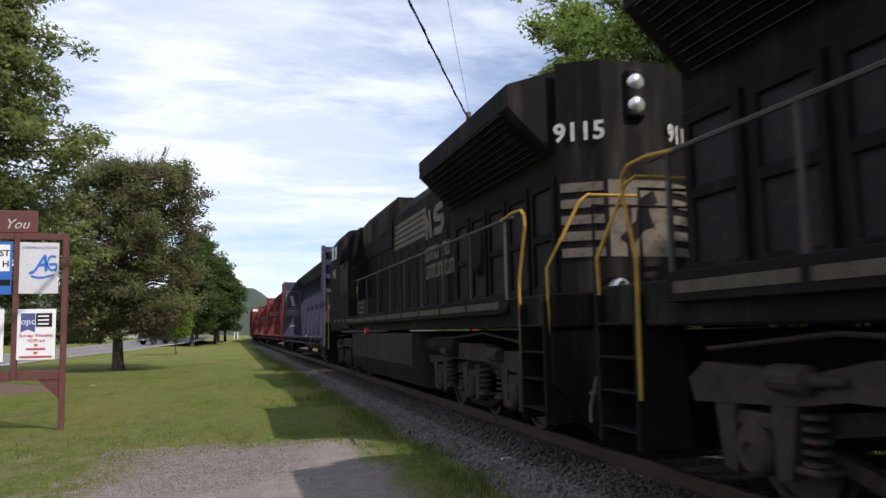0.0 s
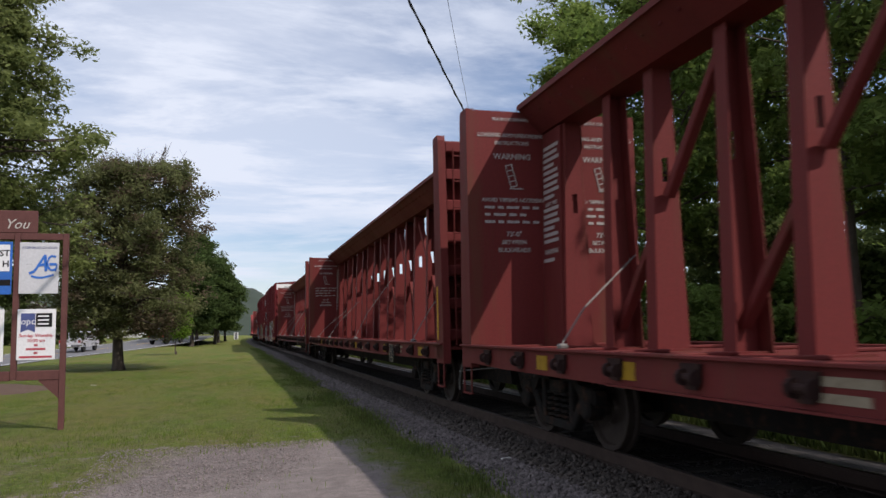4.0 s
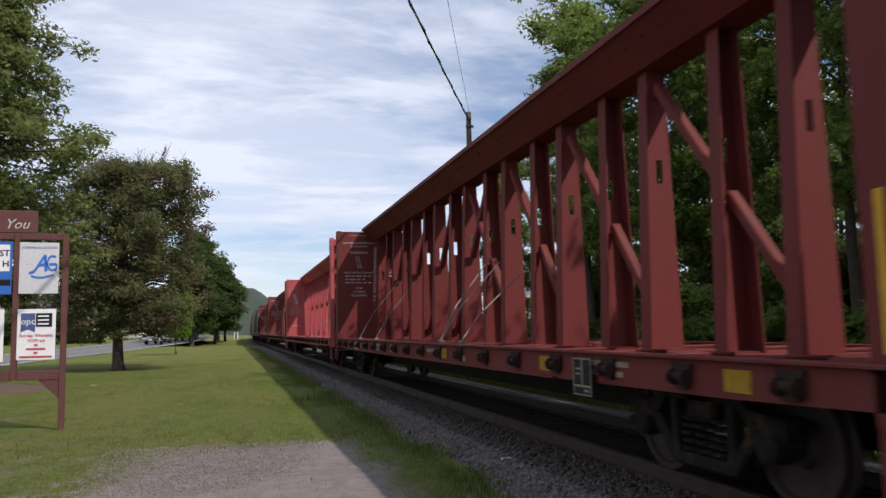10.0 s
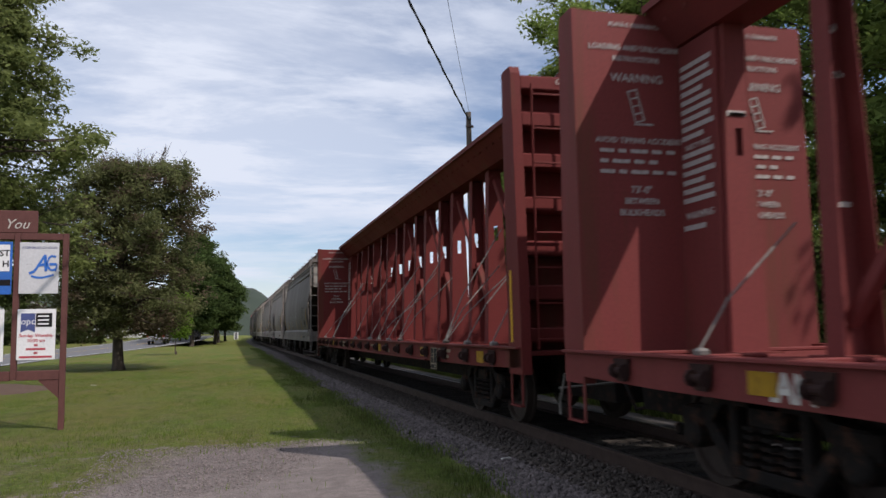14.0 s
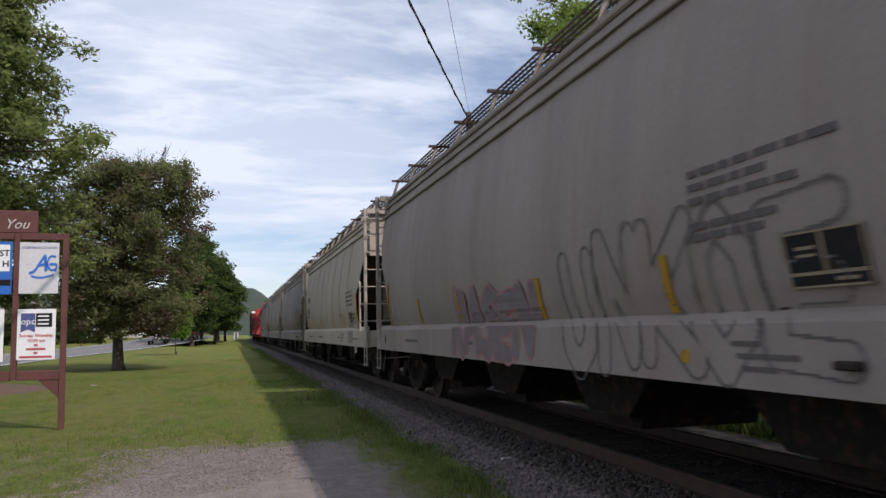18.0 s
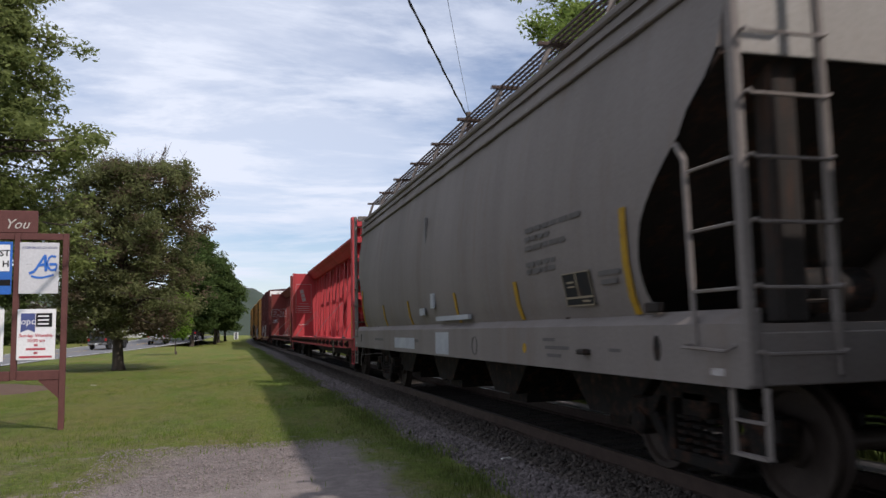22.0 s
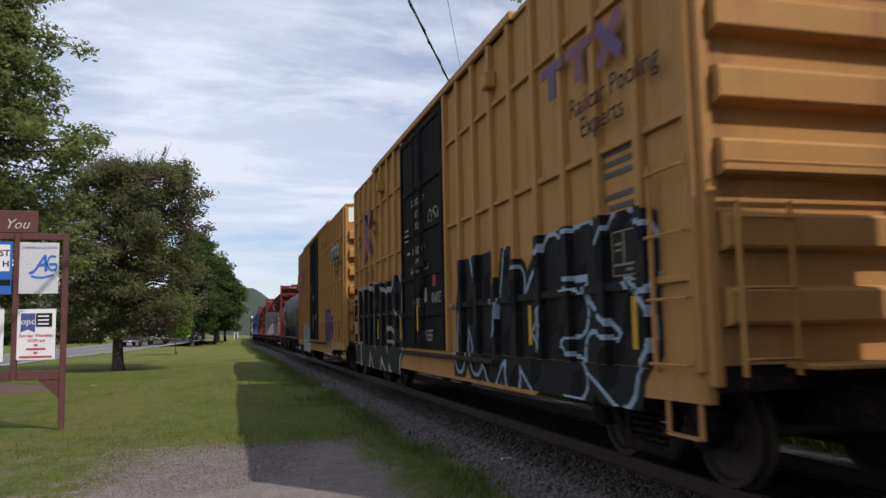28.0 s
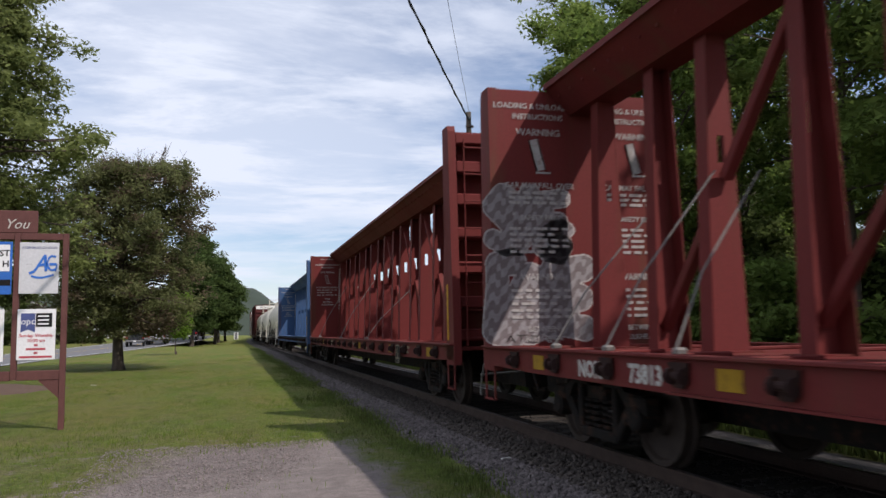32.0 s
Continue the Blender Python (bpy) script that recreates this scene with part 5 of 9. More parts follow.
        part("mark_block", curved(5.08, 5.72, 1.84, 2.08, 3), "stencil_white", car, "white reporting mark as a plain block")
        if number:
            part("lettering", letters(number, 0.32, bold=0.006), "stencil_white", car, at=on_side(on_tank(1.96, 0.025), 4.52, 1.96, 23))
        yh = -L - D * 0.985
        part("mark_block", Geo().box(-0.46, -0.12, yh - 0.006, yh + 0.004, 2.74, 2.84), "stencil_white", car, "white reporting mark as a plain block")
    running_gear(car, (-5.6, 5.6), near=near)
    couplers(car, 7.95)
    return car


# diesel locomotive
def locomotive(label, number, near=True):
    car = thing("locomotive", label, "locomotive", "freight train")
    p = "loco_black"
    H = 0.92          # half width of the hood
    part("frame", lambda: Geo().box(-1.40, 1.40, -10.4, 10.4, 1.34, 1.72, 0.02).box(-0.5, 0.5, -10.7, 10.7, 0.7, 1.3, 0.03), p, car, key="lo_frame")
    for s in (-1, 1):
        part("walkway_edge", lambda: Geo().box(-1.5, -1.405, -9.0, 4.3, 1.52, 1.76, 0.01), p, car, at=Matrix.Diagonal((-s, 1, 1, 1)), key="lo_edge")
        for k in range(9):
            part("edge_stripe", lambda: Geo().box(-1.506, -1.5015, -0.7, 0.7, 1.59, 1.68), "cream_dust", car, "worn cream reflective stripe", at=Matrix.Translation((0, -8.2 + k * 1.5, 0)) @ Matrix.Diagonal((-s, 1, 1, 1)), key="lo_stripe")

    def hood():
        g = Geo()
        prof = [(-H, 1.62), (H, 1.62), (H, 4.1), (H - 0.12, 4.32), (0.5, 4.42), (-0.5, 4.42), (-H + 0.12, 4.32), (-H, 4.1)]
        g.prism(prof, "y", -4.6, 5.9)
        return g
    part("hood", hood, p, car, key="lo_hood")
    # radiator section with its wide overhanging wings
    part("radiator_hood", lambda: Geo().prism([(-H, 1.62), (H, 1.62), (H, 3.9), (-H, 3.9)], "y", -9.55, -4.65).prism([(-H, -9.55), (H, -9.55), (0.45, -9.85), (-0.45, -9.85)], "z", 1.62, 4.62), p, car, key="lo_rad")

    def wings():
        g = Geo()
        g.prism([(-1.52, 4.08), (-0.88, 3.45), (0.88, 3.45), (1.52, 4.08), (1.52, 4.36), (0.6, 4.66), (-0.6, 4.66), (-1.52, 4.36)], "y", -9.45, -4.75)
        return g
    part("radiator_wings", wings, p, car, "overhanging radiator hood", key="lo_wings")
    for s in (-1, 1):
        def louvre():
            g = Geo()
            for k in range(9):
                z = 3.5 + k * 0.065
                x = -0.93 - (z - 3.45) * 1.0
                g.bar((x - 0.03, -9.2, z), (x - 0.03, -5.0, z), 0.05, 0.012)
            return g
        part("radiator_grille", louvre, "dark_paint", car, at=Matrix.Diagonal((-s, 1, 1, 1)), key="lo_grille")
        # hood doors
        for k in range(12):
            y = -4.1 + k * 0.82
            part("hood_door", lambda: Geo().box(-H - 0.02, -H + 0.01, -0.38, 0.38, 1.75, 3.25, 0.008).box(-H - 0.035, -H, -0.36, -0.31, 2.4, 2.55), p, car, at=Matrix.Translation((0, y, 0)) @ Matrix.Diagonal((-s, 1, 1, 1)), key="lo_door")
        for k in range(5):
            y = -9.1 + k * 0.9
            part("screen", lambda: Geo().box(-H - 0.01, -H - 0.002, -0.31, 0.31, 1.86, 3.1), "dark_paint", car, "black screen", at=Matrix.Translation((0, y, 0)) @ Matrix.Diagonal((-s, 1, 1, 1)), key="lo_screen")
            part("screen_door", lambda: Geo().box(-H - 0.05, -H + 0.01, -0.40, -0.30, 1.75, 3.2, 0.008).box(-H - 0.05, -H + 0.01, 0.30, 0.40, 1.75, 3.2, 0.008).box(-H - 0.05, -H + 0.01, -0.30, 0.30, 3.08, 3.2, 0.008).box(-H - 0.05, -H + 0.01, -0.30, 0.30, 1.75, 1.87, 0.008).box(-H - 0.05, -H + 0.01, -0.30, 0.30, 2.42, 2.52, 0.008), p, car, at=Matrix.Translation((0, y, 0)) @ Matrix.Diagonal((-s, 1, 1, 1)), key="lo_sdoor")
        part("fan_housing", lambda: Geo().lathe([(-H - 0.1, 0.32), (-H - 0.03, 0.42), (-H, 0.42)], "x", 18, (0, -6.4, 2.6)), p, car, at=Matrix.Diagonal((-s, 1, 1, 1)), key="lo_fan")

        def rail():
            g = Geo()
            g.tube([(-1.44, -9.3, 2.72), (-1.44, 3.2, 2.72)], 0.022, 6)
            for k in range(9):
                y = -9.0 + k * 1.5
                g.bar((-1.44, y, 1.7), (-1.44, y, 2.72), 0.04, 0.03)
            return g
        part("hand_rail", rail, "rail_grey", car, at=Matrix.Diagonal((-s, 1, 1, 1)), key="lo_rail")
        part("air_reservoir", lambda: Geo().lathe([(-6.0, 0.0), (-5.95, 0.17), (-4.1, 0.17), (-4.05, 0.0)], "y", 14, (-1.15, 0, 1.05)), p, car, smooth=True, at=Matrix.Diagonal((-s, 1, 1, 1)), key="lo_res")
        for e in (-1, 1):
            m = Matrix.Diagonal((-s, e, 1, 1))

            def stairs():
                g = Geo()
                for i, z in enumerate((0.45, 0.78, 1.08, 1.38)):
                    g.box(-1.48, -1.0, 9.6, 10.25, z - 0.025, z, 0.008)
                g.prism([(9.55, 0.3), (9.6, 0.3), (9.6, 1.62), (9.55, 1.62)], "x", -1.48, -1.0)
                g.prism([(10.25, 0.3), (10.32, 0.3), (10.32, 1.64), (10.25, 1.64)], "x", -1.48, -0.9)
                return g
            st = part("steps", stairs, p, car, at=m, key="lo_steps")

            def grab():
                g = Geo()
                g.tube([(-1.46, 9.55, 0.72), (-1.46, 9.52, 1.9), (-1.45, 9.74, 2.55), (-1.45, 9.72, 2.68), (-1.45, 9.62, 2.75), (-1.45, 9.3, 2.76), (-1.45, 8.9, 2.72)], 0.019, 7)
                g.tube([(-1.12, 10.3, 1.06), (-1.34, 10.3, 1.10), (-1.42, 10.3, 1.22), (-1.43, 10.32, 2.0), (-1.05, 10.4, 2.74), (-0.95, 10.4, 2.82), (-0.3, 10.42, 2.82)], 0.019, 7)
                return g
            part("grab_rail", grab, "grab_yellow", st, "curved yellow grab rail", key="lo_grab")
    for e in (-1, 1):
        m = Matrix.Diagonal((1, e, 1, 1))
        part("pilot", lambda: Geo().prism([(-1.42, 1.3), (1.42, 1.3), (1.42, 0.75), (0.9, 0.14), (-0.9, 0.14), (-1.42, 0.75)], "y", 10.3, 10.42), p, car, at=m, key="lo_pilot")
        part("end_railing", lambda: Geo().tube([(-0.9, 10.42, 1.6), (-0.9, 10.42, 2.7), (0.9, 10.42, 2.7), (0.9, 10.42, 1.6)], 0.02, 6).bar((-0.45, 10.42, 1.6), (-0.45, 10.42, 2.7), 0.05, 0.04), p, car, at=m, key="lo_endrail")
        g = part("couple_hose", lambda: Geo().tube([(0.4, 10.45, 1.2), (0.42, 10.6, 0.9), (0.5, 10.66, 0.7), (0.45, 10.6, 0.6)], 0.025, 6), "underframe", car, at=m, key="lo_hose")

    # cab and nose
    part("cab", lambda: Geo().prism([(-1.5, 1.42), (1.5, 1.42), (1.5, 3.45), (1.44, 4.2), (1.2, 4.5), (0.6, 4.6), (-0.6, 4.6), (-1.2, 4.5), (-1.44, 4.2), (-1.5, 3.45)], "y", 6.1, 8.55), p, car, key="lo_cab")
    part("equipment_cabinet", lambda: Geo().prism([(-1.5, 1.42), (1.5, 1.42), (1.5, 3.40), (1.30, 3.52), (-1.30, 3.52), (-1.5, 3.40)], "y", 4.35, 6.1).prism([(-1.2, 3.5), (1.2, 3.5), (1.05, 4.45), (-1.05, 4.45)], "y", 4.9, 6.1), p, car, key="lo_cabinet")
    part("nose", lambda: Geo().prism([(8.55, 1.42), (9.75, 1.42), (9.9, 2.2), (9.75, 2.85), (9.45, 3.1), (8.55, 3.55)], "x", -1.36, 1.36), p, car, key="lo_nose")
    for s in (-1, 1):
        for k in range(5):
            part("nose_stripe", lambda: Geo().box(-1.366, -1.361, 9.05, 9.62, -0.055, 0.055), "worn_cream", car, "worn cream nose stripe", at=Matrix.Translation((0, 0, 2.12 + k * 0.2)) @ Matrix.Diagonal((-s, 1, 1, 1)), key="lo_nstripe")
    part("air_intake", lambda: Geo().prism([(-0.95, 3.4), (0.95, 3.4), (0.95, 4.45), (0.78, 4.66), (-0.78, 4.66), (-0.95, 4.45)], "y", 0.6, 4.9), p, car, key="lo_intake")
    part("exhaust", lambda: Geo().box(-0.25, 0.25, -1.5, -0.4, 4.4, 4.56, 0.03), p, car, key="lo_exh")
    for s in (-1, 1):
        mm = Matrix.Diagonal((-s, 1, 1, 1))
        for y0, y1, z0, z1 in ((7.45, 8.15, 3.70, 4.13), (6.8, 7.25, 3.68, 4.08)):
            w = part("cab_window", lambda: Geo().box(-1.50, -1.44, y0 - 0.05, y1 + 0.05, z0 - 0.05, z1 + 0.05, 0.01), "loco_dust", car, "cab side window in a dusty frame", at=mm, key=("lo_win", y0))
            part("pane", lambda: Geo().box(-1.512, -1.501, y0, y1, z0, z1), "dark_glass", w, key=("lo_pane", y0, s))
        part("cabinet_opening", lambda: Geo().box(-1.508, -1.501, 4.45, 5.3, 2.52, 3.2), "dark_paint", car, "dark screened opening", at=mm, key="lo_open")
        part("cabinet_panel", lambda: Geo().box(-1.512, -1.501, 5.34, 6.05, 2.46, 3.38, 0.004), "loco_dust", car, at=mm, key="lo_panel")
        part("belt_strip", lambda: Geo().box(-1.515, -1.501, 4.36, 8.5, 2.36, 2.40), p, car, at=mm, key="lo_belt")
        for y0 in (4.6, 5.5, 6.5, 7.4):
            part("skirt_stripe", lambda: Geo().box(-1.506, -1.5015, -0.24, 0.24, 1.63, 1.70), "cream_dust", car, "worn cream reflective stripe", at=Matrix.Translation((0, y0, 0)) @ mm, key="lo_sk")
        for y0, z0 in ((5.2, 2.0), (5.7, 2.2), (7.0, 1.95), (7.6, 1.9), (8.1, 1.88)):
            part("latch", lambda: Geo().box(-1.52, -1.501, -0.04, 0.04, -0.05, 0.05, 0.005), "dark_paint", car, at=Matrix.Translation((0, y0, z0)) @ mm, key="lo_latch")
        for y0 in (0.8, 3.5, 4.25):
            g0, g1 = (0.8, 2.3) if y0 < 1 else (y0, y0 + 0.6)
            gr = part("intake_grille", lambda: Geo().box(-0.965, -0.94, g0, g1, 3.85, 4.42, 0.01), "rail_grey" if y0 > 1 else "dark_paint", car, "framed intake grille", at=mm, key=("lo_ig", y0))
            for k in range(7):
                part("slat", lambda: Geo().box(-0.978, -0.962, g0 + 0.05, g1 - 0.05, -0.016, 0.016), "rail_steel" if y0 > 1 else "dark_paint", gr, at=(0, 0, 3.92 + k * 0.072), key=("lo_slat", y0))
        part("vent_box", lambda: Geo().box(-1.3, -0.95, 2.6, 3.9, 1.74, 2.2, 0.02), "loco_dust", car, "pierced dark grey equipment box", at=mm, key="lo_vbox")
        for k in range(3):
            part("vent_slot", lambda: Geo().box(-1.306, -1.301, 2.75, 3.75, -0.04, 0.04), "dark_paint", car, at=Matrix.Translation((0, 0, 1.85 + k * 0.13)) @ mm, key="lo_vslot")
            for y0 in (2.85, 3.1, 3.4):
                part("stencil_bar", lambda: Geo().box(-1.309, -1.3065, -0.09, 0.09, -0.02, 0.02), "stencil_grey", car, at=Matrix.Translation((0, y0 + 0.04 * k, 1.85 + k * 0.13)) @ mm, key="lo_vbar")
        part("cab_rail", lambda: Geo().tube([(-1.44, 3.2, 2.72), (-1.44, 3.24, 3.1), (-1.44, 3.3, 3.14), (-1.44, 4.35, 3.0)], 0.022, 6), p, car, at=mm, key="lo_crail")
        part("notice_plate", lambda: Geo().box(-1.47, -1.462, 2.88, 3.01, 2.36, 2.56), "ochre_plate", car, "yellow notice plate", at=mm, key="lo_plate")
        part("fuel_cutoff", lambda: Geo().lathe([(-1.5, 0.0), (-1.48, 0.1), (-1.36, 0.1)], "x", 14, (0, 1.6, 1.32)), "logo_red", car, "red emergency cutoff", at=mm, key="lo_cut")
        part("hood_decal", lambda: Geo().box(-0.926, -0.921, 2.0, 2.2, 3.42, 3.58), "white_paint", car, "small white decal", at=mm, key="lo_decal")
    part("lettering", letters(number, 0.40, bold=0.008), "white_paint", car, at=on_side(-1.503, 7.5, 3.2)) if number else None
    # hood end with headlight, numbers and stripes
    if number:
        for sx in (-0.55, 0.56):
            a = radians(-34 if sx < 0 else 34)
        for s in (-1, 1):
            nrm = Vector((s * 0.3, -0.475, 0)).normalized()
            ang = math.degrees(math.atan2(s * 0.3, 0.475))
            m = Matrix.Translation((s * 0.69, -9.712, 3.72)) @ pose(0, 0, 0, 0, 0, ang) @ Matrix.Translation((0, -0.012, 0)) @ on_end(0, 0, 0)
            part("lettering", letters(number, 0.32, bold=0.008), "white_paint", car, at=m)
    for s in (-1, 1):
        ang = math.degrees(math.atan2(s * 0.3, 0.475))
        for k in range(5):
            m = Matrix.Translation((s * 0.685, -9.712, 2.24 + k * 0.2)) @ pose(0, 0, 0, 0, 0, ang)
            part("end_stripe", lambda: Geo().box(-0.26, 0.26, -0.006, -0.002, -0.055, 0.055), "worn_cream", car, "cream stripe", at=m, key="lo_estripe")
            part("side_stripe", lambda: Geo().box(-H - 0.005, -H - 0.001, -9.5, -9.2, -0.055, 0.055), "worn_cream", car, at=Matrix.Translation((0, 0, 2.24 + k * 0.2)) @ Matrix.Diagonal((-s, 1, 1, 1)), key="lo_sstripe")
    part("emblem_panel", lambda: Geo().box(-0.40, 0.44, -9.858, -9.852, 2.18, 3.12), "worn_cream", car, "cream emblem panel", key="lo_emb")
    part("emblem", lambda: Geo().prism([(-0.28, 2.4), (-0.05, 2.62), (0.0, 2.88), (0.2, 3.0), (0.26, 2.85), (0.12, 2.76), (0.2, 2.54), (0.06, 2.5), (-0.12, 2.3)], "y", -9.862, -9.859), p, car, key="lo_emb2")
    hl = part("headlight", lambda: Geo().box(-0.13, 0.13, -9.93, -9.84, 3.88, 4.52, 0.04), p, car, key="lo_hl")
    for z in (4.05, 4.34):
        part("lens", lambda: Geo().lathe([(-9.96, 0.0), (-9.95, 0.08), (-9.92, 0.115), (-9.90, 0.115)], "y", 16), "lamp_glass", hl, "headlight lens", at=(0, 0, z), smooth=True, key="lo_lens")
    part("ditch_light", lambda: Geo().lathe([(-10.5, 0.0), (-10.49, 0.07), (-10.46, 0.1), (-10.35, 0.1)], "y", 14, (-0.6, 0, 1.78)), "lamp_glass", car, key="lo_ditch")
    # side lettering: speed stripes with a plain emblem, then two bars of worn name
    for k in range(6):
        part("speed_stripe", lambda: Geo().box(-H - 0.005, -H - 0.002, -2.95, 0.15, -0.045, 0.045), "worn_cream", car, "cream speed stripe", at=(0, 0.3 - k * 0.03, 3.2 + k * 0.125), key="lo_speed")
    part("emblem", lambda: Geo().prism([(-2.86, 3.12), (-2.70, 3.70), (-2.86, 3.70), (-3.16, 3.42), (-3.08, 3.70), (-3.24, 3.70), (-3.42, 3.12), (-3.24, 3.12), (-2.98, 3.40), (-3.05, 3.12)], "x", -H - 0.026, -H - 0.0215), "worn_cream", car, "worn cream angular emblem on the hood", at=(0, 0, 0.05), key="lo_emb3")
    part("emblem", lambda: Geo().prism([(-3.52, 3.14), (-4.10, 3.12), (-4.34, 3.30), (-4.26, 3.48), (-3.78, 3.52), (-3.80, 3.58), (-4.24, 3.60), (-4.20, 3.74), (-3.66, 3.72), (-3.50, 3.58), (-3.58, 3.40), (-4.08, 3.36), (-4.06, 3.28), (-3.54, 3.28)], "x", -H - 0.026, -H - 0.0215), "worn_cream", car, "worn cream curled emblem on the hood", at=(0, 0, 0.05), key="lo_emb4")
    for z, n, skip in ((2.86, 7, 4), (2.50, 8, None)):
        for i in range(n):
            if i != skip:
                part("name_block", lambda: Geo().box(-H - 0.026, -H - 0.0215, -0.11, -0.045, -0.14, 0.14).box(-H - 0.026, -H - 0.0215, 0.045, 0.11, -0.14, 0.14).box(-H - 0.026, -H - 0.0215, -0.045, 0.045, 0.07 if i % 3 else -0.14, 0.14 if i % 3 else -0.07), "worn_cream", car, "cream name lettering as worn blocks", at=(0, -2.9 - i * 0.272, z), key=("lo_name", i % 3 > 0))
    part("fuel_tank", lambda: Geo().prism([(-1.38, 1.28), (1.38, 1.28), (1.42, 1.24), (1.42, 0.66), (1.10, 0.22), (-1.10, 0.22), (-1.42, 0.66), (-1.42, 1.24)], "y", -3.5, 4.1), "loco_dust", car, key="lo_tank")
    part("fuel_gauge", lambda: Geo().box(-1.43, -1.415, 1.7, 1.76, 0.5, 1.15), "dark_paint", car, key="lo_gauge")
    running_gear(car, (-6.6, 6.6), 3, 1.85, near=near)

    def pedestals():
        """A cast side frame: an arched top beam with three horn legs, axle boxes and coil springs between them."""
        g = Geo()
        for s in (-1, 1):
            x = s * 1.12
            for k in (-1, 0, 1):
                y = k * 1.85
                for d in (-1, 1):
                    g.prism([(y + d * 0.20, 0.80), (y + d * 0.46, 0.80), (y + d * 0.36, 0.30), (y + d * 0.22, 0.26)], "x", x - 0.07, x + 0.07)
                g.lathe([(x - 0.05 * s, 0.19), (x + 0.08 * s, 0.19), (x + 0.12 * s, 0.15), (x + 0.13 * s, 0.06), (x + 0.10 * s, 0.05)], "x", 18, (0, y, 0.457))
                g.box(x - 0.06, x + 0.06, y - 0.19, y + 0.19, 0.60, 0.72, 0.02)
                for d in (-0.56, 0.56):
                    if abs(y + d) < 2.3:
                        for c in range(5):
                            g.lathe([(0.42 + c * 0.075, 0.095), (0.45 + c * 0.075, 0.095)], "z", 9, (x, y + d, 0))
                        g.box(x - 0.1, x + 0.1, y + d - 0.13, y + d + 0.13, 0.36, 0.41, 0.015)
            g.prism([(-2.55, 0.74), (-2.62, 0.92), (-2.4, 1.06), (-1.2, 1.02), (-0.7, 1.12), (0.7, 1.12), (1.2, 1.02), (2.4, 1.06), (2.62, 0.92), (2.55, 0.74), (1.35, 0.80), (0.92, 0.86), (-0.92, 0.86), (-1.35, 0.80)], "x", x - 0.08, x + 0.08)
            for y in (-1.55, 1.0):
                g.lathe([(y, 0.0), (y, 0.09), (y + 0.04, 0.10), (y + 0.34, 0.10), (y + 0.37, 0.05), (y + 0.66, 0.025)], "y", 14, (x + 0.11 * s, 0, 0.98))
            g.tube([(x + 0.1 * s, -2.3, 1.16), (x + 0.14 * s, -0.9, 1.28), (x + 0.12 * s, 0.4, 1.22), (x + 0.1 * s, 2.3, 1.18)], 0.02, 5)
        return g
    for c in (-6.6, 6.6):
        part("truck_frame", pedestals, "truck_grime", car, at=(0, c, 0), key="lo_ped")
    couplers(car, 11.15)
    return car


def travelled(t):
    return 16.55 * t + 0.013 * t * t


def track_pose(y):
    """The curve bends away to the right far off."""
    u = max(0.0, y - 120.0)
    return pose(TRACK_X + u * u / 3600.0, y, RAIL_Z, 0, 0, -math.degrees(u / 1800.0))


def add(car, t, y, flip=False):
    CARS.append((car, y + travelled(t), flip))
    return car


add(locomotive("dirty black diesel locomotive running cab first on the rails", "", False), 0, -3.55, True)
second = add(locomotive("dirty black diesel locomotive with cream stripes and yellow grab rails", "9115"), 0, 18.32)
add(centerbeam("slate blue empty centerbeam flatcar on the rails", "slate_blue", "", 2, signs=False, box_sign=True), 2.2, 5.27)
add(centerbeam("weathered maroon empty centerbeam flatcar on the rails", "maroon", "", 2), 2.2, 29.81)
add(centerbeam("weathered maroon empty centerbeam flatcar with faint stencils", "maroon", "425", 4), 5.5, -0.86)
add(centerbeam("dark maroon empty centerbeam flatcar with slack cables", "maroon", "NOK 73 5", 6), 7.0, -1.44)
BELTS_R, BELTS_Y = (2.05, 3.35, 4.55), (1.70, 2.94, 4.24)
r1 = add(boxcar("dark red high-cube boxcar with pale graffiti along its side", "box_red", 9.62, 1.12, (-2.05, 2.05), "box_red", BELTS_R), 8.5, -4.04)
r2 = add(boxcar("dark red high-cube boxcar with large blue and camouflage graffiti", "box_red", 9.52, 1.12, (-2.05, 2.05), "box_red", BELTS_R), 8.5, 17.12)
add(centerbeam("brown-red empty centerbeam flatcar on the rails", "brown_red", "DWC 626", 5), 10.3, 9.66)
add(centerbeam("faded pinkish red empty centerbeam flatcar", "faded_red", "627", 2, signs=False, box_sign=True), 12.5, -2.95)
add(centerbeam("brown-red empty centerbeam flatcar with torn white wrapping scraps", "pale_red", "IAN 415", 5, frost=60), 14.0, -3.93)
add(centerbeam("maroon empty centerbeam flatcar with many slack tie-down cables", "maroon", "30 818", 16), 15.2, 0.21)
H = []
for lab, pm, num, t, y in (("dusty grey covered hopper with faded stencils", "hopper_dark", "", 17.5, -17.45), ("grey covered hopper with black graffiti", "hopper_grey", "66272", 17.5, 0.62), ("grey covered hopper with faint graffiti on its lower side", "hopper_grey", "", 17.5, 18.25), ("off-white covered hopper with yellow stripes", "hopper_white", "206559", 19.0, 10.9), ("dusty grey covered hopper with red and white decals", "hopper_dark", "66462", 20.3, 6.23), ("grey covered hopper with pale scrawls", "hopper_dark", "", 20.3, 24.1), ("dusty grey covered hopper with white patches on its sill", "hopper_dark", "", 22.5, 4.42)):
    H.append(add(hopper(lab, pm, num), t, y - 0.37))
add(centerbeam("bright red empty centerbeam flatcar", "bright_red", "", 4, signs=False, box_sign=True), 23.0, 16.84)
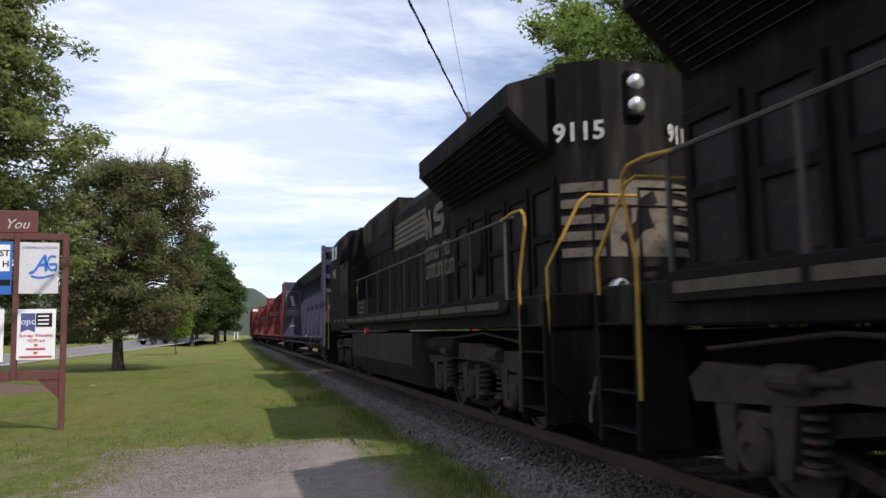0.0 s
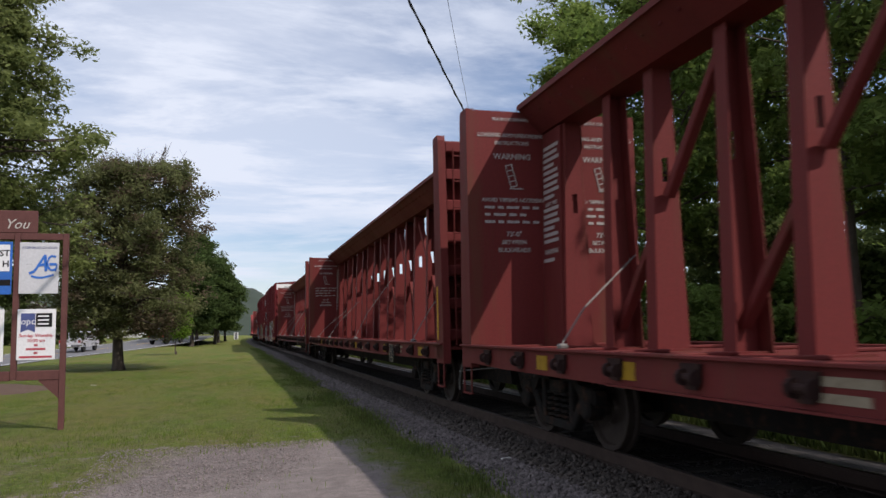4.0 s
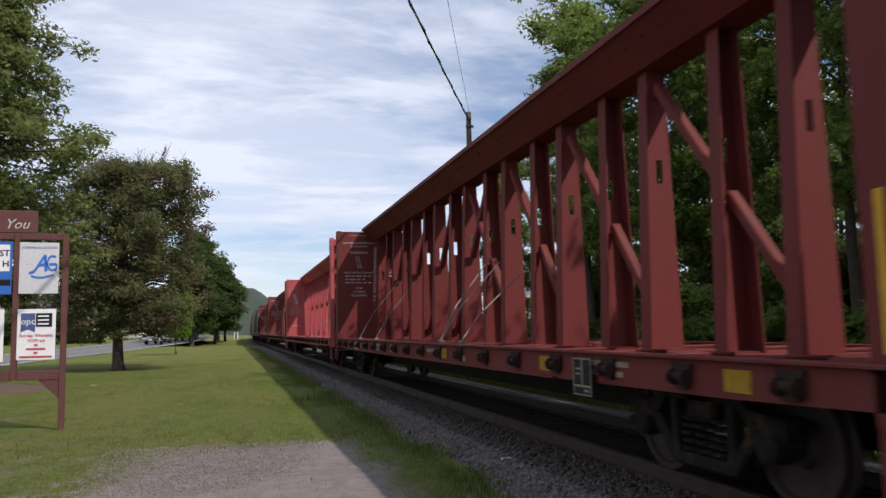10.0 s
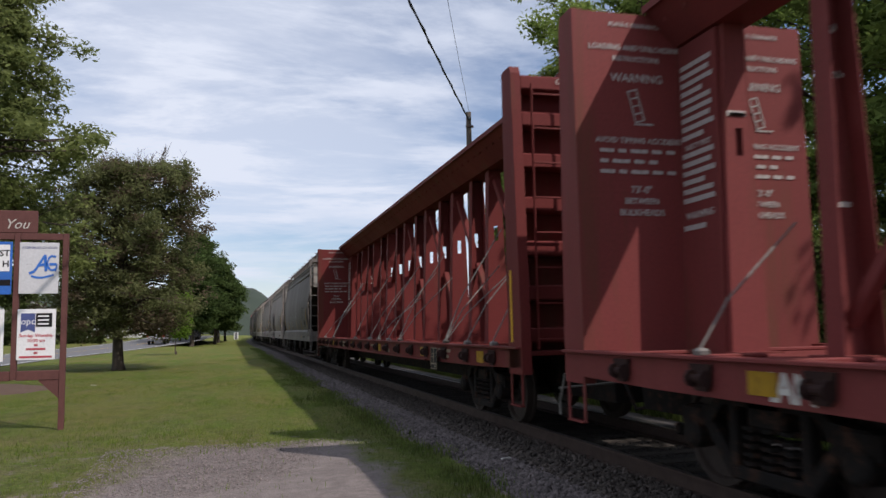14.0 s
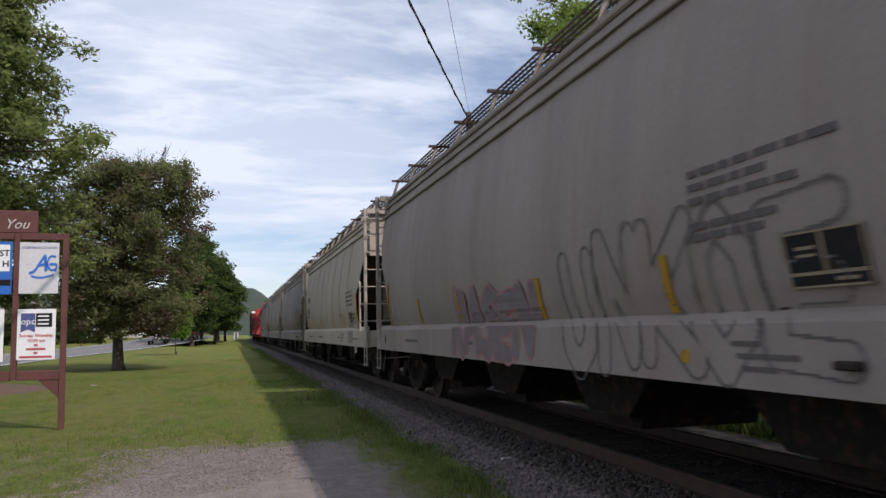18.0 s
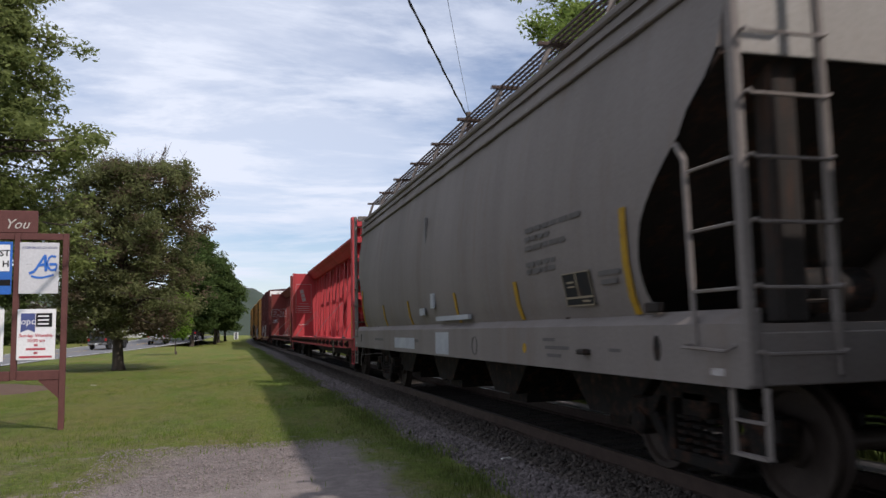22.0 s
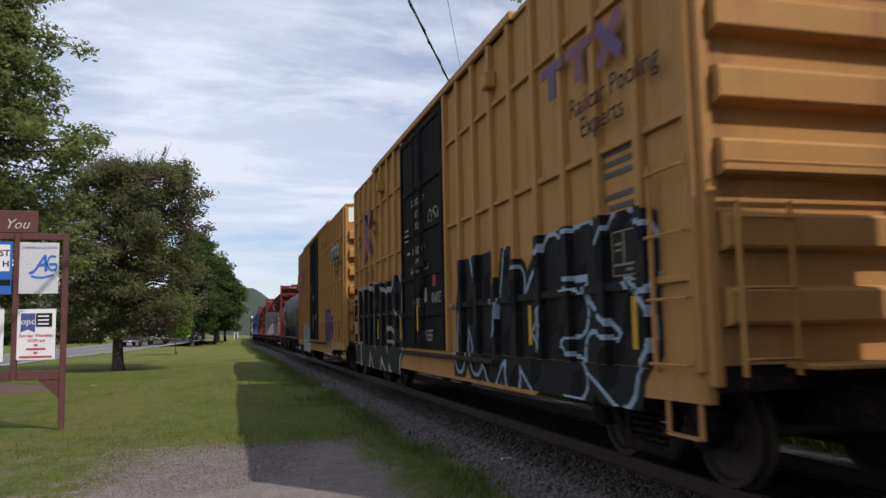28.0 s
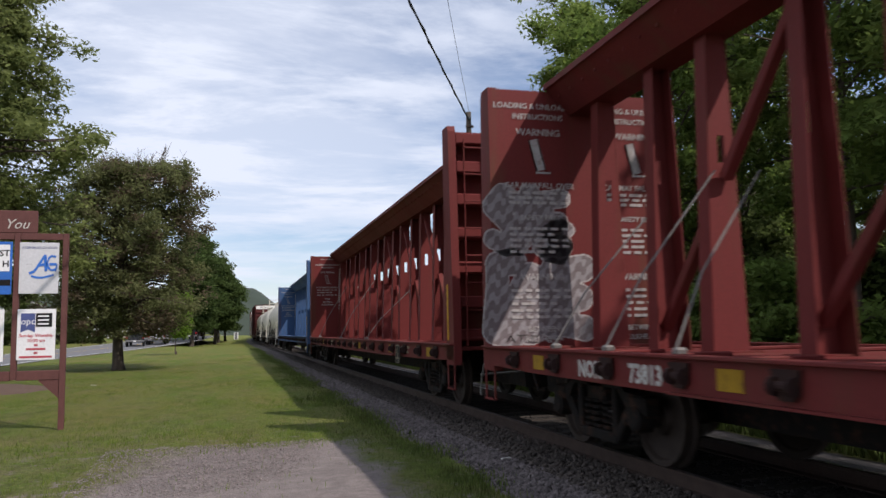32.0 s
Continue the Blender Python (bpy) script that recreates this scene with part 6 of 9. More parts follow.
add(centerbeam("brown-red empty centerbeam flatcar with a white scrawl on its bulkhead", "brown_red", "623 333", 5, signs=False, scrawl=True), 24.8, 10.4)
bb = add(boxcar("dark brown ribbed boxcar with white graffiti low on its side", "box_brown", 8.1, 0.72, (-1.5, 1.5), "box_brown", ()), 25.5, 19.9)
Y = []
for lab, t, y in (("mustard yellow boxcar with black doors and silver-red graffiti", 27.5, 3.30), ("mustard yellow boxcar with black doors and dark graffiti", 28.0, 12.95), ("mustard yellow boxcar with black doors and a blue-red cross emblem", 29.2, 10.45)):
    Y.append(add(boxcar(lab, "box_yellow", 8.05, 0.73, (-1.2, 1.92), "door_black", BELTS_Y, black_door=True, reach=1.07), t, y))
add(tank_car("black tank car with tubular railings", "tank_black", "tank_black", True, "37218"), 30.7, 1.4)
add(centerbeam("brown-red empty centerbeam flatcar with silver bubble-letter graffiti", "maroon", "NOK 73813", 14, tag=True), 32.0, -1.18)
add(centerbeam("weathered maroon empty centerbeam flatcar behind another", "maroon", "", 3), 32.0, 23.51)
add(centerbeam("blue empty centerbeam flatcar", "sky_blue", "", 0), 32.0, 48.05)
yy = 48.05 + 12.27
for i in range(3):
    add(tank_car("cream-white tank car with dark streaks", "tank_white", "tank_white", False), 32.0, yy + 8.6)
    yy += 17.2
for kind in ("box", "hop", "box", "cb", "cb", "hop", "hop", "box", "box"):
    if kind == "box":
        add(boxcar("dull brown boxcar far down the train", "box_brown", 8.1, 0.72, (-1.5, 1.5), "box_brown", (), near=False), 32.0, yy + 8.82)
        yy += 17.64
    elif kind == "hop":
        add(hopper("pale grey covered hopper far down the train", "hopper_white", "", False), 32.0, yy + 8.95)
        yy += 17.9
    else:
        add(centerbeam("dull red centerbeam flatcar far down the train", "maroon", near=False), 32.0, yy + 12.27)
        yy += 24.54

# paint on the boxcars and hoppers
graffiti(r1, 11, box_side(r1), -1.9, 0.75, 4.6, 1.35, 3, ("graffiti_tan", "graffiti_silver", "white_paint", "graffiti_silver"), "pale tan block graffiti", fat=0.2)
graffiti(r1, 12, box_side(r1), 7.35, 0.72, 5.3, 1.2, 6, ("graffiti_smudge", "dark_paint", "dark_paint", "graffiti_haze"), "grey-blue block graffiti with black outlines", fat=0.15, rim=0.05, drop=0.06, mottle=0.1, freq=1.8, word="SNEAKS")
graffiti(r1, 41, box_side(r1), 6.5, 2.5, 2.6, 0.62, 5, ("dark_paint", None, "graffiti_silver"), "small black and silver graffiti", fat=0.13, rim=0.04)
graffiti(r1, 42, box_side(r1), 1.0, 2.75, 1.7, 0.55, 4, ("graffiti_silver", None, None), "silver throw-up on the door", fat=0.09, rim=0, word="NOOS", slant=0.3)
graffiti(r1, 60, box_side(r1), 0.8, 1.15, 0.8, 0.5, 2, ("graffiti_pink", None, None), "faded pink tag on the door", fat=0.08, rim=0)
for car in (r1, r2):
    bars(car, [(-0.55, 1.43, 2.44, 0.03), (-0.6, -0.2, 2.62, 0.025), (-0.6, -0.2, 2.57, 0.025), (1.2, 1.4, 1.85, 0.022), (1.2, 1.4, 1.79, 0.022), (1.2, 1.4, 1.73, 0.022), (1.2, 1.4, 1.67, 0.022), (1.5, 1.7, 3.0, 0.022), (1.5, 1.7, 2.94, 0.022), (-0.2, -0.05, 1.75, 0.04), (-0.1, 0.0, 1.35, 0.04), (0.13, 0.27, 1.85, 0.22)], -1.645, "graffiti_haze")
    part("door_disc", Geo().lathe([(-1.646, 0.0), (-1.645, 0.09), (-1.64, 0.09)], "x", 14, (0, 0.22, 2.1)), "graffiti_haze", car, "white painted disc")
    part("reflector", Geo().box(-1.646, -1.64, 0.4, 0.8, 1.47, 1.58), "yellow_paint", car, "yellow reflective plate")
graffiti(r1, 43, box_side(r1), -6.9, 1.2, 0.7, 0.8, 2, ("white_paint", None, None), "white spray tag", fat=0.04, rim=0, cell=0.03)
graffiti(r1, 44, box_side(r1), -8.0, 1.3, 0.8, 0.7, 2, ("white_paint", None, None), "white spray tag", fat=0.05, rim=0, cell=0.03)
graffiti(r2, 29, box_side(r2), -1.9, 0.84, 2.5, 1.25, 5, ("graffiti_tan", "white_paint", "graffiti_pink", "graffiti_green"), "camouflage green and tan block graffiti with a white outline", fat=0.16, drop=0, rim=0.025, halo=0.035, taper=0.5, mottle=0.2, freq=1.6, slant=0.06, word="AMAMA")
graffiti(r2, 31, lambda y, z: box_side(r2)(y, z) - 0.003, -2.15, 1.12, 2.0, 0.62, 4, ("faded_plum", None, "graffiti_pink"), "rosy inner letters", fat=0.10, drop=0, rim=0.018, taper=0.3)
part("graffiti_band", Geo().box(-1.5495, -1.547, 2.3, 8.2, 0.79, 0.995), "graffiti_blue", r2, "blue band sprayed under the letters")
graffiti(r2, 14, lambda y, z: box_side(r2)(y, z) - 0.002, 8.4, 0.74, 5.9, 1.25, 8, ("dark_paint", "graffiti_blue", "graffiti_white", "graffiti_ice"), "black and pale blue block graffiti", fat=0.1, drop=0.16, rim=0.045, taper=0.6, mottle=0.6)
graffiti(r2, 45, box_side(r2), -6.0, 0.84, 2.75, 1.15, 4, ("graffiti_tan", "dark_paint", "stencil_white", "graffiti_haze"), "pale tan block graffiti with white edges", fat=0.13, rim=0.03, drop=0.05, freq=1.5, mottle=0.6, word="NERA")
bars(r2, [(-8.5 + 0.12 * (k % 2), -8.02, 3.0 - k * 0.1, 0.035) for k in range(6)] + [(-8.5, -7.9 + 0.2 * (k % 3), 2.42 - k * 0.09, 0.03) for k in range(4)] + [(-7.65, -7.25, 2.45 - k * 0.09, 0.03) for k in range(3)], -1.508, "stencil_white")
sticker_plate(r2, -1.51, -8.34, 1.78, 0.42, 0.3)
part("reflector", Geo().box(-1.517, -1.511, -9.3, -9.06, 1.08, 1.34), "yellow_paint", r2, "yellow reflective plate")
graffiti(bb, 15, box_side(bb), 4.5, 0.95, 7.5, 1.0, 8, ("graffiti_silver", None, "white_paint", "box_brown"), "silver block graffiti", fat=0.12)
graffiti(Y[0], 23, box_side(Y[0]), 7.2, 0.6, 5.2, 1.5, 9, ("graffiti_white", "graffiti_tan", "graffiti_red", "graffiti_ice"), "pale blue and red pointed graffiti letters", fat=0.07, drop=0, rim=0.10, halo=0.05, taper=0.6, mottle=0.55, slant=0.02, word="NKANMSRAN")
graffiti(Y[0], 61, box_side(Y[0]), 2.75, 1.75, 0.62, 0.72, 2, ("dark_paint", None, None), "sooty black spray scribble", fat=0.085, rim=0)
part("painted_patch", Geo().box(-1.556, -1.5505, 2.86, 3.55, 1.1, 1.45), "underframe", Y[0], "dark brown painted-over patch")
for seed, yy_, zz_, ww_ in ((62, 4.0, 2.72, 0.45), (63, 3.4, 2.95, 0.3)):
    graffiti(Y[0], seed, box_side(Y[0]), yy_, zz_, ww_, 0.24, 3, ("faded_violet", None, None), "faint violet scrawl", fat=0.06, rim=0, cell=0.02)
graffiti(Y[1], 17, box_side(Y[1]), -1.75, 0.80, 5.5, 1.42, 5, ("dark_paint", "dark_paint", "graffiti_ice2", "door_black"), "black block graffiti with an ice-blue outline", fat=0.16, drop=0.10, rim=0.045, halo=0.10, word="NUKES", taper=0.2)
graffiti(Y[1], 18, box_side(Y[1]), 7.75, 0.62, 5.6, 1.7, 4, ("dark_paint", "dark_paint", "stencil_white", "graffiti_smoke"), "black block letters outlined in white", fat=0.17, rim=0.085, halo=0.09, drop=0, taper=0.35, mottle=0.9, word="NRRS", slant=0.05)
for seed, yy_, zz_, ww_, hh_, nn_ in ((47, 1.3, 3.3, 0.6, 0.28, 3), (48, 1.05, 2.75, 0.5, 0.2, 4), (49, -0.1, 2.4, 0.7, 0.3, 4), (50, 0.95, 1.75, 0.7, 0.22, 4)):
    graffiti(Y[0], seed, box_side(Y[0]), yy_, zz_, ww_, hh_, nn_, ("stencil_white", None, None), "white chalk scrawl on the black door", fat=0.07, rim=0, cell=0.018)
for txt, size, yy_, zz_ in (("JUST A", 0.2, 0.66, 3.42), ("COUPLE", 0.21, 0.62, 3.2), ("BOSSED UP", 0.2, 0.56, 2.76), ("FELLAS", 0.21, 0.56, 2.54), ("ONEKG", 0.25, 0.62, 1.82), ("RAKET", 0.28, -0.72, 1.86), ("100 EEF", 0.3, 0.05, 1.24)):
    chalk(Y[1], txt, size * 0.88, yy_, zz_, bold=0.004, mat="graffiti_haze")
graffiti(Y[1], 71, lambda y, z: -1.572, 1.2, 2.38, 1.35, 0.12, 7, ("stencil_white", None, None), "white chalk cloud line", fat=0.12, rim=0, cell=0.018, word="UUUUUUU")
graffiti(Y[1], 72, lambda y, z: -1.572, 1.1, 3.6, 1.0, 0.12, 5, ("stencil_white", None, None), "white chalk cloud line", fat=0.12, rim=0, cell=0.018, word="OOOOO")
graffiti(Y[1], 73, lambda y, z: -1.572, -0.15, 3.1, 0.95, 0.3, 3, ("stencil_white", None, None), "white chalk cloud line", fat=0.05, rim=0, cell=0.018, word="OSU")
for car in Y:
    part("door_disc", Geo().lathe([(-1.612, 0.0), (-1.612, 0.1), (-1.606, 0.1)], "x", 16, (0, 0.42, 2.14)), "stencil_white", car, "white painted disc")
    part("door_decal", Geo().box(-1.574, -1.566, 0.0, 0.2, 1.82, 2.06), "stencil_white", car, "pale square decal")
part("door_decal", Geo().box(-1.574, -1.566, -0.62, -0.40, 2.06, 2.28), "graffiti_red", Y[1], "red square decal")
part("door_decal", Geo().box(-1.574, -1.566, 0.68, 0.92, 2.58, 2.82), "stencil_white", Y[2], "white square decal")
graffiti(Y[2], 19, box_side(Y[2]), 5.1, 0.62, 2.95, 0.95, 4, ("graffiti_silver", None, "graffiti_pink", "stencil_white"), "whitewashed graffiti patch with red lines", fat=0.34, rim=0.03, word="SNOS")
graffiti(Y[2], 52, box_side(Y[2]), 1.25, 1.6, 0.6, 0.42, 3, ("stencil_white", None, None), "white scrawl on the black door", fat=0.06, rim=0, cell=0.02)
graffiti(Y[2], 53, box_side(Y[2]), -3.55, 0.9, 1.35, 1.05, 2, ("faded_violet", None, "graffiti_smudge", "graffiti_smudge"), "faded purple graffiti patch", fat=0.2, rim=0.03, word="UO")
graffiti(H[0], 54, hop_side, 3.0, 1.45, 5.0, 0.7, 7, (None, None, "graffiti_silver"), "faint pale graffiti lines", fat=0.12, rim=0.025, drop=0)
graffiti(H[1], 20, hop_side, 3.4, 1.0, 2.6, 1.6, 3, ("dark_paint", None, "graffiti_pink"), "black and pink bubble graffiti", fat=0.15, rim=0.05)
graffiti(H[1], 55, hop_side, 5.95, 0.97, 1.1, 0.34, 5, ("dark_paint", None, None), "black tag on the sill", fat=0.05, rim=0, cell=0.022)
graffiti(H[1], 56, hop_side, -1.2, 1.0, 4.2, 0.95, 6, (None, None, "grey_paint"), "thin grey bubble letters", fat=0.12, rim=0.03, drop=0)
graffiti(H[2], 21, hop_side, 1.9, 1.0, 3.25, 0.9, 5, ("graffiti_smudge", None, "graffiti_pink"), "faint pink-edged bubble letters", fat=0.12, rim=0.03, drop=0, word="RASEN")
graffiti(H[2], 57, hop_side, -2.2, 1.0, 3.8, 1.12, 5, (None, None, "stencil_dark"), "thin grey bubble letters", fat=0.10, rim=0.018, drop=0, word="UNKOE", slant=-0.04, cell=0.014)
graffiti(H[4], 22, hop_side, 3.8, 1.45, 2.4, 0.5, 5, (None, None, "graffiti_tan"), "faint pale letters", fat=0.08, rim=0.02, drop=0)
graffiti(H[4], 58, hop_side, -2.6, 1.46, 2.6, 0.40, 6, (None, None, "stencil_dark"), "faint scrawled letters", fat=0.09, rim=0.012, drop=0, word="OONKUO", cell=0.014)
graffiti(H[4], 64, hop_side, -6.25, 1.46, 0.42, 0.16, 3, ("graffiti_silver", None, None), "faint pale scrawl", fat=0.06, rim=0, cell=0.014)
for y, z, w, h, mt, lab in ((-6.65, 1.18, 0.06, 0.10, "stencil_white", "white decal on the sill"), (-6.79, 1.12, 0.07, 0.06, "graffiti_red", "red square decal on the sill"), (-1.0, 1.15, 0.09, 0.04, "stencil_grey", "pale decal"), (-2.6, 1.15, 0.06, 0.04, "stencil_white", "pale decal")):
    part("decal", Geo().box(-1.607, -1.603, y - w, y + w, z - h, z + h, 0.001), mt, H[4], lab)
graffiti(H[5], 65, hop_side, -3.2, 1.03, 3.2, 0.16, 15, ("stencil_grey", None, None), "whitish paint scrawl along the sill", fat=0.12, rim=0, slant=0.6, cell=0.016)
graffiti(H[5], 23, hop_side, 2.0, 1.45, 3.2, 0.5, 5, (None, None, "stencil_grey"), "faint pale scrawl", fat=0.10, rim=0.012, drop=0, cell=0.018)
part("patch", Geo().box(-1.643, -1.639, -5.75, -4.95, 2.49, 2.55), "graffiti_silver", H[5], "pale painted-out strip")
for y0, y1, z0, z1 in ((-1.11, -0.33, 0.96, 1.30), (1.18, 2.95, 1.0, 1.2)):
    part("patch", Geo().box(-1.607, -1.603, y0, y1, z0, z1), "graffiti_silver", H[6], "pale repainted patch")
part("patch", Geo().box(-1.60, -1.545, -2.14, -0.37, 1.48, 1.55), "graffiti_silver", H[6], "pale painted-out strip")
for y0, z0, w, h in ((-0.23, 1.81, 0.09, 0.12), (0.48, 1.65, 0.14, 0.06), (0.35, 3.0, 0.04, 0.27)):
    part("decal", Geo().box(-1.636 + 0.05 * (z0 > 2.5), -1.60 + 0.06 * (z0 > 2.5), y0 - w, y0 + w, z0 - h, z0 + h), "graffiti_silver" if z0 < 2.5 else "stencil_grey", H[6], "pale decal")
part("ring", Geo().tube([(-1.604, -2.42 + 0.11 * math.cos(k * math.pi / 9), 1.12 + 0.12 * math.sin(k * math.pi / 9)) for k in range(19)], 0.008, 5), "stencil_dark", H[6], "stencilled dark ring")
for car, num in ((r1, "220 246"), (r2, "220 046")):
    for txt, yc in zip(num.split(), (8.37, 7.56)):
        part("lettering", letters(txt, 0.27, bold=0.008), "white_paint", car, at=on_side(-1.585, yc, 2.2))
    part("mark_block", Geo().box(-1.59, -1.585, 8.2, 8.63, 2.56, 2.74), "white_paint", car, "white company mark as a plain block")
    for y0, y1, z0, z1, mt in ((8.09, 8.6, 1.56, 1.89, "dark_paint"), (7.38, 7.86, 1.58, 1.88, "dark_paint"), (8.08, 8.55, 1.29, 1.54, "logo_orange"), (8.25, 8.37, 1.12, 1.24, "white_paint"), (7.5, 7.86, 1.1, 1.22, "yellow_paint")):
        pl = part("stencil_plate", Geo().box(-1.512, -1.504, y0, y1, z0, z1), mt, car, "painted stencil plate")
        if mt == "dark_paint":
            for zz in (z1 - 0.09, z1 - 0.22):
                for yy in (y0 + 0.1, y1 - 0.2):
                    part("stencil_bar", Geo().box(-1.516, -1.5125, yy, yy + 0.12, zz - 0.035, zz + 0.035), "white_paint", pl)
    for s in (-1, 1):
        part("reflector", Geo().box(-1.60, -1.595, s * 9.47 - 0.03, s * 9.47 + 0.03, 1.37, 2.33), "yellow_paint", car, "yellow reflective strip")
    part("emblem", Geo().prism([(7.45, 3.9), (7.65, 3.8), (7.85, 3.9), (7.92, 4.2), (7.85, 4.5), (7.65, 4.6), (7.45, 4.5), (7.38, 4.2)], "x", -1.59, -1.585), "grey_paint", car, "round grey emblem")
    bars(car, [(5.9, 6.8, 4.35, 0.09), (6.0, 6.8, 4.15, 0.09), (6.1, 6.8, 3.95, 0.09)], -1.5875, "stencil_white")
for car, num in zip(Y, (("5", "02", "30", "8"), ("5", "08", "13", "0"), ("5", "02", "22", "8"))):
    for txt, yc in zip(num, (6.83, 6.17, 5.52, 4.87)):
        part("lettering", letters(txt, 0.34, bold=0.004), "dark_paint", car, at=on_side(-1.508, yc, 2.2))
    for txt, yc in (("FB", 6.25), ("OX", 5.57)):
        part("lettering", letters(txt, 0.34, bold=0.004), "dark_paint", car, at=on_side(-1.508, yc, 2.66))
    for txt, dy, dz in (("next", 6.98, 3.72), ("load", 6.98, 3.52), ("any", 4.86, 3.86), ("road", 4.86, 3.64)):
        part("lettering", letters(txt, 0.2, bold=0.004), "dark_paint", car, at=on_side(-1.588, dy, dz))
    for sy in (-1, 1):
        for sz in (-1, 1):
            for off, mt in ((0.06, "logo_blue" if sy * sz < 0 else "logo_red"), (-0.06, "logo_red" if sy * sz < 0 else "logo_blue")):
                p0, p1 = (-1.588, 5.88 + sy * 0.1 + off, 3.68 + sz * 0.12), (-1.588, 5.88 + sy * 0.50 + off, 3.68 + sz * 0.58)
                part("emblem", Geo().bar(p0, p1, 0.1, 0.003, (1, 0, 0)), mt, car, "faded blue and red crossed emblem")
    part("emblem", Geo().box(-1.592, -1.587, 5.76, 6.0, 3.54, 3.84, 0.002), "logo_blue", car, "faded blue and red crossed emblem")
    part("lettering", letters("Railcar Pooling", 0.28), "dark_paint", car, at=on_side(-1.586, -6.85, 3.46))
    part("lettering", letters("Experts", 0.28), "dark_paint", car, at=on_side(-1.586, -6.67, 3.22))
    boxed = car is Y[2]
    if boxed:
        part("emblem_panel", Geo().box(-1.586, -1.552, -7.22, -5.25, 3.66, 4.12, 0.004), "dark_paint", car, "black panel behind a plain block emblem")
    for k, yc in enumerate((-5.62, -6.26)):
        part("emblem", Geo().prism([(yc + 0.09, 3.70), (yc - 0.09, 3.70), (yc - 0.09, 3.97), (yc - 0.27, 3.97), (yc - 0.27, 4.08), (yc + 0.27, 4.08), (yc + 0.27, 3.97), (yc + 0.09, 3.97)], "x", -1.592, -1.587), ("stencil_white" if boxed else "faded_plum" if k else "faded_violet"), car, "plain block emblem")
    for d in (-1, 1):
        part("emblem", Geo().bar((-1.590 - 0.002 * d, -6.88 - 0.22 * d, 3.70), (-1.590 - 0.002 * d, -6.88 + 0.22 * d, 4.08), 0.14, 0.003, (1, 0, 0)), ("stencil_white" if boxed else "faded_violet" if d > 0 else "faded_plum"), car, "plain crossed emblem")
    sticker_plate(car, -1.51, *((-6.42, 1.29) if boxed else (-6.87, 1.98)), 0.42, 0.4)
    bars(car, [(-7.3, -6.4, 2.9, 0.05), (-7.3, -6.4, 2.8, 0.05), (-7.2, -6.5, 2.7, 0.05), (-7.2, -6.5, 2.5, 0.05), (-7.2, -6.6, 2.4, 0.05)], -1.505, "stencil_dark")
    bars(car, [(1.2, 1.5, 3.2, 0.03), (1.2, 1.5, 3.1, 0.03), (1.25, 1.5, 3.0, 0.03), (1.1, 1.3, 2.75, 0.05), (0.1, 0.5, 2.16, 0.03)], -1.606, "stencil_white")


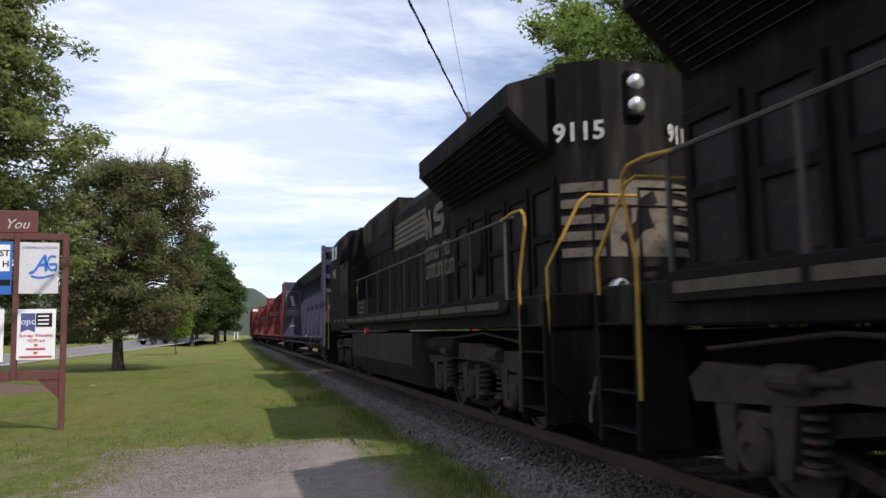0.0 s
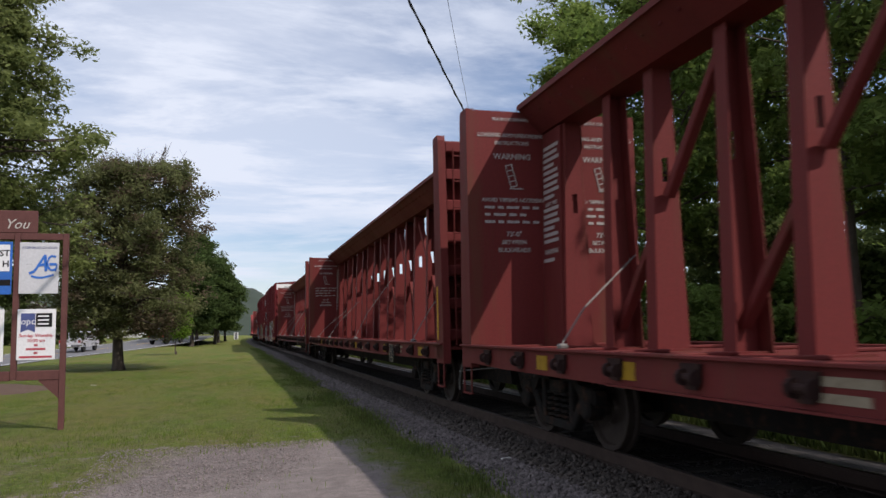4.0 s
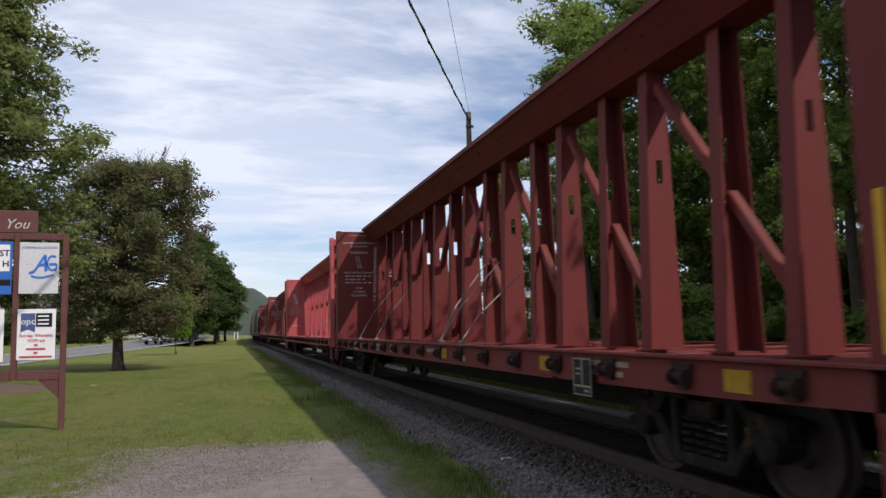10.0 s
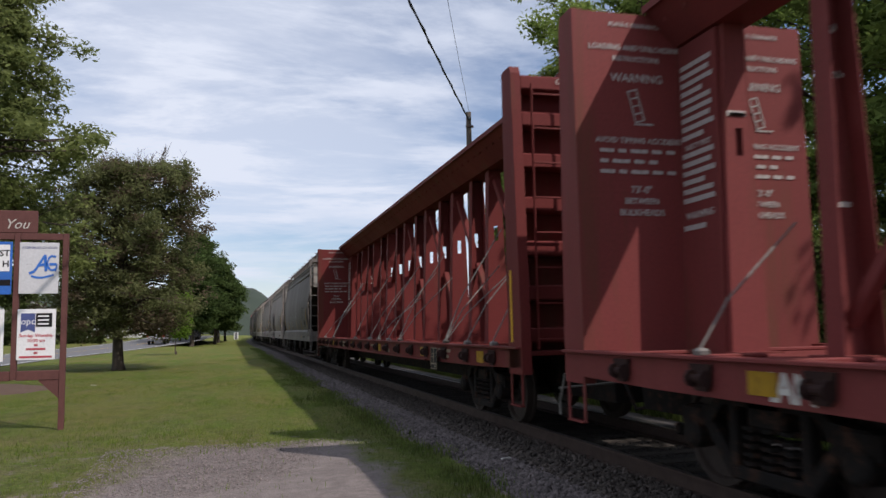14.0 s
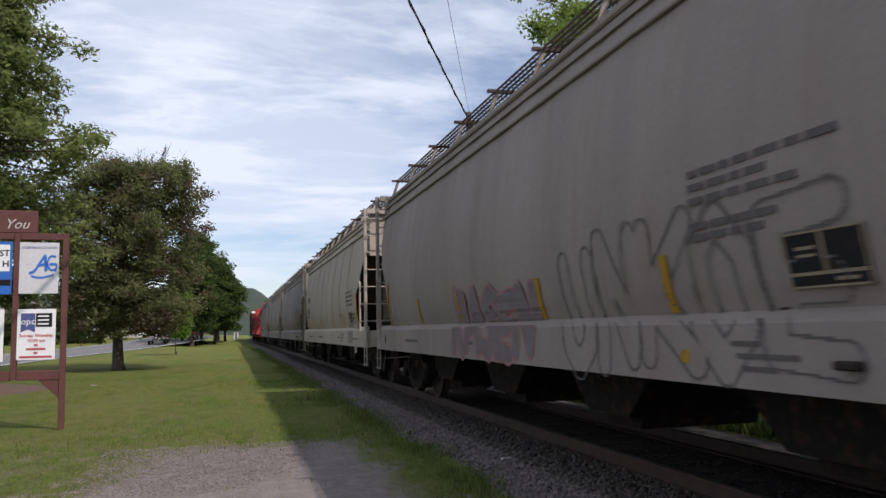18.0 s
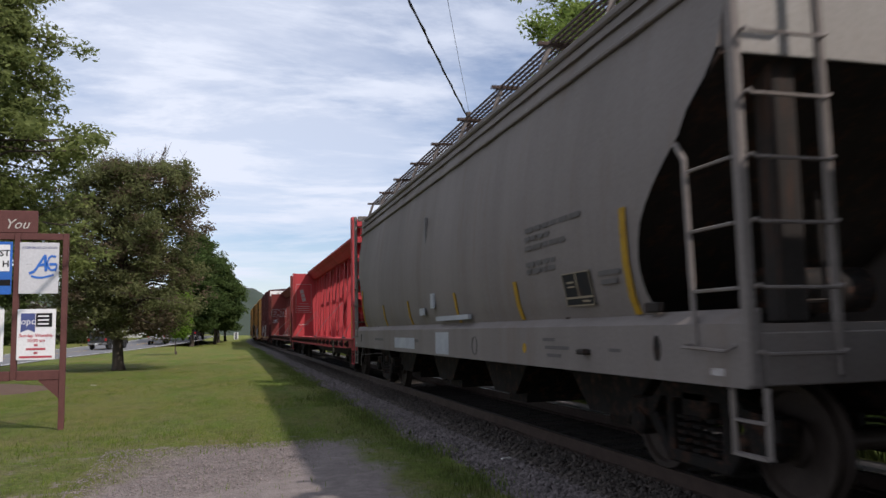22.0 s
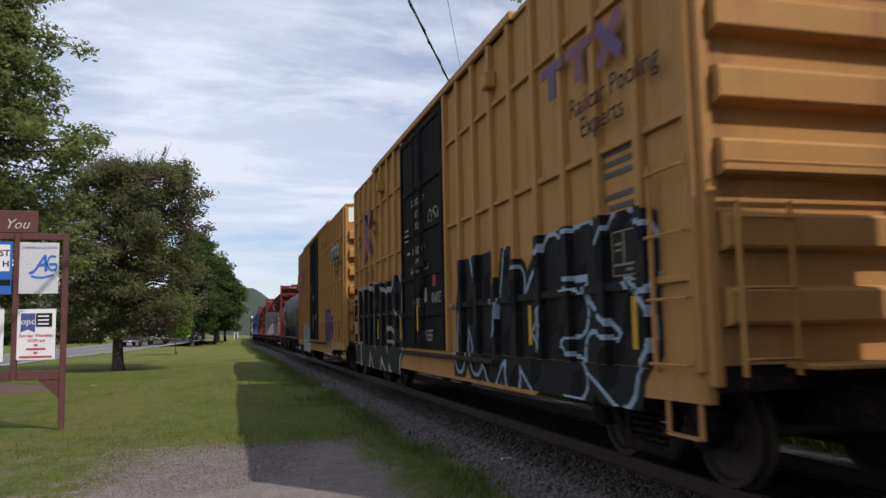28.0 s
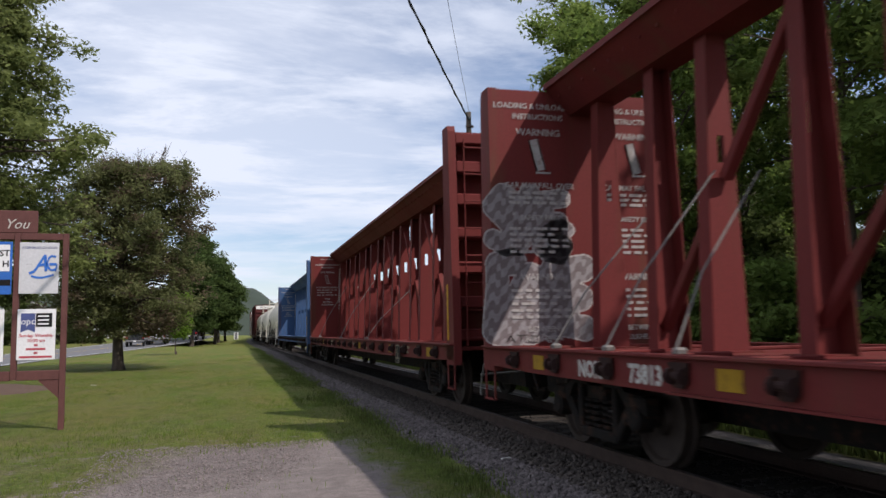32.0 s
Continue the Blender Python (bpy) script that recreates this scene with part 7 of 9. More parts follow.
# ---- ground ----
def ground_material():
    m = bpy.data.materials.new("lawn_and_gravel")
    m.use_nodes = True
    t = m.node_tree
    n, ln = t.nodes, t.links
    bsdf = n["Principled BSDF"]
    co = n.new("ShaderNodeTexCoord").outputs["Object"]

    def noise_at(scale, detail=5, rough=0.6, stretch=None):
        src = co
        if stretch:
            mp = n.new("ShaderNodeMapping")
            mp.inputs["Scale"].default_value = stretch
            ln.new(co, mp.inputs[0])
            src = mp.outputs[0]
        z = n.new("ShaderNodeTexNoise")
        z.inputs["Scale"].default_value, z.inputs["Detail"].default_value, z.inputs["Roughness"].default_value = scale, detail, rough
        ln.new(src, z.inputs["Vector"])
        return z.outputs["Fac"]

    def ma(op, a, b, clamp=False):
        x = n.new("ShaderNodeMath")
        x.operation, x.use_clamp = op, clamp
        for i, v in enumerate((a, b)):
            if isinstance(v, (int, float)):
                x.inputs[i].default_value = v
            else:
                ln.new(v, x.inputs[i])
        return x.outputs[0]

    def rng(v, lo, hi, a=0.0, b=1.0):
        r = n.new("ShaderNodeMapRange")
        for k, val in (("From Min", lo), ("From Max", hi), ("To Min", a), ("To Max", b)):
            r.inputs[k].default_value = val
        ln.new(v, r.inputs["Value"])
        return r.outputs[0]

    def mix(f, a, b):
        x = n.new("ShaderNodeMix")
        x.data_type = "RGBA"
        for sock, v in ((x.inputs[0], f), (x.inputs[6], a), (x.inputs[7], b)):
            if isinstance(v, tuple):
                sock.default_value = (*v, 1)
            elif isinstance(v, (int, float)):
                sock.default_value = v
            else:
                ln.new(v, sock)
        return x.outputs[2]

    sep = n.new("ShaderNodeSeparateXYZ")
    ln.new(co, sep.inputs[0])
    X, Y = sep.outputs[0], sep.outputs[1]
    grass = mix(rng(noise_at(0.30, 5, 0.6, (1.6, 0.5, 1)), 0.40, 0.60), (0.088, 0.150, 0.011), (0.165, 0.158, 0.034))
    grass = mix(rng(noise_at(0.9, 6, 0.65, (1.5, 0.7, 1)), 0.48, 0.66, 0, 0.7), grass, (0.185, 0.146, 0.070))
    dry = ma("MULTIPLY", rng(noise_at(1.3, 7, 0.7), 0.40, 0.62), ma("MULTIPLY", rng(Y, 11.0, 17.0, 0.85, 0.1), rng(X, -1.2, 0.6, 1.0, 0.25)))
    grass = mix(dry, grass, (0.185, 0.142, 0.092))
    grass = mix(rng(noise_at(1.7, 6, 0.7, (1.4, 0.7, 1)), 0.50, 0.60, 0, 0.6), grass, (0.066, 0.084, 0.014))
    grass = mix(rng(noise_at(5, 7, 0.75), 0.44, 0.62, 0, 0.5), grass, (0.060, 0.078, 0.016))
    grass = mix(rng(noise_at(14, 6, 0.75), 0.50, 0.64, 0, 0.8), grass, (0.215, 0.215, 0.075))
    grass = mix(rng(noise_at(70, 3), 0.4, 0.7, 0, 0.5), grass, (0.042, 0.055, 0.012))
    grass = mix(rng(noise_at(0.5, 3, 0.5, (2.2, 0.15, 1)), 0.5, 0.62, 0, 0.35), grass, (0.15, 0.15, 0.046))
    stone = mix(rng(noise_at(2.2, 6), 0.35, 0.65), (0.235, 0.198, 0.190), (0.160, 0.134, 0.130))
    stone = mix(rng(noise_at(7, 6, 0.75), 0.42, 0.66, 0, 0.75), stone, (0.095, 0.078, 0.070))
    stone = mix(rng(noise_at(45, 4, 0.7), 0.38, 0.66, 0, 0.75), stone, (0.12, 0.11, 0.105))
    stone = mix(rng(noise_at(120, 2), 0.55, 0.75, 0, 0.6), stone, (0.27, 0.25, 0.245))
    w = ma("SUBTRACT", noise_at(1.5, 7, 0.72), 0.5)
    w2 = ma("SUBTRACT", noise_at(0.8, 6, 0.7), 0.5)
    far = rng(ma("ADD", Y, ma("MULTIPLY", w, 2.6)), 11.05, 11.5, 1, 0)
    left = rng(ma("ADD", ma("SUBTRACT", X, ma("MULTIPLY", Y, 0.2)), ma("MULTIPLY", w2, 2.4)), -3.35, -2.9)
    right = rng(ma("ADD", X, ma("MULTIPLY", w, 1.2)), 1.5, 1.85, 1, 0)
    lot = ma("MULTIPLY", ma("MULTIPLY", far, left), right)
    bare = ma("MULTIPLY", rng(noise_at(2.6, 6, 0.7), 0.56, 0.64), rng(Y, 10.5, 14.0, 0.85, 0))
    bare2 = ma("MULTIPLY", rng(noise_at(0.9, 7, 0.75), 0.66, 0.70), rng(Y, 14, 24, 0.5, 0.0))
    lot = ma("MAXIMUM", lot, ma("MAXIMUM", bare, bare2))
    col = mix(lot, grass, stone)
    ln.new(col, bsdf.inputs["Base Color"])
    bsdf.inputs["Roughness"].default_value = 0.95
    bsdf.inputs["Specular IOR Level"].default_value = 0.15
    b = n.new("ShaderNodeBump")
    b.inputs["Strength"].default_value, b.inputs["Distance"].default_value = 0.9, 0.07
    ln.new(rng(lot, 0.0, 1.0, 0.9, 0.4), b.inputs["Strength"])
    ln.new(noise_at(38, 5, 0.7), b.inputs["Height"])
    ln.new(b.outputs[0], bsdf.inputs["Normal"])
    return m


def rise(y):
    """The road climbs gently away from the camera."""
    return 0.022 * min(50.0, max(0.0, y - 75.0))


def ground_geo():
    g = Geo()
    xs = [-1500, -300, -120, -60, -40] + [-30 + 1.0 * k for k in range(61)] + [40, 60, 120, 300, 1500]
    ys = [-600, -100, -30] + [-10 + 1.0 * k for k in range(71)] + [65 + 4 * k for k in range(17)] + [140, 180, 250, 400, 700, 2500]

    def z(x, y):
        h = 0.0
        if abs(x) < 35 and -12 < y < 65:
            h += 0.05 * (noise.noise(Vector((x * 0.35, y * 0.35, 0.3)))) + 0.02 * noise.noise(Vector((x * 1.3, y * 1.3, 5)))
        k = min(1.0, max(0.0, (-4.5 - x) / 3.0))
        h += rise(y) * k * k * (3 - 2 * k)
        if x > 2.0:
            h -= min(0.10, (x - 2.0) * 0.2)
        if x > 8:
            h -= min(0.5, (x - 8) * 0.06)
        return h
    vs = [(x, y, z(x, y)) for y in ys for x in xs]
    n = len(xs)
    fs = [(j * n + i, j * n + i + 1, (j + 1) * n + i + 1, (j + 1) * n + i) for j in range(len(ys) - 1) for i in range(n - 1)]
    return g.add(vs, fs)


ground = tagged(part("ground", ground_geo(), ground_material(), smooth=True), "mown green grass with a worn grey gravel patch", "ground", kind="structure")

MAT["ballast"] = material("ballast", (0.075, 0.064, 0.06), (0.048, 0.041, 0.039), rough=0.95, scale=6, amount=0.8, grain=45, bump=1.0, dirt=(0.07, 0.06, 0.055), dirt_amount=0.6)
MAT["stone"] = material("stone", (0.112, 0.095, 0.094), (0.056, 0.047, 0.047), rough=0.92, scale=9, grain=60, bump=0.3, random_value=0.55, island=True)
MAT["asphalt"] = material("asphalt", (0.13, 0.13, 0.135), (0.10, 0.10, 0.105), rough=0.9, scale=1.5, grain=80, bump=0.3)
MAT["line_paint"] = material("line_paint", (0.7, 0.7, 0.66), rough=0.7, scale=4)
MAT["blade"] = material("blade", (0.105, 0.165, 0.018), (0.160, 0.170, 0.040), rough=0.8, scale=0.6, grain=5, bump=0, random_value=0.25, island=True, translucent=0.35)
MAT["weed"] = material("weed", (0.075, 0.118, 0.018), (0.120, 0.120, 0.036), rough=0.8, scale=1.5, grain=5, bump=0, random_value=0.4, island=True, translucent=0.3)


def curve_x(y):
    u = max(0.0, y - 120.0)
    return u * u / 3600.0


def along(outline, ys):
    """A strip of a fixed cross-section that follows the track."""
    g = Geo()
    n = len(outline)
    vs = [(TRACK_X + curve_x(y) + u, y, v) for y in ys for u, v in outline]
    fs = [(j * n + i, j * n + (i + 1) % n, (j + 1) * n + (i + 1) % n, (j + 1) * n + i) for j in range(len(ys) - 1) for i in range(n)]
    fs += [tuple(range(n))[::-1], tuple(range((len(ys) - 1) * n, len(ys) * n))]
    return g.add(vs, fs)


LINE = [-60.0, 0.0, 60.0, 120.0] + [120.0 + 20 * k for k in range(1, 44)]
tagged(part("ballast_bed", along([(-2.45, -0.25), (2.9, -0.6), (2.7, -0.12), (1.65, 0.012), (-1.6, 0.012), (-2.35, -0.07)], LINE), "ballast"), "grey crushed stone ballast bed", "ballast", kind="structure")
# Near-black between the rails: oily grime plus the deep shade there, as colour.
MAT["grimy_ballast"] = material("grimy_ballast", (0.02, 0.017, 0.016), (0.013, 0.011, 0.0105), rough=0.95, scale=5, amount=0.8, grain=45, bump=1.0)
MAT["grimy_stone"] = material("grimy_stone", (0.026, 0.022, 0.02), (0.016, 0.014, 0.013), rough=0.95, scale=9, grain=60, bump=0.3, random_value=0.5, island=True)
tagged(part("track_bed", along([(-1.42, -0.1), (1.7, -0.1), (1.7, 0.017), (-1.42, 0.017)], LINE), "grimy_ballast"), "grimy ballast under the rails with the train's deep shade in its colour", "ballast", kind="structure")
RAIL = [(-0.07, 0.03), (0.07, 0.03), (0.07, 0.045), (0.012, 0.06), (0.012, 0.16), (0.036, 0.168), (0.036, 0.192), (0.028, 0.198), (-0.028, 0.198), (-0.036, 0.192), (-0.036, 0.168), (-0.012, 0.16), (-0.012, 0.06), (-0.07, 0.045)]
for s in (-1, 1):
    r = tagged(part("rail", along([(u + s * 0.7535, v) for u, v in RAIL], LINE), "rail_steel"), "rusty steel rail with a polished head", "rail", "running rails")
    part("rail_head", along([(s * 0.7535 + u, v) for u, v in ((-0.026, 0.1985), (0.026, 0.1985), (0.024, 0.2), (-0.024, 0.2))], LINE), "rail_head", r, "polished running surface")

# crossties, proud of the ballast
ties = thing("track_ties", "dark creosoted timber crossties in ballast", "crosstie", kind="structure")
for k in range(230):
    y = -12 + k * 0.54
    part("tie", lambda: Geo().box(-1.3, 1.3, -0.115, 0.115, -0.13, 0.032, 0.012), "tie_wood", ties, at=pose(TRACK_X + random.uniform(-0.03, 0.03), y, 0, 0, 0, random.uniform(-0.8, 0.8)), key="tie")


def scatter(name, pts, size, mat, label, category, seed, flat=0.7):
    """Crushed stones, each an uneven eight-faced lump, joined as one mesh."""
    rg = np.random.default_rng(seed)
    n = len(pts)
    base = np.array([(1, 0, 0), (-1, 0, 0), (0, 1, 0), (0, -1, 0), (0, 0, 1), (0, 0, -1)], float)
    tri = np.array([(0, 2, 4), (2, 1, 4), (1, 3, 4), (3, 0, 4), (2, 0, 5), (1, 2, 5), (3, 1, 5), (0, 3, 5)])
    sz = size * rg.uniform(0.45, 1.25, (n, 1, 1))
    v = base[None] * rg.uniform(0.6, 1.25, (n, 6, 1)) + rg.normal(0, 0.18, (n, 6, 3))
    a = rg.uniform(0, 6.283, n)
    rot = np.zeros((n, 3, 3))
    rot[:, 0, 0], rot[:, 0, 1], rot[:, 1, 0], rot[:, 1, 1], rot[:, 2, 2] = np.cos(a), -np.sin(a), np.sin(a), np.cos(a), flat
    v = np.einsum("nij,nkj->nki", rot, v) * sz + np.asarray(pts)[:, None, :]
    f = (tri[None] + 6 * np.arange(n)[:, None, None]).reshape(-1, 3)
    return tagged(part(name, fast_mesh(name, v.reshape(-1, 3), f), mat), label, category, kind="stuff")


def fast_mesh(name, v, f):
    me = bpy.data.meshes.new(name)
    k = f.shape[1]
    me.vertices.add(len(v)), me.loops.add(f.size), me.polygons.add(len(f))
    me.vertices.foreach_set("co", np.ascontiguousarray(v, dtype=np.float32).ravel())
    me.loops.foreach_set("vertex_index", np.ascontiguousarray(f, dtype=np.int32).ravel())
    me.polygons.foreach_set("loop_start", np.arange(0, f.size, k, dtype=np.int32))
    me.update(calc_edges=True)
    return me


rg = np.random.default_rng(3)
n = 30000
py = 5.5 + 60 * rg.random(n) ** 2.0
px_ = 2.48 + 0.97 * rg.random(n) ** 0.9
pz = np.clip((px_ - 2.45) / 0.75, 0, 1) * 0.082 - 0.065
scatter("ballast_stones", np.stack([px_, py, pz], 1), 0.034, "stone", "loose grey crushed ballast stones", "stones", 4)
# These stones carry the same mix of grime and painted shade.
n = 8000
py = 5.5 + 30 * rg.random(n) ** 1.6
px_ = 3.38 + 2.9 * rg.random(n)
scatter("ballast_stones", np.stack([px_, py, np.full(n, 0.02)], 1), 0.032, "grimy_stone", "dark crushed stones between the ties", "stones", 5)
MAT["dusty_stone"] = material("dusty_stone", (0.062, 0.050, 0.043), (0.036, 0.030, 0.027), rough=0.95, scale=9, grain=60, bump=0.3, random_value=0.5, island=True)
n = 14000
py = 5.2 + 45 * rg.random(n) ** 1.7
px_ = 3.22 + 0.8 * rg.random(n)
scatter("ballast_stones", np.stack([px_, py, 0.02 + 0.03 * rg.random(n)], 1), 0.034, "dusty_stone", "brown dusty stones along the rail", "stones", 14)
n = 20000
py = 5.0 + 6.6 * rg.random(n)
px_ = -1.6 + 3.6 * rg.random(n)
MAT["gravel_stone"] = material("gravel_stone", (0.215, 0.182, 0.174), (0.145, 0.122, 0.118), rough=0.92, scale=9, grain=60, bump=0.3, random_value=0.3, island=True)
scatter("gravel_stones", np.stack([px_, py, np.full(n, 0.002)], 1), 0.013, "gravel_stone", "fine loose grey gravel", "gravel", 6, 0.5)


def blades(name, px_, py, hmin, hmax, wide, mat, label, seed, lean=0.5):
    rg = np.random.default_rng(seed)
    n = len(px_)
    h = rg.uniform(hmin, hmax, n)
    a = rg.uniform(0, 6.283, n)
    b = rg.uniform(0, 6.283, n)
    w = wide * rg.uniform(0.6, 1.3, n)
    p0 = np.stack([px_ - np.cos(a) * w, py - np.sin(a) * w, np.full(n, -0.05)], 1)
    p1 = np.stack([px_ + np.cos(a) * w, py + np.sin(a) * w, np.full(n, -0.05)], 1)
    k = h * lean * rg.random(n)
    p2 = np.stack([px_ + np.cos(b) * k, py + np.sin(b) * k, h], 1)
    v = np.stack([p0, p1, p2], 1).reshape(-1, 3)
    return tagged(part(name, fast_mesh(name, v, np.arange(3 * n).reshape(-1, 3)), mat), label, "grass", kind="stuff")


n = 90000
py = 6.5 + 45 * rg.random(n) ** 1.7
px_ = -12 + 14.2 * rg.random(n)
keep = ~((py < 11.2 + rg.normal(0, 0.25, n)) & (px_ > -3.1 + 0.2 * py + rg.normal(0, 0.2, n)) & (px_ < 1.65 + rg.normal(0, 0.12, n)))
blades("grass", px_[keep], py[keep], 0.006, 0.036, 0.010, "blade", "short mown grass blades", 7)
n = 30000
py = 6.0 + 75 * rg.random(n) ** 1.7
px_ = 2.12 + 0.22 * rg.normal(0, 1, n) + 0.33 * np.sin(py * 1.9 + 2 * np.sin(py * 0.7)) * rg.random(n) + 0.25 * (rg.random(n) < 0.15)
blades("grass", px_, py, 0.005, 0.065, 0.010, "weed", "uneven longer weeds along the ballast edge", 8, 0.8)
n = 3500
py = 6.5 + 20 * rg.random(n) ** 1.5
px_ = -12 + 14.0 * rg.random(n)
k = rg.integers(0, n, 26000)
tx, ty = px_[k] + rg.normal(0, 0.05, 26000), py[k] + rg.normal(0, 0.05, 26000)
off = (ty < 10.8) & (tx > -3.1 + 0.2 * ty) & (tx < 1.6) & (rg.random(26000) < 0.86)
blades("grass", tx[~off], ty[~off], 0.02, 0.075, 0.007, "blade", "small uneven tufts of grass on the lawn", 17, 0.9)
n = 60000
py = 1 + 60 * rg.random(n) ** 1.3
px_ = 7.15 + 5.0 * rg.random(n) ** 1.3
blades("grass", px_, py, 0.1, 0.38, 0.016, "weed", "rank weeds beyond the track", 9, 0.9)

# road behind the trees
ROAD = [(-60, -12.0), (46, -11.9), (62, -11.3), (75, -10.2), (77.3, -9.57), (83.4, -7.99), (88.5, -6.76), (94.1, -5.5), (100.7, -4.4), (105.7, -3.56), (160.0, 0.09)]


def road_strip(off0, off1, z):
    g = Geo()
    pts = []
    for (y0, x0), (y1, x1) in zip(ROAD, ROAD[1:]):
        for k in range(4):
            pts.append((y0 + (y1 - y0) * k / 4, x0 + (x1 - x0) * k / 4))
    pts.append(ROAD[-1])
    for (y0, x0), (y1, x1) in zip(pts, pts[1:]):
        a, b = z + rise(y0), z + rise(y1)
        g.add([(x0 - off0, y0, a), (x1 - off0, y1, b), (x1 - off1, y1, b), (x0 - off1, y0, a)], [(0, 1, 2, 3)])
    return g


tagged(part("road", road_strip(0.0, 9.5, 0.035), "asphalt"), "grey asphalt road beyond the lawn", "road", kind="structure")
for o in (0.35, 9.0):
    tagged(part("road_line", road_strip(o, o + 0.14, 0.041), "line_paint"), "white painted road edge line", "road line", kind="structure")
part("road_line", road_strip(4.7, 4.82, 0.041), "yellow_paint")["kind"] = "structure"

# wooded ridge far down the line
MAT["far_hill"] = material("far_hill", (0.038, 0.052, 0.036), (0.026, 0.038, 0.030), rough=1.0, scale=0.02, grain=0.12, bump=0.0)


def ridge(x0, x1, y, depth):
    g = Geo()
    n, m = 260, 5
    vs = []
    for j in range(m):
        for i in range(n):
            x = x0 + (x1 - x0) * i / (n - 1)
            f = j / (m - 1)
            h = 9 + 28 * math.exp(-((max(x, 14) - 14) / 24) ** 2) - min(12, max(0, -40 - x) * 0.05) + 14 * math.exp(-((x - 420) / 200) ** 2)
            h += 2.5 * noise.noise(Vector((x * 0.05, 3.1, 2))) + 1.6 * noise.noise(Vector((x * 0.16, 1.1, 5)))
            vs.append((x, y + depth * f, h * math.sin(f * math.pi / 2) - 1))
    return g.add(vs, [(j * n + i, j * n + i + 1, (j + 1) * n + i + 1, (j + 1) * n + i) for j in range(m - 1) for i in range(n - 1)])


tagged(part("hill", ridge(-700, 900, 520, 100), "far_hill", smooth=True), "distant wooded ridge", "hill", kind="structure")


# ---- trees ----
MAT["bark"] = material("bark", (0.075, 0.058, 0.045), (0.045, 0.036, 0.03), rough=0.95, scale=5, grain=25, bump=0.6)


def leaf_mat(name, a, b):
    MAT[name] = material(name, a, b, rough=0.72, scale=0.5, amount=0.8, grain=3, bump=0, random_value=0.28, island=True, translucent=0.52, spec=0.08)


leaf_mat("leaf_dark", (0.07894, 0.1148, 0.03349), (0.1136, 0.1339, 0.04784))
leaf_mat("leaf_olive", (0.138, 0.1582, 0.0644), (0.1656, 0.1702, 0.0782))
leaf_mat("leaf_row", (0.0644, 0.1012, 0.02944), (0.08464, 0.1178, 0.03864))
leaf_mat("leaf_mid", (0.115, 0.178, 0.039), (0.160, 0.205, 0.056))
leaf_mat("leaf_maple", (0.1656, 0.2042, 0.0644), (0.1932, 0.219, 0.08096))
leaf_mat("leaf_dry", (0.135, 0.110, 0.070), (0.165, 0.125, 0.085))
leaf_mat("leaf_light", (0.185, 0.255, 0.06), (0.22, 0.28, 0.078))
leaf_mat("leaf_fresh", (0.1564, 0.2668, 0.0322), (0.1932, 0.2944, 0.0506))


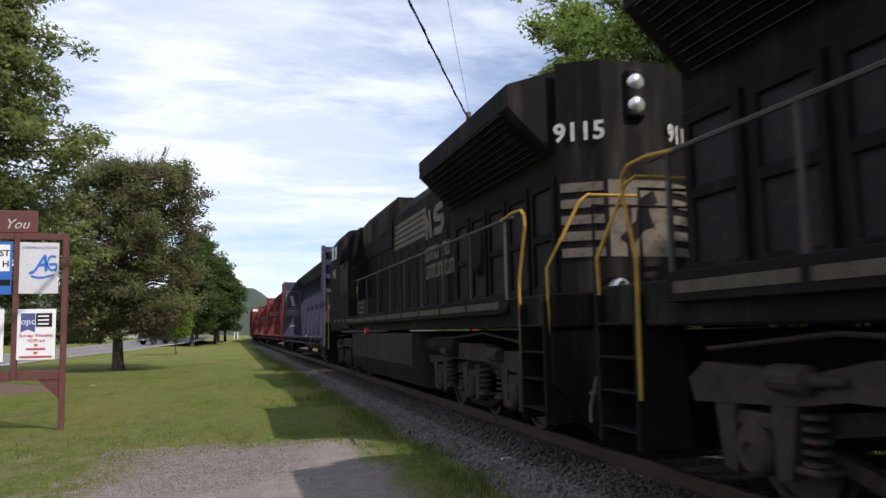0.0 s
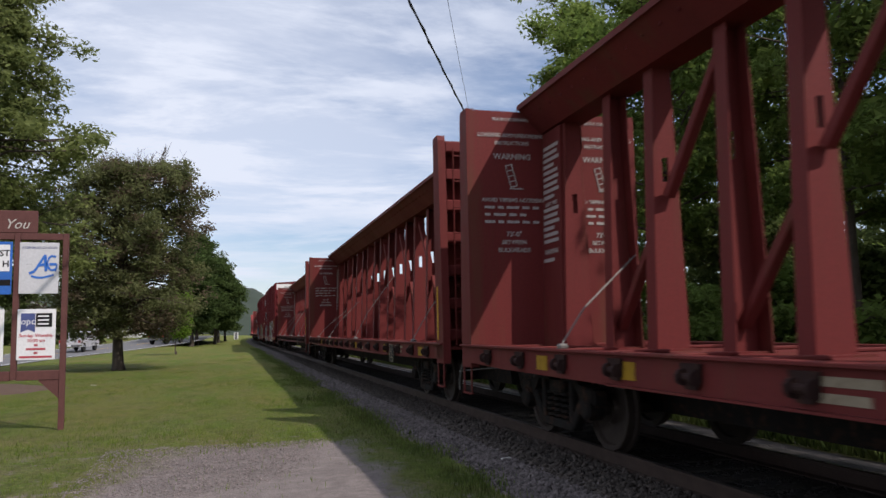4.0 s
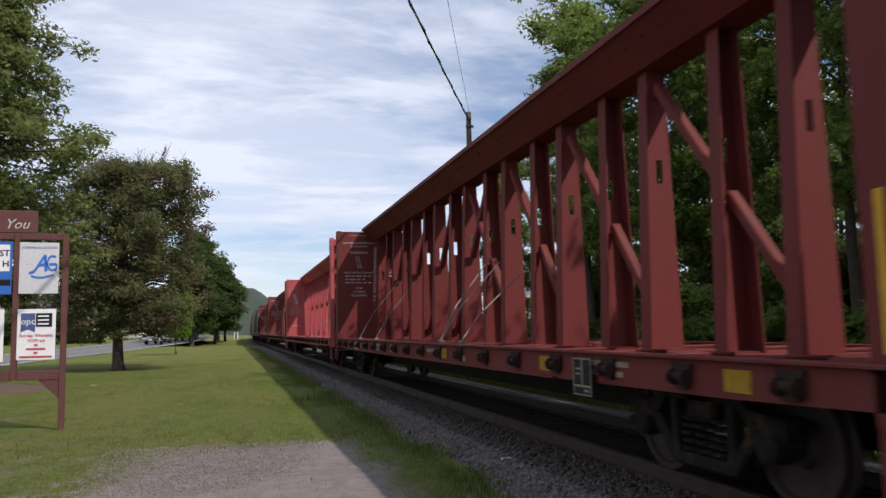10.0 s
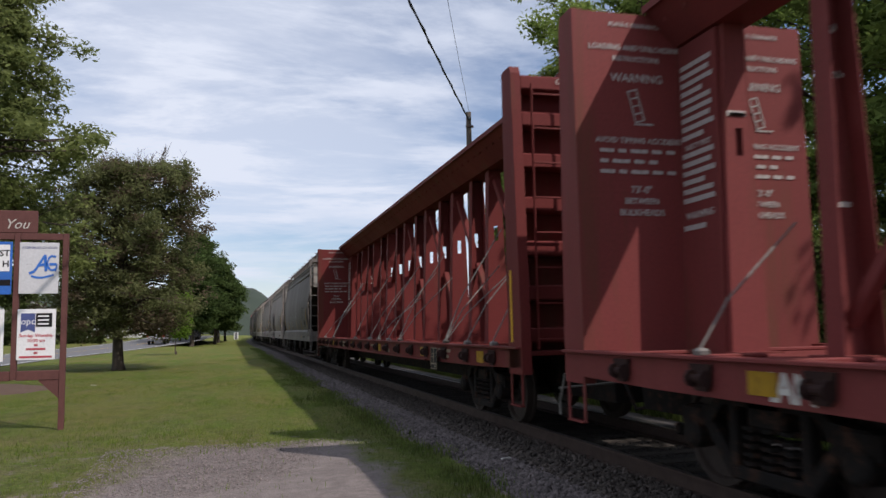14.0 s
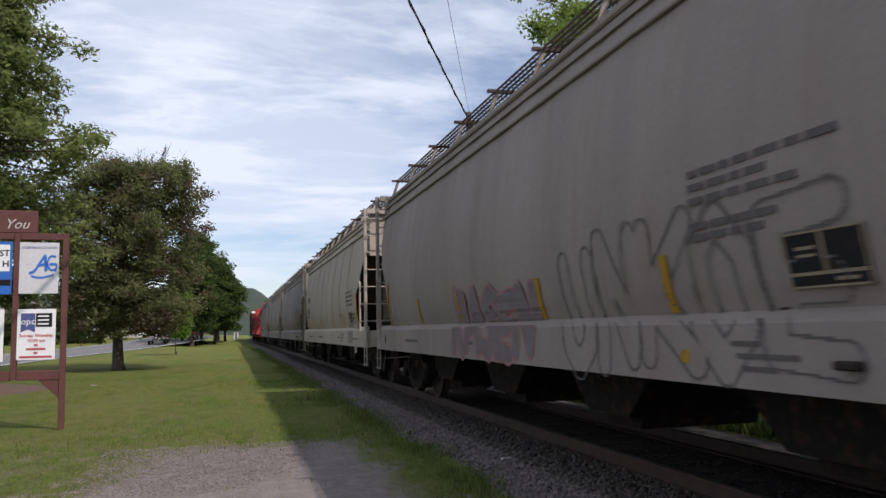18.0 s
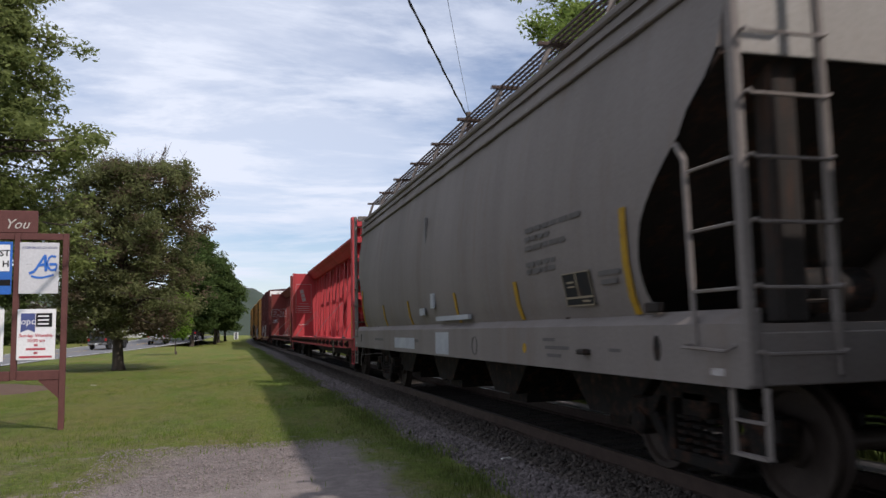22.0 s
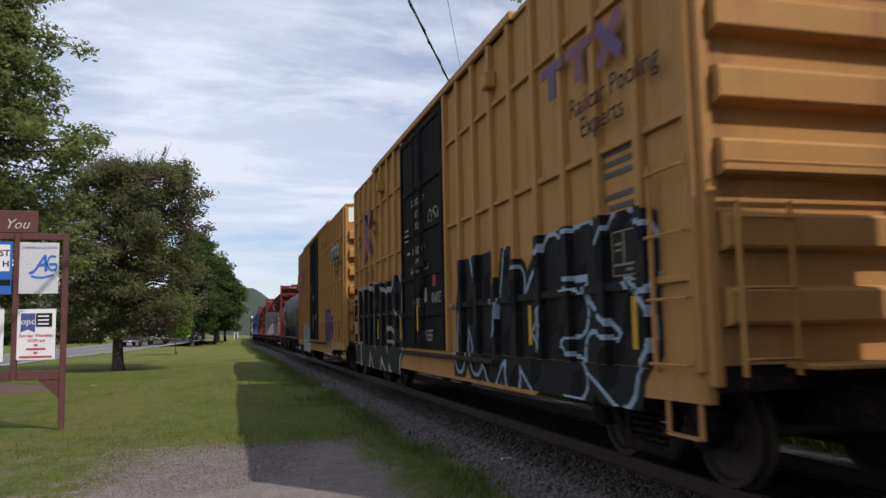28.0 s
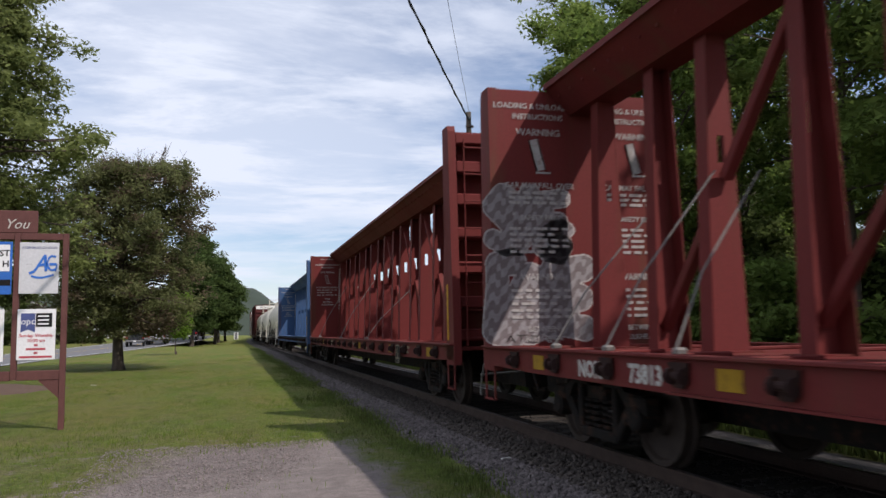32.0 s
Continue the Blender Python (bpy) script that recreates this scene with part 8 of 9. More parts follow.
def tree(label, x, y, z, height, radius, crown0, seed, mat, n_limbs=34, per=70, leaf=0.11, spread=0.42, trunk=0.2, droop=0.15, shape=0.8, twigs=0, lean=(0, 0), least=0.22, lift=0.6, group="", name="tree", squash=0.6, dry=0.0, wobble=0.2):
    """Tapered trunk, limbs and side branches; leaves in clumps at their ends, in an uneven crown."""
    rnd = random.Random(seed)
    rg = np.random.default_rng(seed)
    th = thing(name, label, "tree", group, at=(x, y, z))
    g = Geo()
    top = height * 0.93
    spine = [(lean[0] * f + 0.12 * math.sin(f * 5 + seed), lean[1] * f + 0.12 * math.cos(f * 4 + seed), top * f) for f in (0, 0.1, 0.25, 0.45, 0.65, 0.82, 1.0)]
    g.tube(spine, trunk, 10, trunk * 0.12)
    g.tube([(0, 0, -0.4), (spine[1][0] * 0.3, spine[1][1] * 0.3, 0.25)], trunk * 1.5, 10, trunk * 1.02)
    centres, sizes = [], []

    def at(h):
        f = h / top
        for a, b in zip(spine, spine[1:]):
            if a[2] <= h <= b[2]:
                k = (h - a[2]) / (b[2] - a[2])
                return Vector(a).lerp(Vector(b), k)
        return Vector(spine[-1])
    for i in range(n_limbs):
        f = (i + rnd.random()) / n_limbs
        h = crown0 + (top - crown0) * f * 0.97
        prof = (math.sin(math.pi * min(1.0, 0.16 + 0.84 * f)) ** shape if f > 0.0 else 0.4)
        r = radius * max(least * (1 - 0.45 * f), prof * (1 - 0.12 * f)) * rnd.uniform(0.55, 1.08)
        a = i * 2.399 + rnd.uniform(-0.4, 0.4)
        r *= 0.9 + wobble * math.sin(2 * a + seed + 6 * f) + 0.5 * wobble * math.sin(5 * a - 9 * f)
        p0 = at(h * 0.96)
        rise = r * (0.25 + lift * f) - droop * r * (1 - f)
        tip = p0 + Vector((math.cos(a) * r, math.sin(a) * r, rise))
        mid = p0.lerp(tip, 0.5) + Vector((rnd.uniform(-0.2, 0.2), rnd.uniform(-0.2, 0.2), 0.12 * r))
        g.tube([p0, mid, tip], trunk * 0.34 * (1 - 0.6 * f), 5, 0.012, False)
        for k in range(7):
            u = 0.32 + 0.68 * rnd.random()
            q = (p0.lerp(mid, u * 2) if u < 0.5 else mid.lerp(tip, u * 2 - 1))
            s = r * 0.34 * rnd.uniform(0.5, 1.25)
            b = a + rnd.choice((-1, 1)) * rnd.uniform(0.4, 1.5)
            e = q + Vector((math.cos(b) * s, math.sin(b) * s, s * rnd.uniform(-0.25, 0.6)))
            if k < 4:
                g.tube([q, e], 0.022, 4, 0.006, False)
            centres.append(e), sizes.append(spread * rnd.uniform(0.6, 1.2))
        centres.append(tip), sizes.append(spread * rnd.uniform(0.6, 1.1))
    for i in range(twigs):
        a = rnd.uniform(0, 6.28)
        p = at(top * rnd.uniform(0.75, 0.98)) + Vector((math.cos(a), math.sin(a), 0)) * radius * rnd.uniform(0.1, 0.5)
        out = Vector((math.cos(a), math.sin(a), 0)) * rnd.uniform(0.1, 0.7)
        tip = p + out + Vector((rnd.uniform(-0.2, 0.2), rnd.uniform(-0.2, 0.2), rnd.uniform(0.7, 1.5)))
        g.tube([p, p.lerp(tip, 0.5) - out * 0.12, tip], 0.02, 4, 0.006, False)
        for u in (0.45, 0.6, 0.75):
            q = p.lerp(tip, u)
            g.tube([q, q + Vector((rnd.uniform(-0.35, 0.35), rnd.uniform(-0.35, 0.35), rnd.uniform(0.05, 0.4)))], 0.01, 3, 0.004, False)
    part("trunk", g, "bark", th, smooth=True)
    c, s = np.array([tuple(p) for p in centres]), np.array(sizes)
    n = len(c) * per
    idx = np.repeat(np.arange(len(c)), per)
    d = rg.normal(0, 1, (n, 3))
    d /= np.linalg.norm(d, axis=1)[:, None]
    p = c[idx] + d * (s[idx] * rg.random(n) ** 0.6)[:, None] * np.array([1.15, 1.15, squash])
    u = rg.normal(0, 1, (n, 3))
    u[:, 2] *= 0.55
    u /= np.linalg.norm(u, axis=1)[:, None]
    w = np.cross(u, rg.normal(0, 1, (n, 3)) * np.array([0.5, 0.5, 1.0]))
    w /= np.linalg.norm(w, axis=1)[:, None] + 1e-9
    L = (leaf * rg.uniform(0.6, 1.35, n))[:, None]
    nrm = np.cross(u, w)
    v = np.stack([p - u * L, p + w * L * 0.42 + nrm * L * 0.1, p + u * L, p - w * L * 0.42 + nrm * L * 0.1], 1).reshape(-1, 3)
    old = (rg.random(len(c)) < dry)[idx]
    v = v.reshape(n, 4, 3)
    part("crown", fast_mesh("crown", v[~old].reshape(-1, 3), np.arange(4 * int((~old).sum())).reshape(-1, 4)), mat, th)
    if dry:
        part("withered_leaves", fast_mesh("withered_leaves", v[old].reshape(-1, 3), np.arange(4 * int(old.sum())).reshape(-1, 4)), "leaf_dry", th, "thin brownish withered foliage")
    return th


tree("broad dark green roadside maple in a mulch bed", -8.3, 25.6, 0, 14.0, 4.75, 3.6, 21, "leaf_maple", 116, 105, 0.092, 0.58, 0.24, droop=0.2, shape=0.85, lift=0.2, least=0.9, wobble=0.07)
tree("dense dark green ash with bare twigs at its top", -4.86, 38.06, 0, 10.2, 4.15, 1.55, 22, "leaf_olive", 118, 95, 0.086, 0.56, 0.27, droop=0.25, shape=0.22, twigs=70, lean=(0.15, 0), least=0.8, lift=0.1, squash=0.8, dry=0.2)
tree("young bright green sapling on the lawn", -3.94, 62.84, 0, 4.9, 1.25, 1.3, 23, "leaf_fresh", 40, 60, 0.09, 0.34, 0.05, lift=1.6, squash=0.9)
for i, (x, y, h, r) in enumerate(((-4.3, 107.5, 16.4, 3.5), (-2.2, 114.5, 13.2, 3.9), (-4.6, 99.0, 12.0, 3.0), (-2.0, 135.0, 12.5, 4.0), (-1.0, 158.0, 12.0, 4.2))):
    tree("round dark green tree in the roadside row", x, y, 0, h, r, 2.2, 31 + i, "leaf_row", 64, 75, 0.20, 0.95, 0.26, droop=0.2, shape=0.6, group="roadside row of trees")
for i, (x, y, h, r) in enumerate(((-27, 112, 11, 5), (-34, 128, 13, 6), (-22, 150, 12, 6), (-42, 140, 12, 6), (-18, 190, 12, 6), (-52, 150, 13, 7), (-13, 215, 11, 6), (-8, 240, 11, 6), (-31, 205, 12, 7))):
    tree("dark green tree beyond the road", x, y, 0, h, r, 1.2, 51 + i, "leaf_dark", 30, 42, 0.30, 1.3, 0.26, shape=0.6, group="trees beyond the road")
for i in range(9):
    rnd = random.Random(500 + i)
    tree("dense hedge bush beyond the road", -30.0 + i * 1.75, 104 + rnd.uniform(-2, 2), 0.5, rnd.uniform(2.6, 3.8), 1.6, 0.2, 500 + i, "leaf_dark", 18, 45, 0.16, 0.6, 0.05, group="hedge beyond the road", name="bush")
# the wood behind the track
for i, (x, y, h, r, c0, mt) in enumerate(((13.5, 28.0, 16.8, 3.5, 4.2, "leaf_light"), (12.6, 20.5, 13.5, 3.4, 4.4, "leaf_mid"), (14.6, 15.5, 15.5, 4.0, 4.5, "leaf_mid"), (12.4, 11.0, 12.5, 3.2, 4.2, "leaf_mid"), (17.0, 23.0, 16.0, 4.4, 4.0, "leaf_mid"), (17.0, 34.0, 13.0, 3.4, 3.4, "leaf_mid"), (14.7, 40.5, 12.6, 1.5, 3.0, "leaf_mid"), (18.5, 12.0, 16.0, 4.6, 4.0, "leaf_dark"), (13.4, 5.6, 13.5, 3.6, 4.0, "leaf_mid"), (21.0, 29.0, 16.0, 5.0, 4.0, "leaf_dark"), (14.4, -1.5, 13.0, 3.8, 3.8, "leaf_mid"))):
    tree("tall green tree in the wood beside the track", x, y, -0.35, h, r, c0, 71 + i, mt, 46, 80, 0.105, 0.60, 0.17, group="wood beside the track", wobble=0.3)
for i, (x, y, h, r) in enumerate(((30, 22, 13, 6), (33, 36, 13, 6), (29, 9, 14, 6), (40, 52, 13, 6), (28, 47, 12, 5), (38, 13, 14, 6))):
    tree("dark green tree deep in the wood", x, y, -0.4, h, r, 2.0, 91 + i, "leaf_dark", 30, 45, 0.22, 1.1, 0.24, group="wood beside the track")
for i in range(14):
    rnd = random.Random(400 + i)
    tree("leafy understorey tree in the wood", 15.5 + 10 * rnd.random(), 6 + i * 2.9 + rnd.uniform(-1, 1), -0.4, rnd.uniform(4.2, 6.4), rnd.uniform(1.6, 2.4), 0.6, 400 + i, rnd.choice(("leaf_dark", "leaf_mid")), 30, 55, 0.13, 0.6, 0.07, group="wood beside the track")
for i in range(16):
    rnd = random.Random(300 + i)
    tree("low leafy bush in the undergrowth", 9.6 + 4.5 * rnd.random(), 3 + i * 2.5 + rnd.uniform(-1, 1), -0.3, rnd.uniform(1.6, 3.6), rnd.uniform(1.1, 1.9), 0.2, 300 + i, rnd.choice(("leaf_mid", "leaf_dark", "leaf_mid")), 16, 55, 0.09, 0.42, 0.04, group="undergrowth", name="bush")

# ---- utility pole and wires ----
MAT["pole_wood"] = material("pole_wood", (0.13, 0.105, 0.085), (0.085, 0.07, 0.06), rough=0.9, scale=2, grain=30, bump=0.4, streak=True)
MAT["wire"] = material("wire", (0.012, 0.012, 0.012), rough=0.6, bump=0)


def utility_pole(x, y, h):
    t = thing("utility_pole", "weathered wooden utility pole", "pole", at=(x, y, -0.3))
    part("post", Geo().lathe([(0, 0.15), (h * 0.5, 0.125), (h + 0.3, 0.10)], "z", 14), "pole_wood", t, smooth=True)
    part("cleat", Geo().box(-0.16, 0.16, -0.13, -0.09, h - 0.35, h - 0.25, 0.01), "rail_steel", t)
    part("insulator", Geo().lathe([(h - 0.05, 0.03), (h, 0.06), (h + 0.04, 0.03), (h + 0.1, 0.05)], "z", 10, (0, -0.16, 0)), "grey_paint", t)
    return t


utility_pole(9.0, 28.77, 10.05)
utility_pole(-12.2, -20.0, 10.0)


def wire(a, b, sag, r, label, twist=False):
    pts = []
    for k in range(61):
        t = k / 60
        p = Vector(a).lerp(Vector(b), t)
        p.z -= 4 * sag * t * (1 - t)
        pts.append(p)
    g = Geo().tube(pts, r, 5)
    if twist:
        g.tube([p + Vector((0.035 * math.cos(i * 2.1), 0, 0.035 * math.sin(i * 2.1))) for i, p in enumerate(pts)], r * 0.7, 5)
    return tagged(part("overhead_wire", g, "wire"), label, "wire")


wire((9.0, 28.70, 9.70), (-12.2, -20.0, 9.8), 0.70, 0.028, "thick black overhead cable from the pole", True)
wire((9.0, 28.70, 10.05), (-8.6, -20.0, 10.2), 0.35, 0.007, "thin overhead wire from the pole")
wire((8.95, 28.9, 8.3), (6.6, 37.5, 0.3), 0.0, 0.012, "thin guy wire below the pole")

# ---- church sign board ----
MAT["sign_wood"] = material("sign_wood", (0.115, 0.042, 0.036), (0.075, 0.03, 0.028), rough=0.8, scale=3, grain=30, bump=0.25)
MAT["sign_white"] = material("sign_white", (0.74, 0.74, 0.75), (0.66, 0.66, 0.67), rough=0.45, scale=2, bump=0.02)
MAT["sign_grey"] = material("sign_grey", (0.56, 0.56, 0.58), (0.47, 0.47, 0.49), rough=0.45, scale=2, bump=0.02)
MAT["sign_blue"] = material("sign_blue", (0.03, 0.14, 0.50), rough=0.45, scale=3, bump=0.02)
MAT["sign_navy"] = material("sign_navy", (0.07, 0.09, 0.24), rough=0.45, scale=3, bump=0.02)
MAT["sign_red"] = material("sign_red", (0.48, 0.07, 0.09), rough=0.5, scale=3, bump=0.02)
SY = 14.59
sign = thing("sign_board", "brown wooden sign board with church panels on the lawn", "sign", at=(0, SY, 0))
for x in (-4.98, -4.27, -3.50, -2.75):
    part("post", Geo().box(x - 0.045, x + 0.045, -0.045, 0.045, -0.3 if x in (-2.75, -4.98) else 0.84, 3.31, 0.006), "sign_wood", sign)
for z0, z1 in ((3.20, 3.31), (0.83, 0.99)):
    for a, b in ((-4.93, -4.32), (-4.22, -3.55), (-3.45, -2.80)):
        part("rail", Geo().box(a, b, -0.04, 0.04, z0, z1, 0.006), "sign_wood", sign)
for x, s in ((-2.80, -1), (-4.93, 1)):
    part("bracket", Geo().prism([(x, 0.83), (x + s * 0.32, 0.83), (x, 0.52)], "y", -0.03, 0.03), "sign_wood", sign)
top = part("top_board", Geo().box(-4.60, -3.20, -0.03, 0.03, 3.315, 3.70, 0.01), "sign_wood", sign, "dark brown header board")
script = letters("You", 0.23).copy()
script.transform(Matrix(((1, 0.35, 0, 0), (0, 1, 0, 0), (0, 0, 1, 0), (0, 0, 0, 1))))
part("script", script, "white_paint", top, "white slanted script", at=on_end(-3.50, -0.034, 3.46))
panels = {}
for nm, x0, x1, z0, z1, mt in (("panel", -3.455, -2.845, 2.28, 3.15, "sign_grey"), ("panel", -3.455, -2.865, 1.17, 2.02, "sign_white"), ("panel", -4.215, -3.565, 2.27, 3.16, "sign_blue"), ("panel", -4.22, -3.655, 1.15, 2.02, "sign_white"), ("panel", -4.93, -4.32, 2.28, 3.15, "sign_white"), ("panel", -4.93, -4.32, 1.17, 2.02, "sign_white")):
    panels[(x0, z0)] = part(nm, Geo().box(x0, x1, -0.062, -0.047, z0, z1, 0.004), mt, sign)
pa, pb, pc = panels[(-3.455, 2.28)], panels[(-3.455, 1.17)], panels[(-4.215, 2.27)]
part("lettering", letters("ASSEMBLIES OF GOD", 0.058), "sign_navy", pa, at=on_end(-3.15, -0.0635, 3.06))
g = Geo()
for a, b in (((-3.22, 2.66), (-3.06, 2.94)), ((-3.06, 2.94), (-3.04, 2.66)), ((-3.17, 2.76), (-3.04, 2.78)), ((-3.30, 2.62), (-3.22, 2.66)), ((-2.99, 2.78), (-2.88, 2.78)), ((-2.88, 2.78), (-2.90, 2.66))):
    g.bar((a[0], -0.0645, a[1]), (b[0], -0.0645, b[1]), 0.002, 0.045, (0, 0.1, 1))
for k in range(9):
    t0, t1 = radians(55 + k * 30), radians(85 + k * 30)
    g.bar((-2.94 + 0.085 * math.cos(t0), -0.0645, 2.80 + 0.125 * math.sin(t0)), (-2.94 + 0.085 * math.cos(t1), -0.0645, 2.80 + 0.125 * math.sin(t1)), 0.002, 0.036, (0, 0.1, 1))
for k in range(5):
    g.bar((-3.27 + k * 0.07, -0.0645, 2.58 - 0.03 * math.sin(k * 0.785)), (-3.20 + k * 0.07, -0.0645, 2.58 - 0.03 * math.sin((k + 1) * 0.785)), 0.002, 0.035, (0, 0.1, 1))
part("emblem", g, "sign_blue", pa, "blue brush-stroke emblem")
part("emblem_block", Geo().box(-3.36, -3.24, -0.066, -0.0625, 2.78, 2.96), "sign_grey", pa)
part("badge", Geo().prism([(-3.40, 1.95), (-3.18, 1.95), (-3.18, 1.63), (-3.29, 1.68), (-3.40, 1.63)], "y", -0.066, -0.0625), "sign_navy", pb, "navy ribbon badge")
part("lettering", letters("opc", 0.15), "sign_white", pb, at=on_end(-3.29, -0.0668, 1.81))
part("name_block", Geo().box(-3.17, -2.92, -0.066, -0.0625, 1.72, 1.95), "dark_paint", pb, "black name block")
for z in (1.90, 1.835, 1.77):
    part("name_bar", Geo().box(-3.14, -2.97, -0.0675, -0.0665, z - 0.012, z + 0.012), "sign_white", pb)
part("lettering", letters("Sunday Worship", 0.078, bold=0.002), "sign_red", pb, at=on_end(-3.16, -0.0635, 1.575))
part("lettering", letters("10:30 am", 0.075, bold=0.002), "sign_red", pb, at=on_end(-3.16, -0.0635, 1.49))
for z, k in ((1.415, 0.03), (1.35, 0.15), (1.285, 0.03), (1.22, 0.25)):
    part("address_bar", Geo().box(-3.16 - k, -3.16 + k, -0.0655, -0.0625, z - 0.017, z + 0.017), "sign_red", pb, "red bar in place of an address")
part("inset", Geo().box(-4.17, -3.60, -0.0665, -0.0625, 2.66, 3.11), "sign_white", pc, "white inset")
part("lettering", letters("ST", 0.15, bold=0.003), "dark_paint", pc, at=on_end(-3.68, -0.0675, 2.96))
part("lettering", letters("H", 0.15, bold=0.003), "dark_paint", pc, at=on_end(-3.66, -0.0675, 2.78))
part("bar", Geo().box(-4.2, -3.58, -0.066, -0.0625, 2.42, 2.52), "dark_paint", pc)

MAT["mulch"] = material("mulch", (0.12, 0.075, 0.055), (0.07, 0.045, 0.035), rough=0.95, scale=8, grain=60, bump=1.0)
g = Geo()
n = 28
ring = [(-8.2 + 3.6 * math.cos(6.283 * i / n) * (1 + 0.1 * math.sin(i * 2.3)), 25.6 + 3.0 * math.sin(6.283 * i / n)) for i in range(n)]
g.add([(x, y, -0.04) for x, y in ring] + [(-8.2 + (x + 8.2) * 0.6, 25.6 + (y - 25.6) * 0.6, 0.14) for x, y in ring] + [(-8.2, 25.6, 0.2)], [(i, (i + 1) % n, n + (i + 1) % n, n + i) for i in range(n)] + [(n + i, n + (i + 1) % n, 2 * n) for i in range(n)])
tagged(part("mulch_bed", g, "mulch", smooth=True), "low brown bark mulch bed round a tree", "mulch", kind="structure")
# litter
for i, (x, y) in enumerate(((-4.1, 26.5), (3.05, 8.62))):
    g = Geo().box(-0.09, 0.09, -0.012, 0.012, 0.0, 0.014, 0.004, pose(0, 0, 0, 0, 4, 35))
    tagged(part("litter", g, "white_paint", at=(x, y, 0.06 if x > 0 else 0.02)), "scrap of pale litter on the ground", "litter")

# ---- buildings beyond ----
MAT["siding"] = material("siding", (0.66, 0.66, 0.64), (0.56, 0.56, 0.54), rough=0.7, scale=1, grain=12, bump=0.1)
MAT["shingle"] = material("shingle", (0.16, 0.19, 0.185), (0.11, 0.13, 0.13), rough=0.9, scale=2, grain=15, bump=0.4)
MAT["barn_red"] = material("barn_red", (0.33, 0.07, 0.04), (0.22, 0.05, 0.035), rough=0.8, scale=1.5, grain=20, bump=0.2)


def house(label, x, y, z, w, d, h, ridge_h, wall, roof, turn=0, name="house"):
    t = thing(name, label, "building", at=pose(x, y, z, 0, 0, turn))
    part("wall", Geo().prism([(-w / 2, 0), (w / 2, 0), (w / 2, h), (0, h + ridge_h), (-w / 2, h)], "y", -d / 2, d / 2), wall, t)
    g = Geo()
    for s in (-1, 1):
        g.bar((s * (w / 2 + 0.35), 0, h - 0.16), (0, 0, h + ridge_h + 0.1), d + 0.7, 0.12, (0, 0, 1))
    part("roof", g, roof, t)
    for s in (-1, 1):
        g = Geo().bar((s * (w / 2 + 0.36), -d / 2 - 0.37, h - 0.17), (0, -d / 2 - 0.37, h + ridge_h + 0.08), 0.03, 0.2)
        part("bargeboard", g, "siding", t)
    for k in range(max(2, int(w / 2.5))):
        xx = -w / 2 + (k + 0.5) * w / max(2, int(w / 2.5))
        wd = part("window", Geo().box(xx - 0.45, xx + 0.45, -d / 2 - 0.04, -d / 2 + 0.02, h * 0.42, h * 0.80, 0.02), "siding", t)
        part("pane", Geo().box(xx - 0.38, xx + 0.38, -d / 2 - 0.05, -d / 2 - 0.042, h * 0.45, h * 0.77), "dark_glass", wd)
    part("door", Geo().box(-w * 0.1 - 0.45, -w * 0.1 + 0.45, -d / 2 - 0.03, -d / 2 + 0.02, 0.05, min(2.1, h * 0.9), 0.02), "grey_paint", t)
    return t


house("white building with a grey-green roof beyond the road", -29.0, 124.0, 1.0, 14, 10, 3.4, 2.4, "siding", "shingle", 8)
house("white house beyond the road", -19.5, 146.0, 1.0, 9, 8, 4.6, 2.8, "siding", "shingle", -6)
house("white house behind the wood", 27.5, 66.0, -0.5, 9, 8, 3.6, 2.2, "siding", "shingle", -10)
house("small red shed with white bargeboards in the wood", 21.5, 28.6, -0.5, 3.6, 4.5, 2.5, 1.0, "barn_red", "shingle", -18, "shed")
hut = thing("signal_hut", "small white equipment hut by the far track", "hut", at=(1.2, 190.0, 0))
part("wall", Geo().box(-0.5, 0.5, -0.5, 0.5, 0, 1.7, 0.03), "siding", hut)
part("roof", Geo().box(-0.6, 0.6, -0.6, 0.6, 1.7, 1.8, 0.03), "shingle", hut)
part("door", Geo().box(-0.3, 0.3, -0.53, -0.49, 0.1, 1.55, 0.01), "grey_paint", hut)


# ---- road vehicles ----
MAT["car_silver"] = material("car_silver", (0.58, 0.58, 0.60), rough=0.35, metal=0.2, scale=2, bump=0.0)
MAT["car_black"] = material("car_black", (0.018, 0.019, 0.022), rough=0.25, scale=2, bump=0.0, spec=0.6)
MAT["tyre"] = material("tyre", (0.02, 0.02, 0.02), rough=0.85, scale=8)
MAT["tail_red"] = material("tail_red", (0.4, 0.01, 0.01), rough=0.3, scale=8, bump=0)


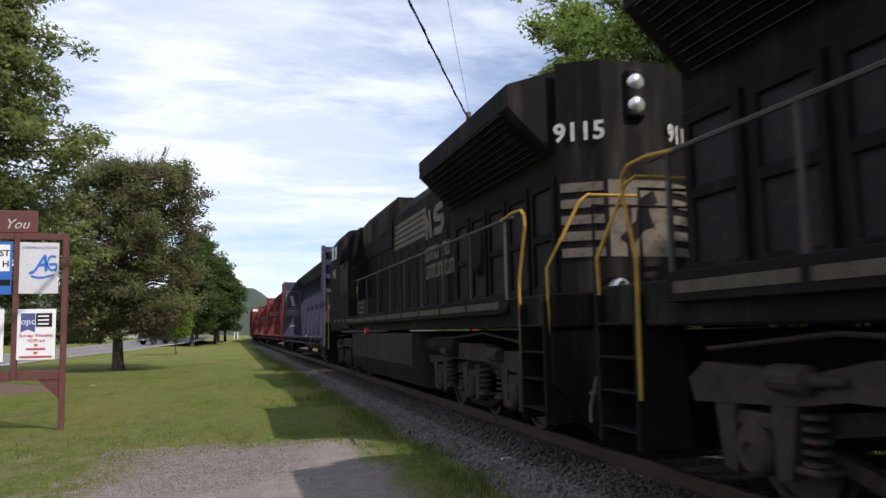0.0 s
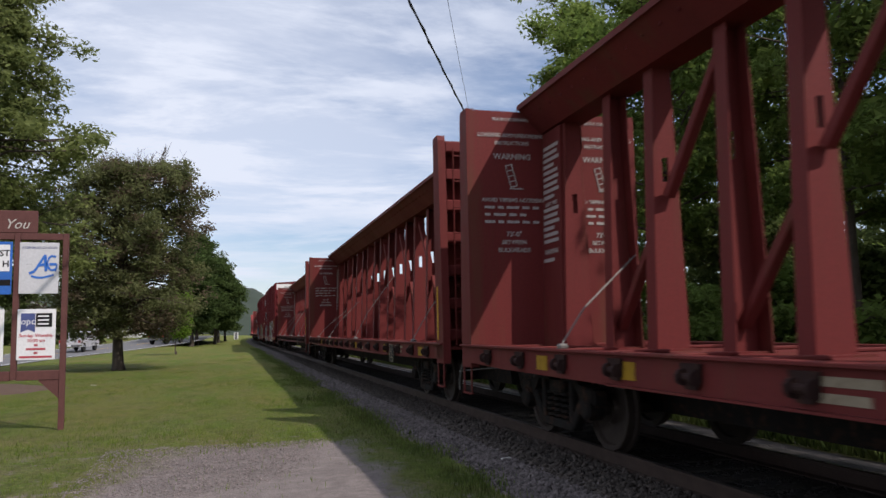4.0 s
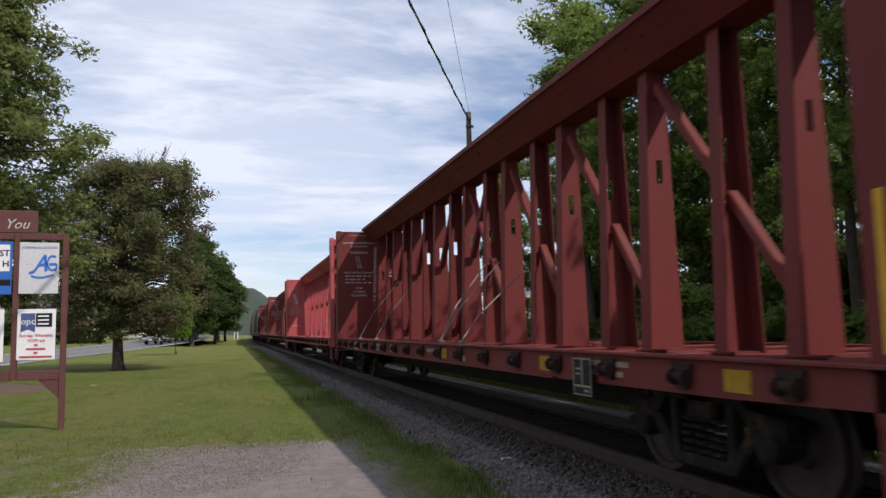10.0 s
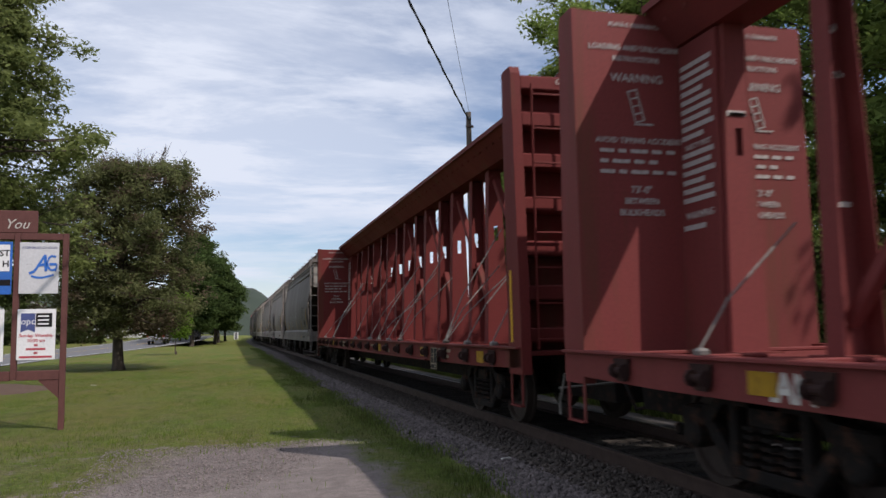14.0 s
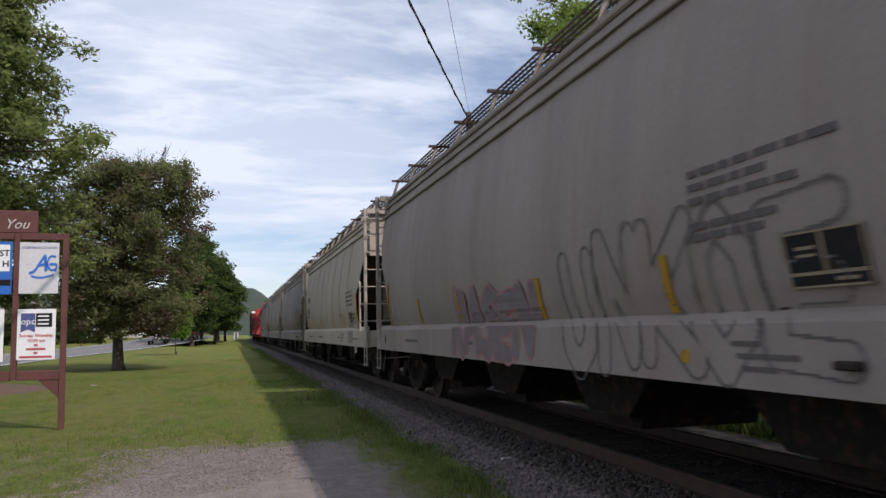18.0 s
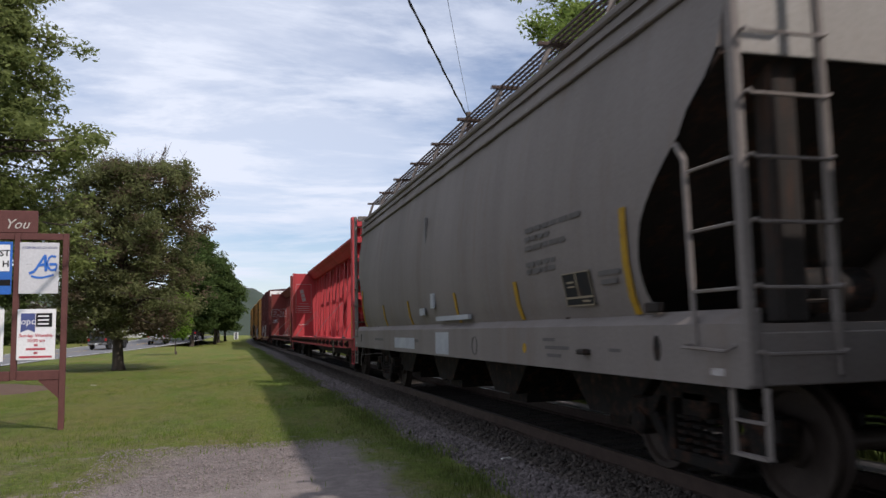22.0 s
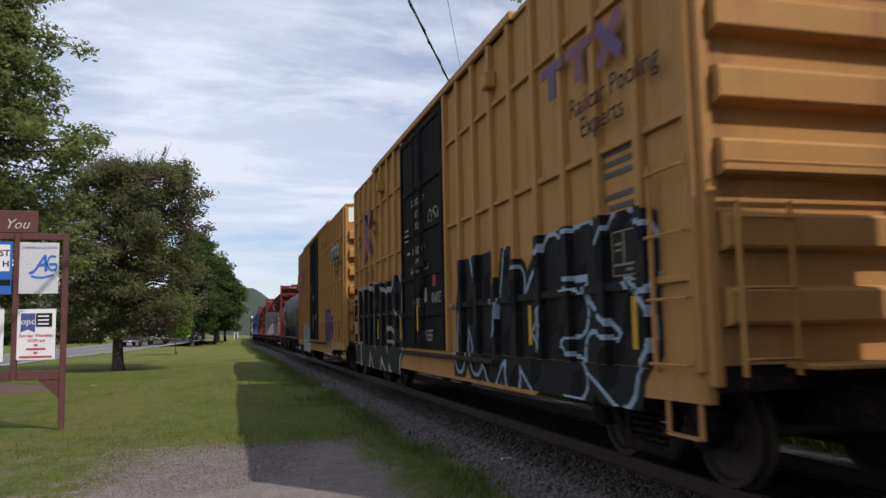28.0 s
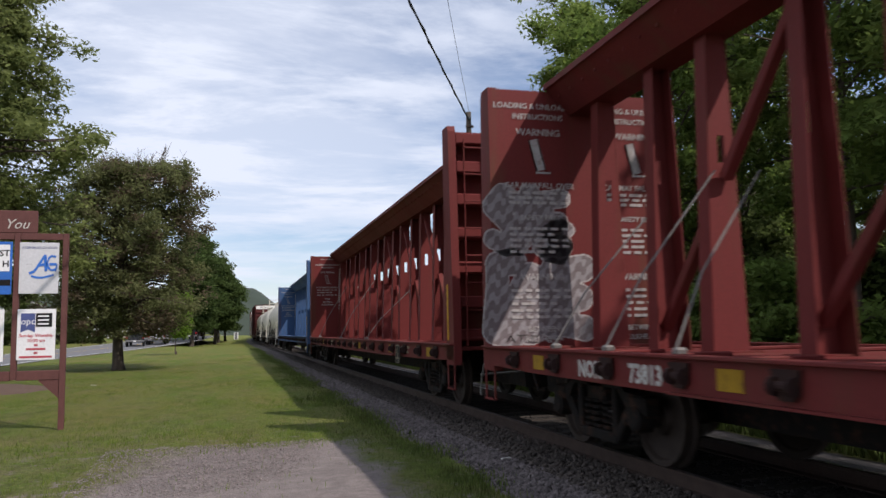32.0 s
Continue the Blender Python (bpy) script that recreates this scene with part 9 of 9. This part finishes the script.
def vehicle(label, mat, pickup):
    """Nose towards +y."""
    t = thing("pickup_truck" if pickup else "sport_utility_vehicle", label, "pickup" if pickup else "car")
    L = 2.75 if pickup else 2.35
    body = [(-L, 0.45), (L, 0.45), (L, 0.85), (L - 0.15, 1.0), (1.0, 1.12), (-L, 1.12)]
    part("body", Geo().prism(body, "x", -0.93, 0.93), mat, t)
    cab = [(-0.7, 1.12), (1.15, 1.12), (0.55, 1.78), (0.2, 1.84), (-0.5, 1.84), (-0.7, 1.75)] if pickup else [(-L + 0.05, 1.12), (1.15, 1.12), (0.5, 1.68), (0.1, 1.75), (-L + 0.4, 1.72), (-L + 0.15, 1.6)]
    part("cab", Geo().prism(cab, "x", -0.80, 0.80), mat, t)
    for s in (-1, 1):
        w = [(-0.6, 1.18), (0.95, 1.18), (0.5, 1.68), (-0.55, 1.7)] if pickup else [(-L + 0.3, 1.18), (0.95, 1.18), (0.45, 1.6), (-L + 0.45, 1.6)]
        part("side_window", Geo().prism(w, "x", s * 0.801, s * 0.812), "dark_glass", t)
        part("tail_light", Geo().box(s * 0.72, s * 0.92, -L - 0.02, -L + 0.02, 0.85, 1.08, 0.01), "tail_red", t)
        part("mirror", Geo().box(s * 0.95, s * 1.15, 0.85, 1.0, 1.15, 1.35, 0.02), mat, t)
        for y in (-1.65, 1.65):
            part("wheel", Geo().lathe([(s * 0.72, 0.1), (s * 0.72, 0.36), (s * 0.76, 0.38), (s * 0.92, 0.38), (s * 0.95, 0.35), (s * 0.95, 0.22), (s * 0.9, 0.2), (s * 0.9, 0.02)], "x", 20), "tyre", t, at=(0, y, 0.38), smooth=True)
    yb = -0.72 if pickup else -L + 0.02
    part("rear_window", Geo().box(-0.62, 0.62, yb - 0.012, yb, 1.25, 1.62), "dark_glass", t)
    part("bumper", Geo().box(-0.92, 0.92, -L - 0.12, -L + 0.02, 0.48, 0.68, 0.03), "grey_paint", t)
    part("plate", Geo().box(-0.15, 0.15, -L - 0.135, -L - 0.122, 0.52, 0.64), "sign_white", t)
    return t


ROADERS = []
van = vehicle("black sport utility vehicle on the road", "car_black", False)
pick = vehicle("silver pickup truck that stops on the road", "car_silver", True)
suv = vehicle("dark sport utility vehicle that queues on the road", "car_black", False)
ROADERS.append((van, [(0, -7.74, 94.4), (2, -7.29, 94.7), (5, -7.03, 95.1), (7, -6.79, 96.7), (10, -5.43, 103.9), (32, -4.68, 107.8)]))
ROADERS.append((pick, [(0, -16.2, 30.0), (2.5, -15.6, 62.0), (4.5, -12.65, 83.4), (6, -10.3, 89.0), (8, -8.52, 93.0), (9.5, -7.92, 94.4), (10.5, -7.9, 94.5), (32, -7.9, 94.5)]))
ROADERS.append((suv, [(0, -16.5, -60.0), (15, -16.4, 22.0), (18, -15.4, 55.0), (20.3, -13.37, 79.0), (21, -12.58, 81.1), (23, -10.99, 86.6), (25, -9.92, 89.7), (26.5, -9.73, 90.3), (32, -9.73, 90.4)]))


def motions():
    base = {}
    for car, s, flip in CARS:
        rows = []
        turn = pose(0, 0, 0, 0, 0, 180 if flip else 0)
        base[car] = s
        for k in range(33):
            rows.append((float(k), track_pose(s - travelled(k)) @ turn))
        walk(car, rows)
    for w, car, y in WHEELS:
        s = base[car] + y
        m = w.matrix_basis.copy()
        rows, ang = [(0.0, m)], 0.0
        for k in range(1, 960):
            t = k / FPS
            here = s - travelled(t)
            if -3.0 < here < 26.0:
                ang += math.degrees((travelled(t) - travelled(t - 1 / FPS)) / 0.457)
                rows.append((t, m @ pose(0, 0, 0, ang % 360, 0, 0)))
        rows.append((32.0, rows[-1][1]))
        walk(w, rows)
    for v, pts in ROADERS:
        rows = []
        for i, (t, x, y) in enumerate(pts):
            a, b = pts[max(i - 1, 0)], pts[min(i + 1, len(pts) - 1)]
            turn = math.degrees(math.atan2(-(b[1] - a[1]), max(0.5, b[2] - a[2])))
            rows.append((float(t), pose(x, y, 0.035 + rise(y), 1.2 if y > 77 else 0, 0, turn)))
        walk(v, rows)


motions()
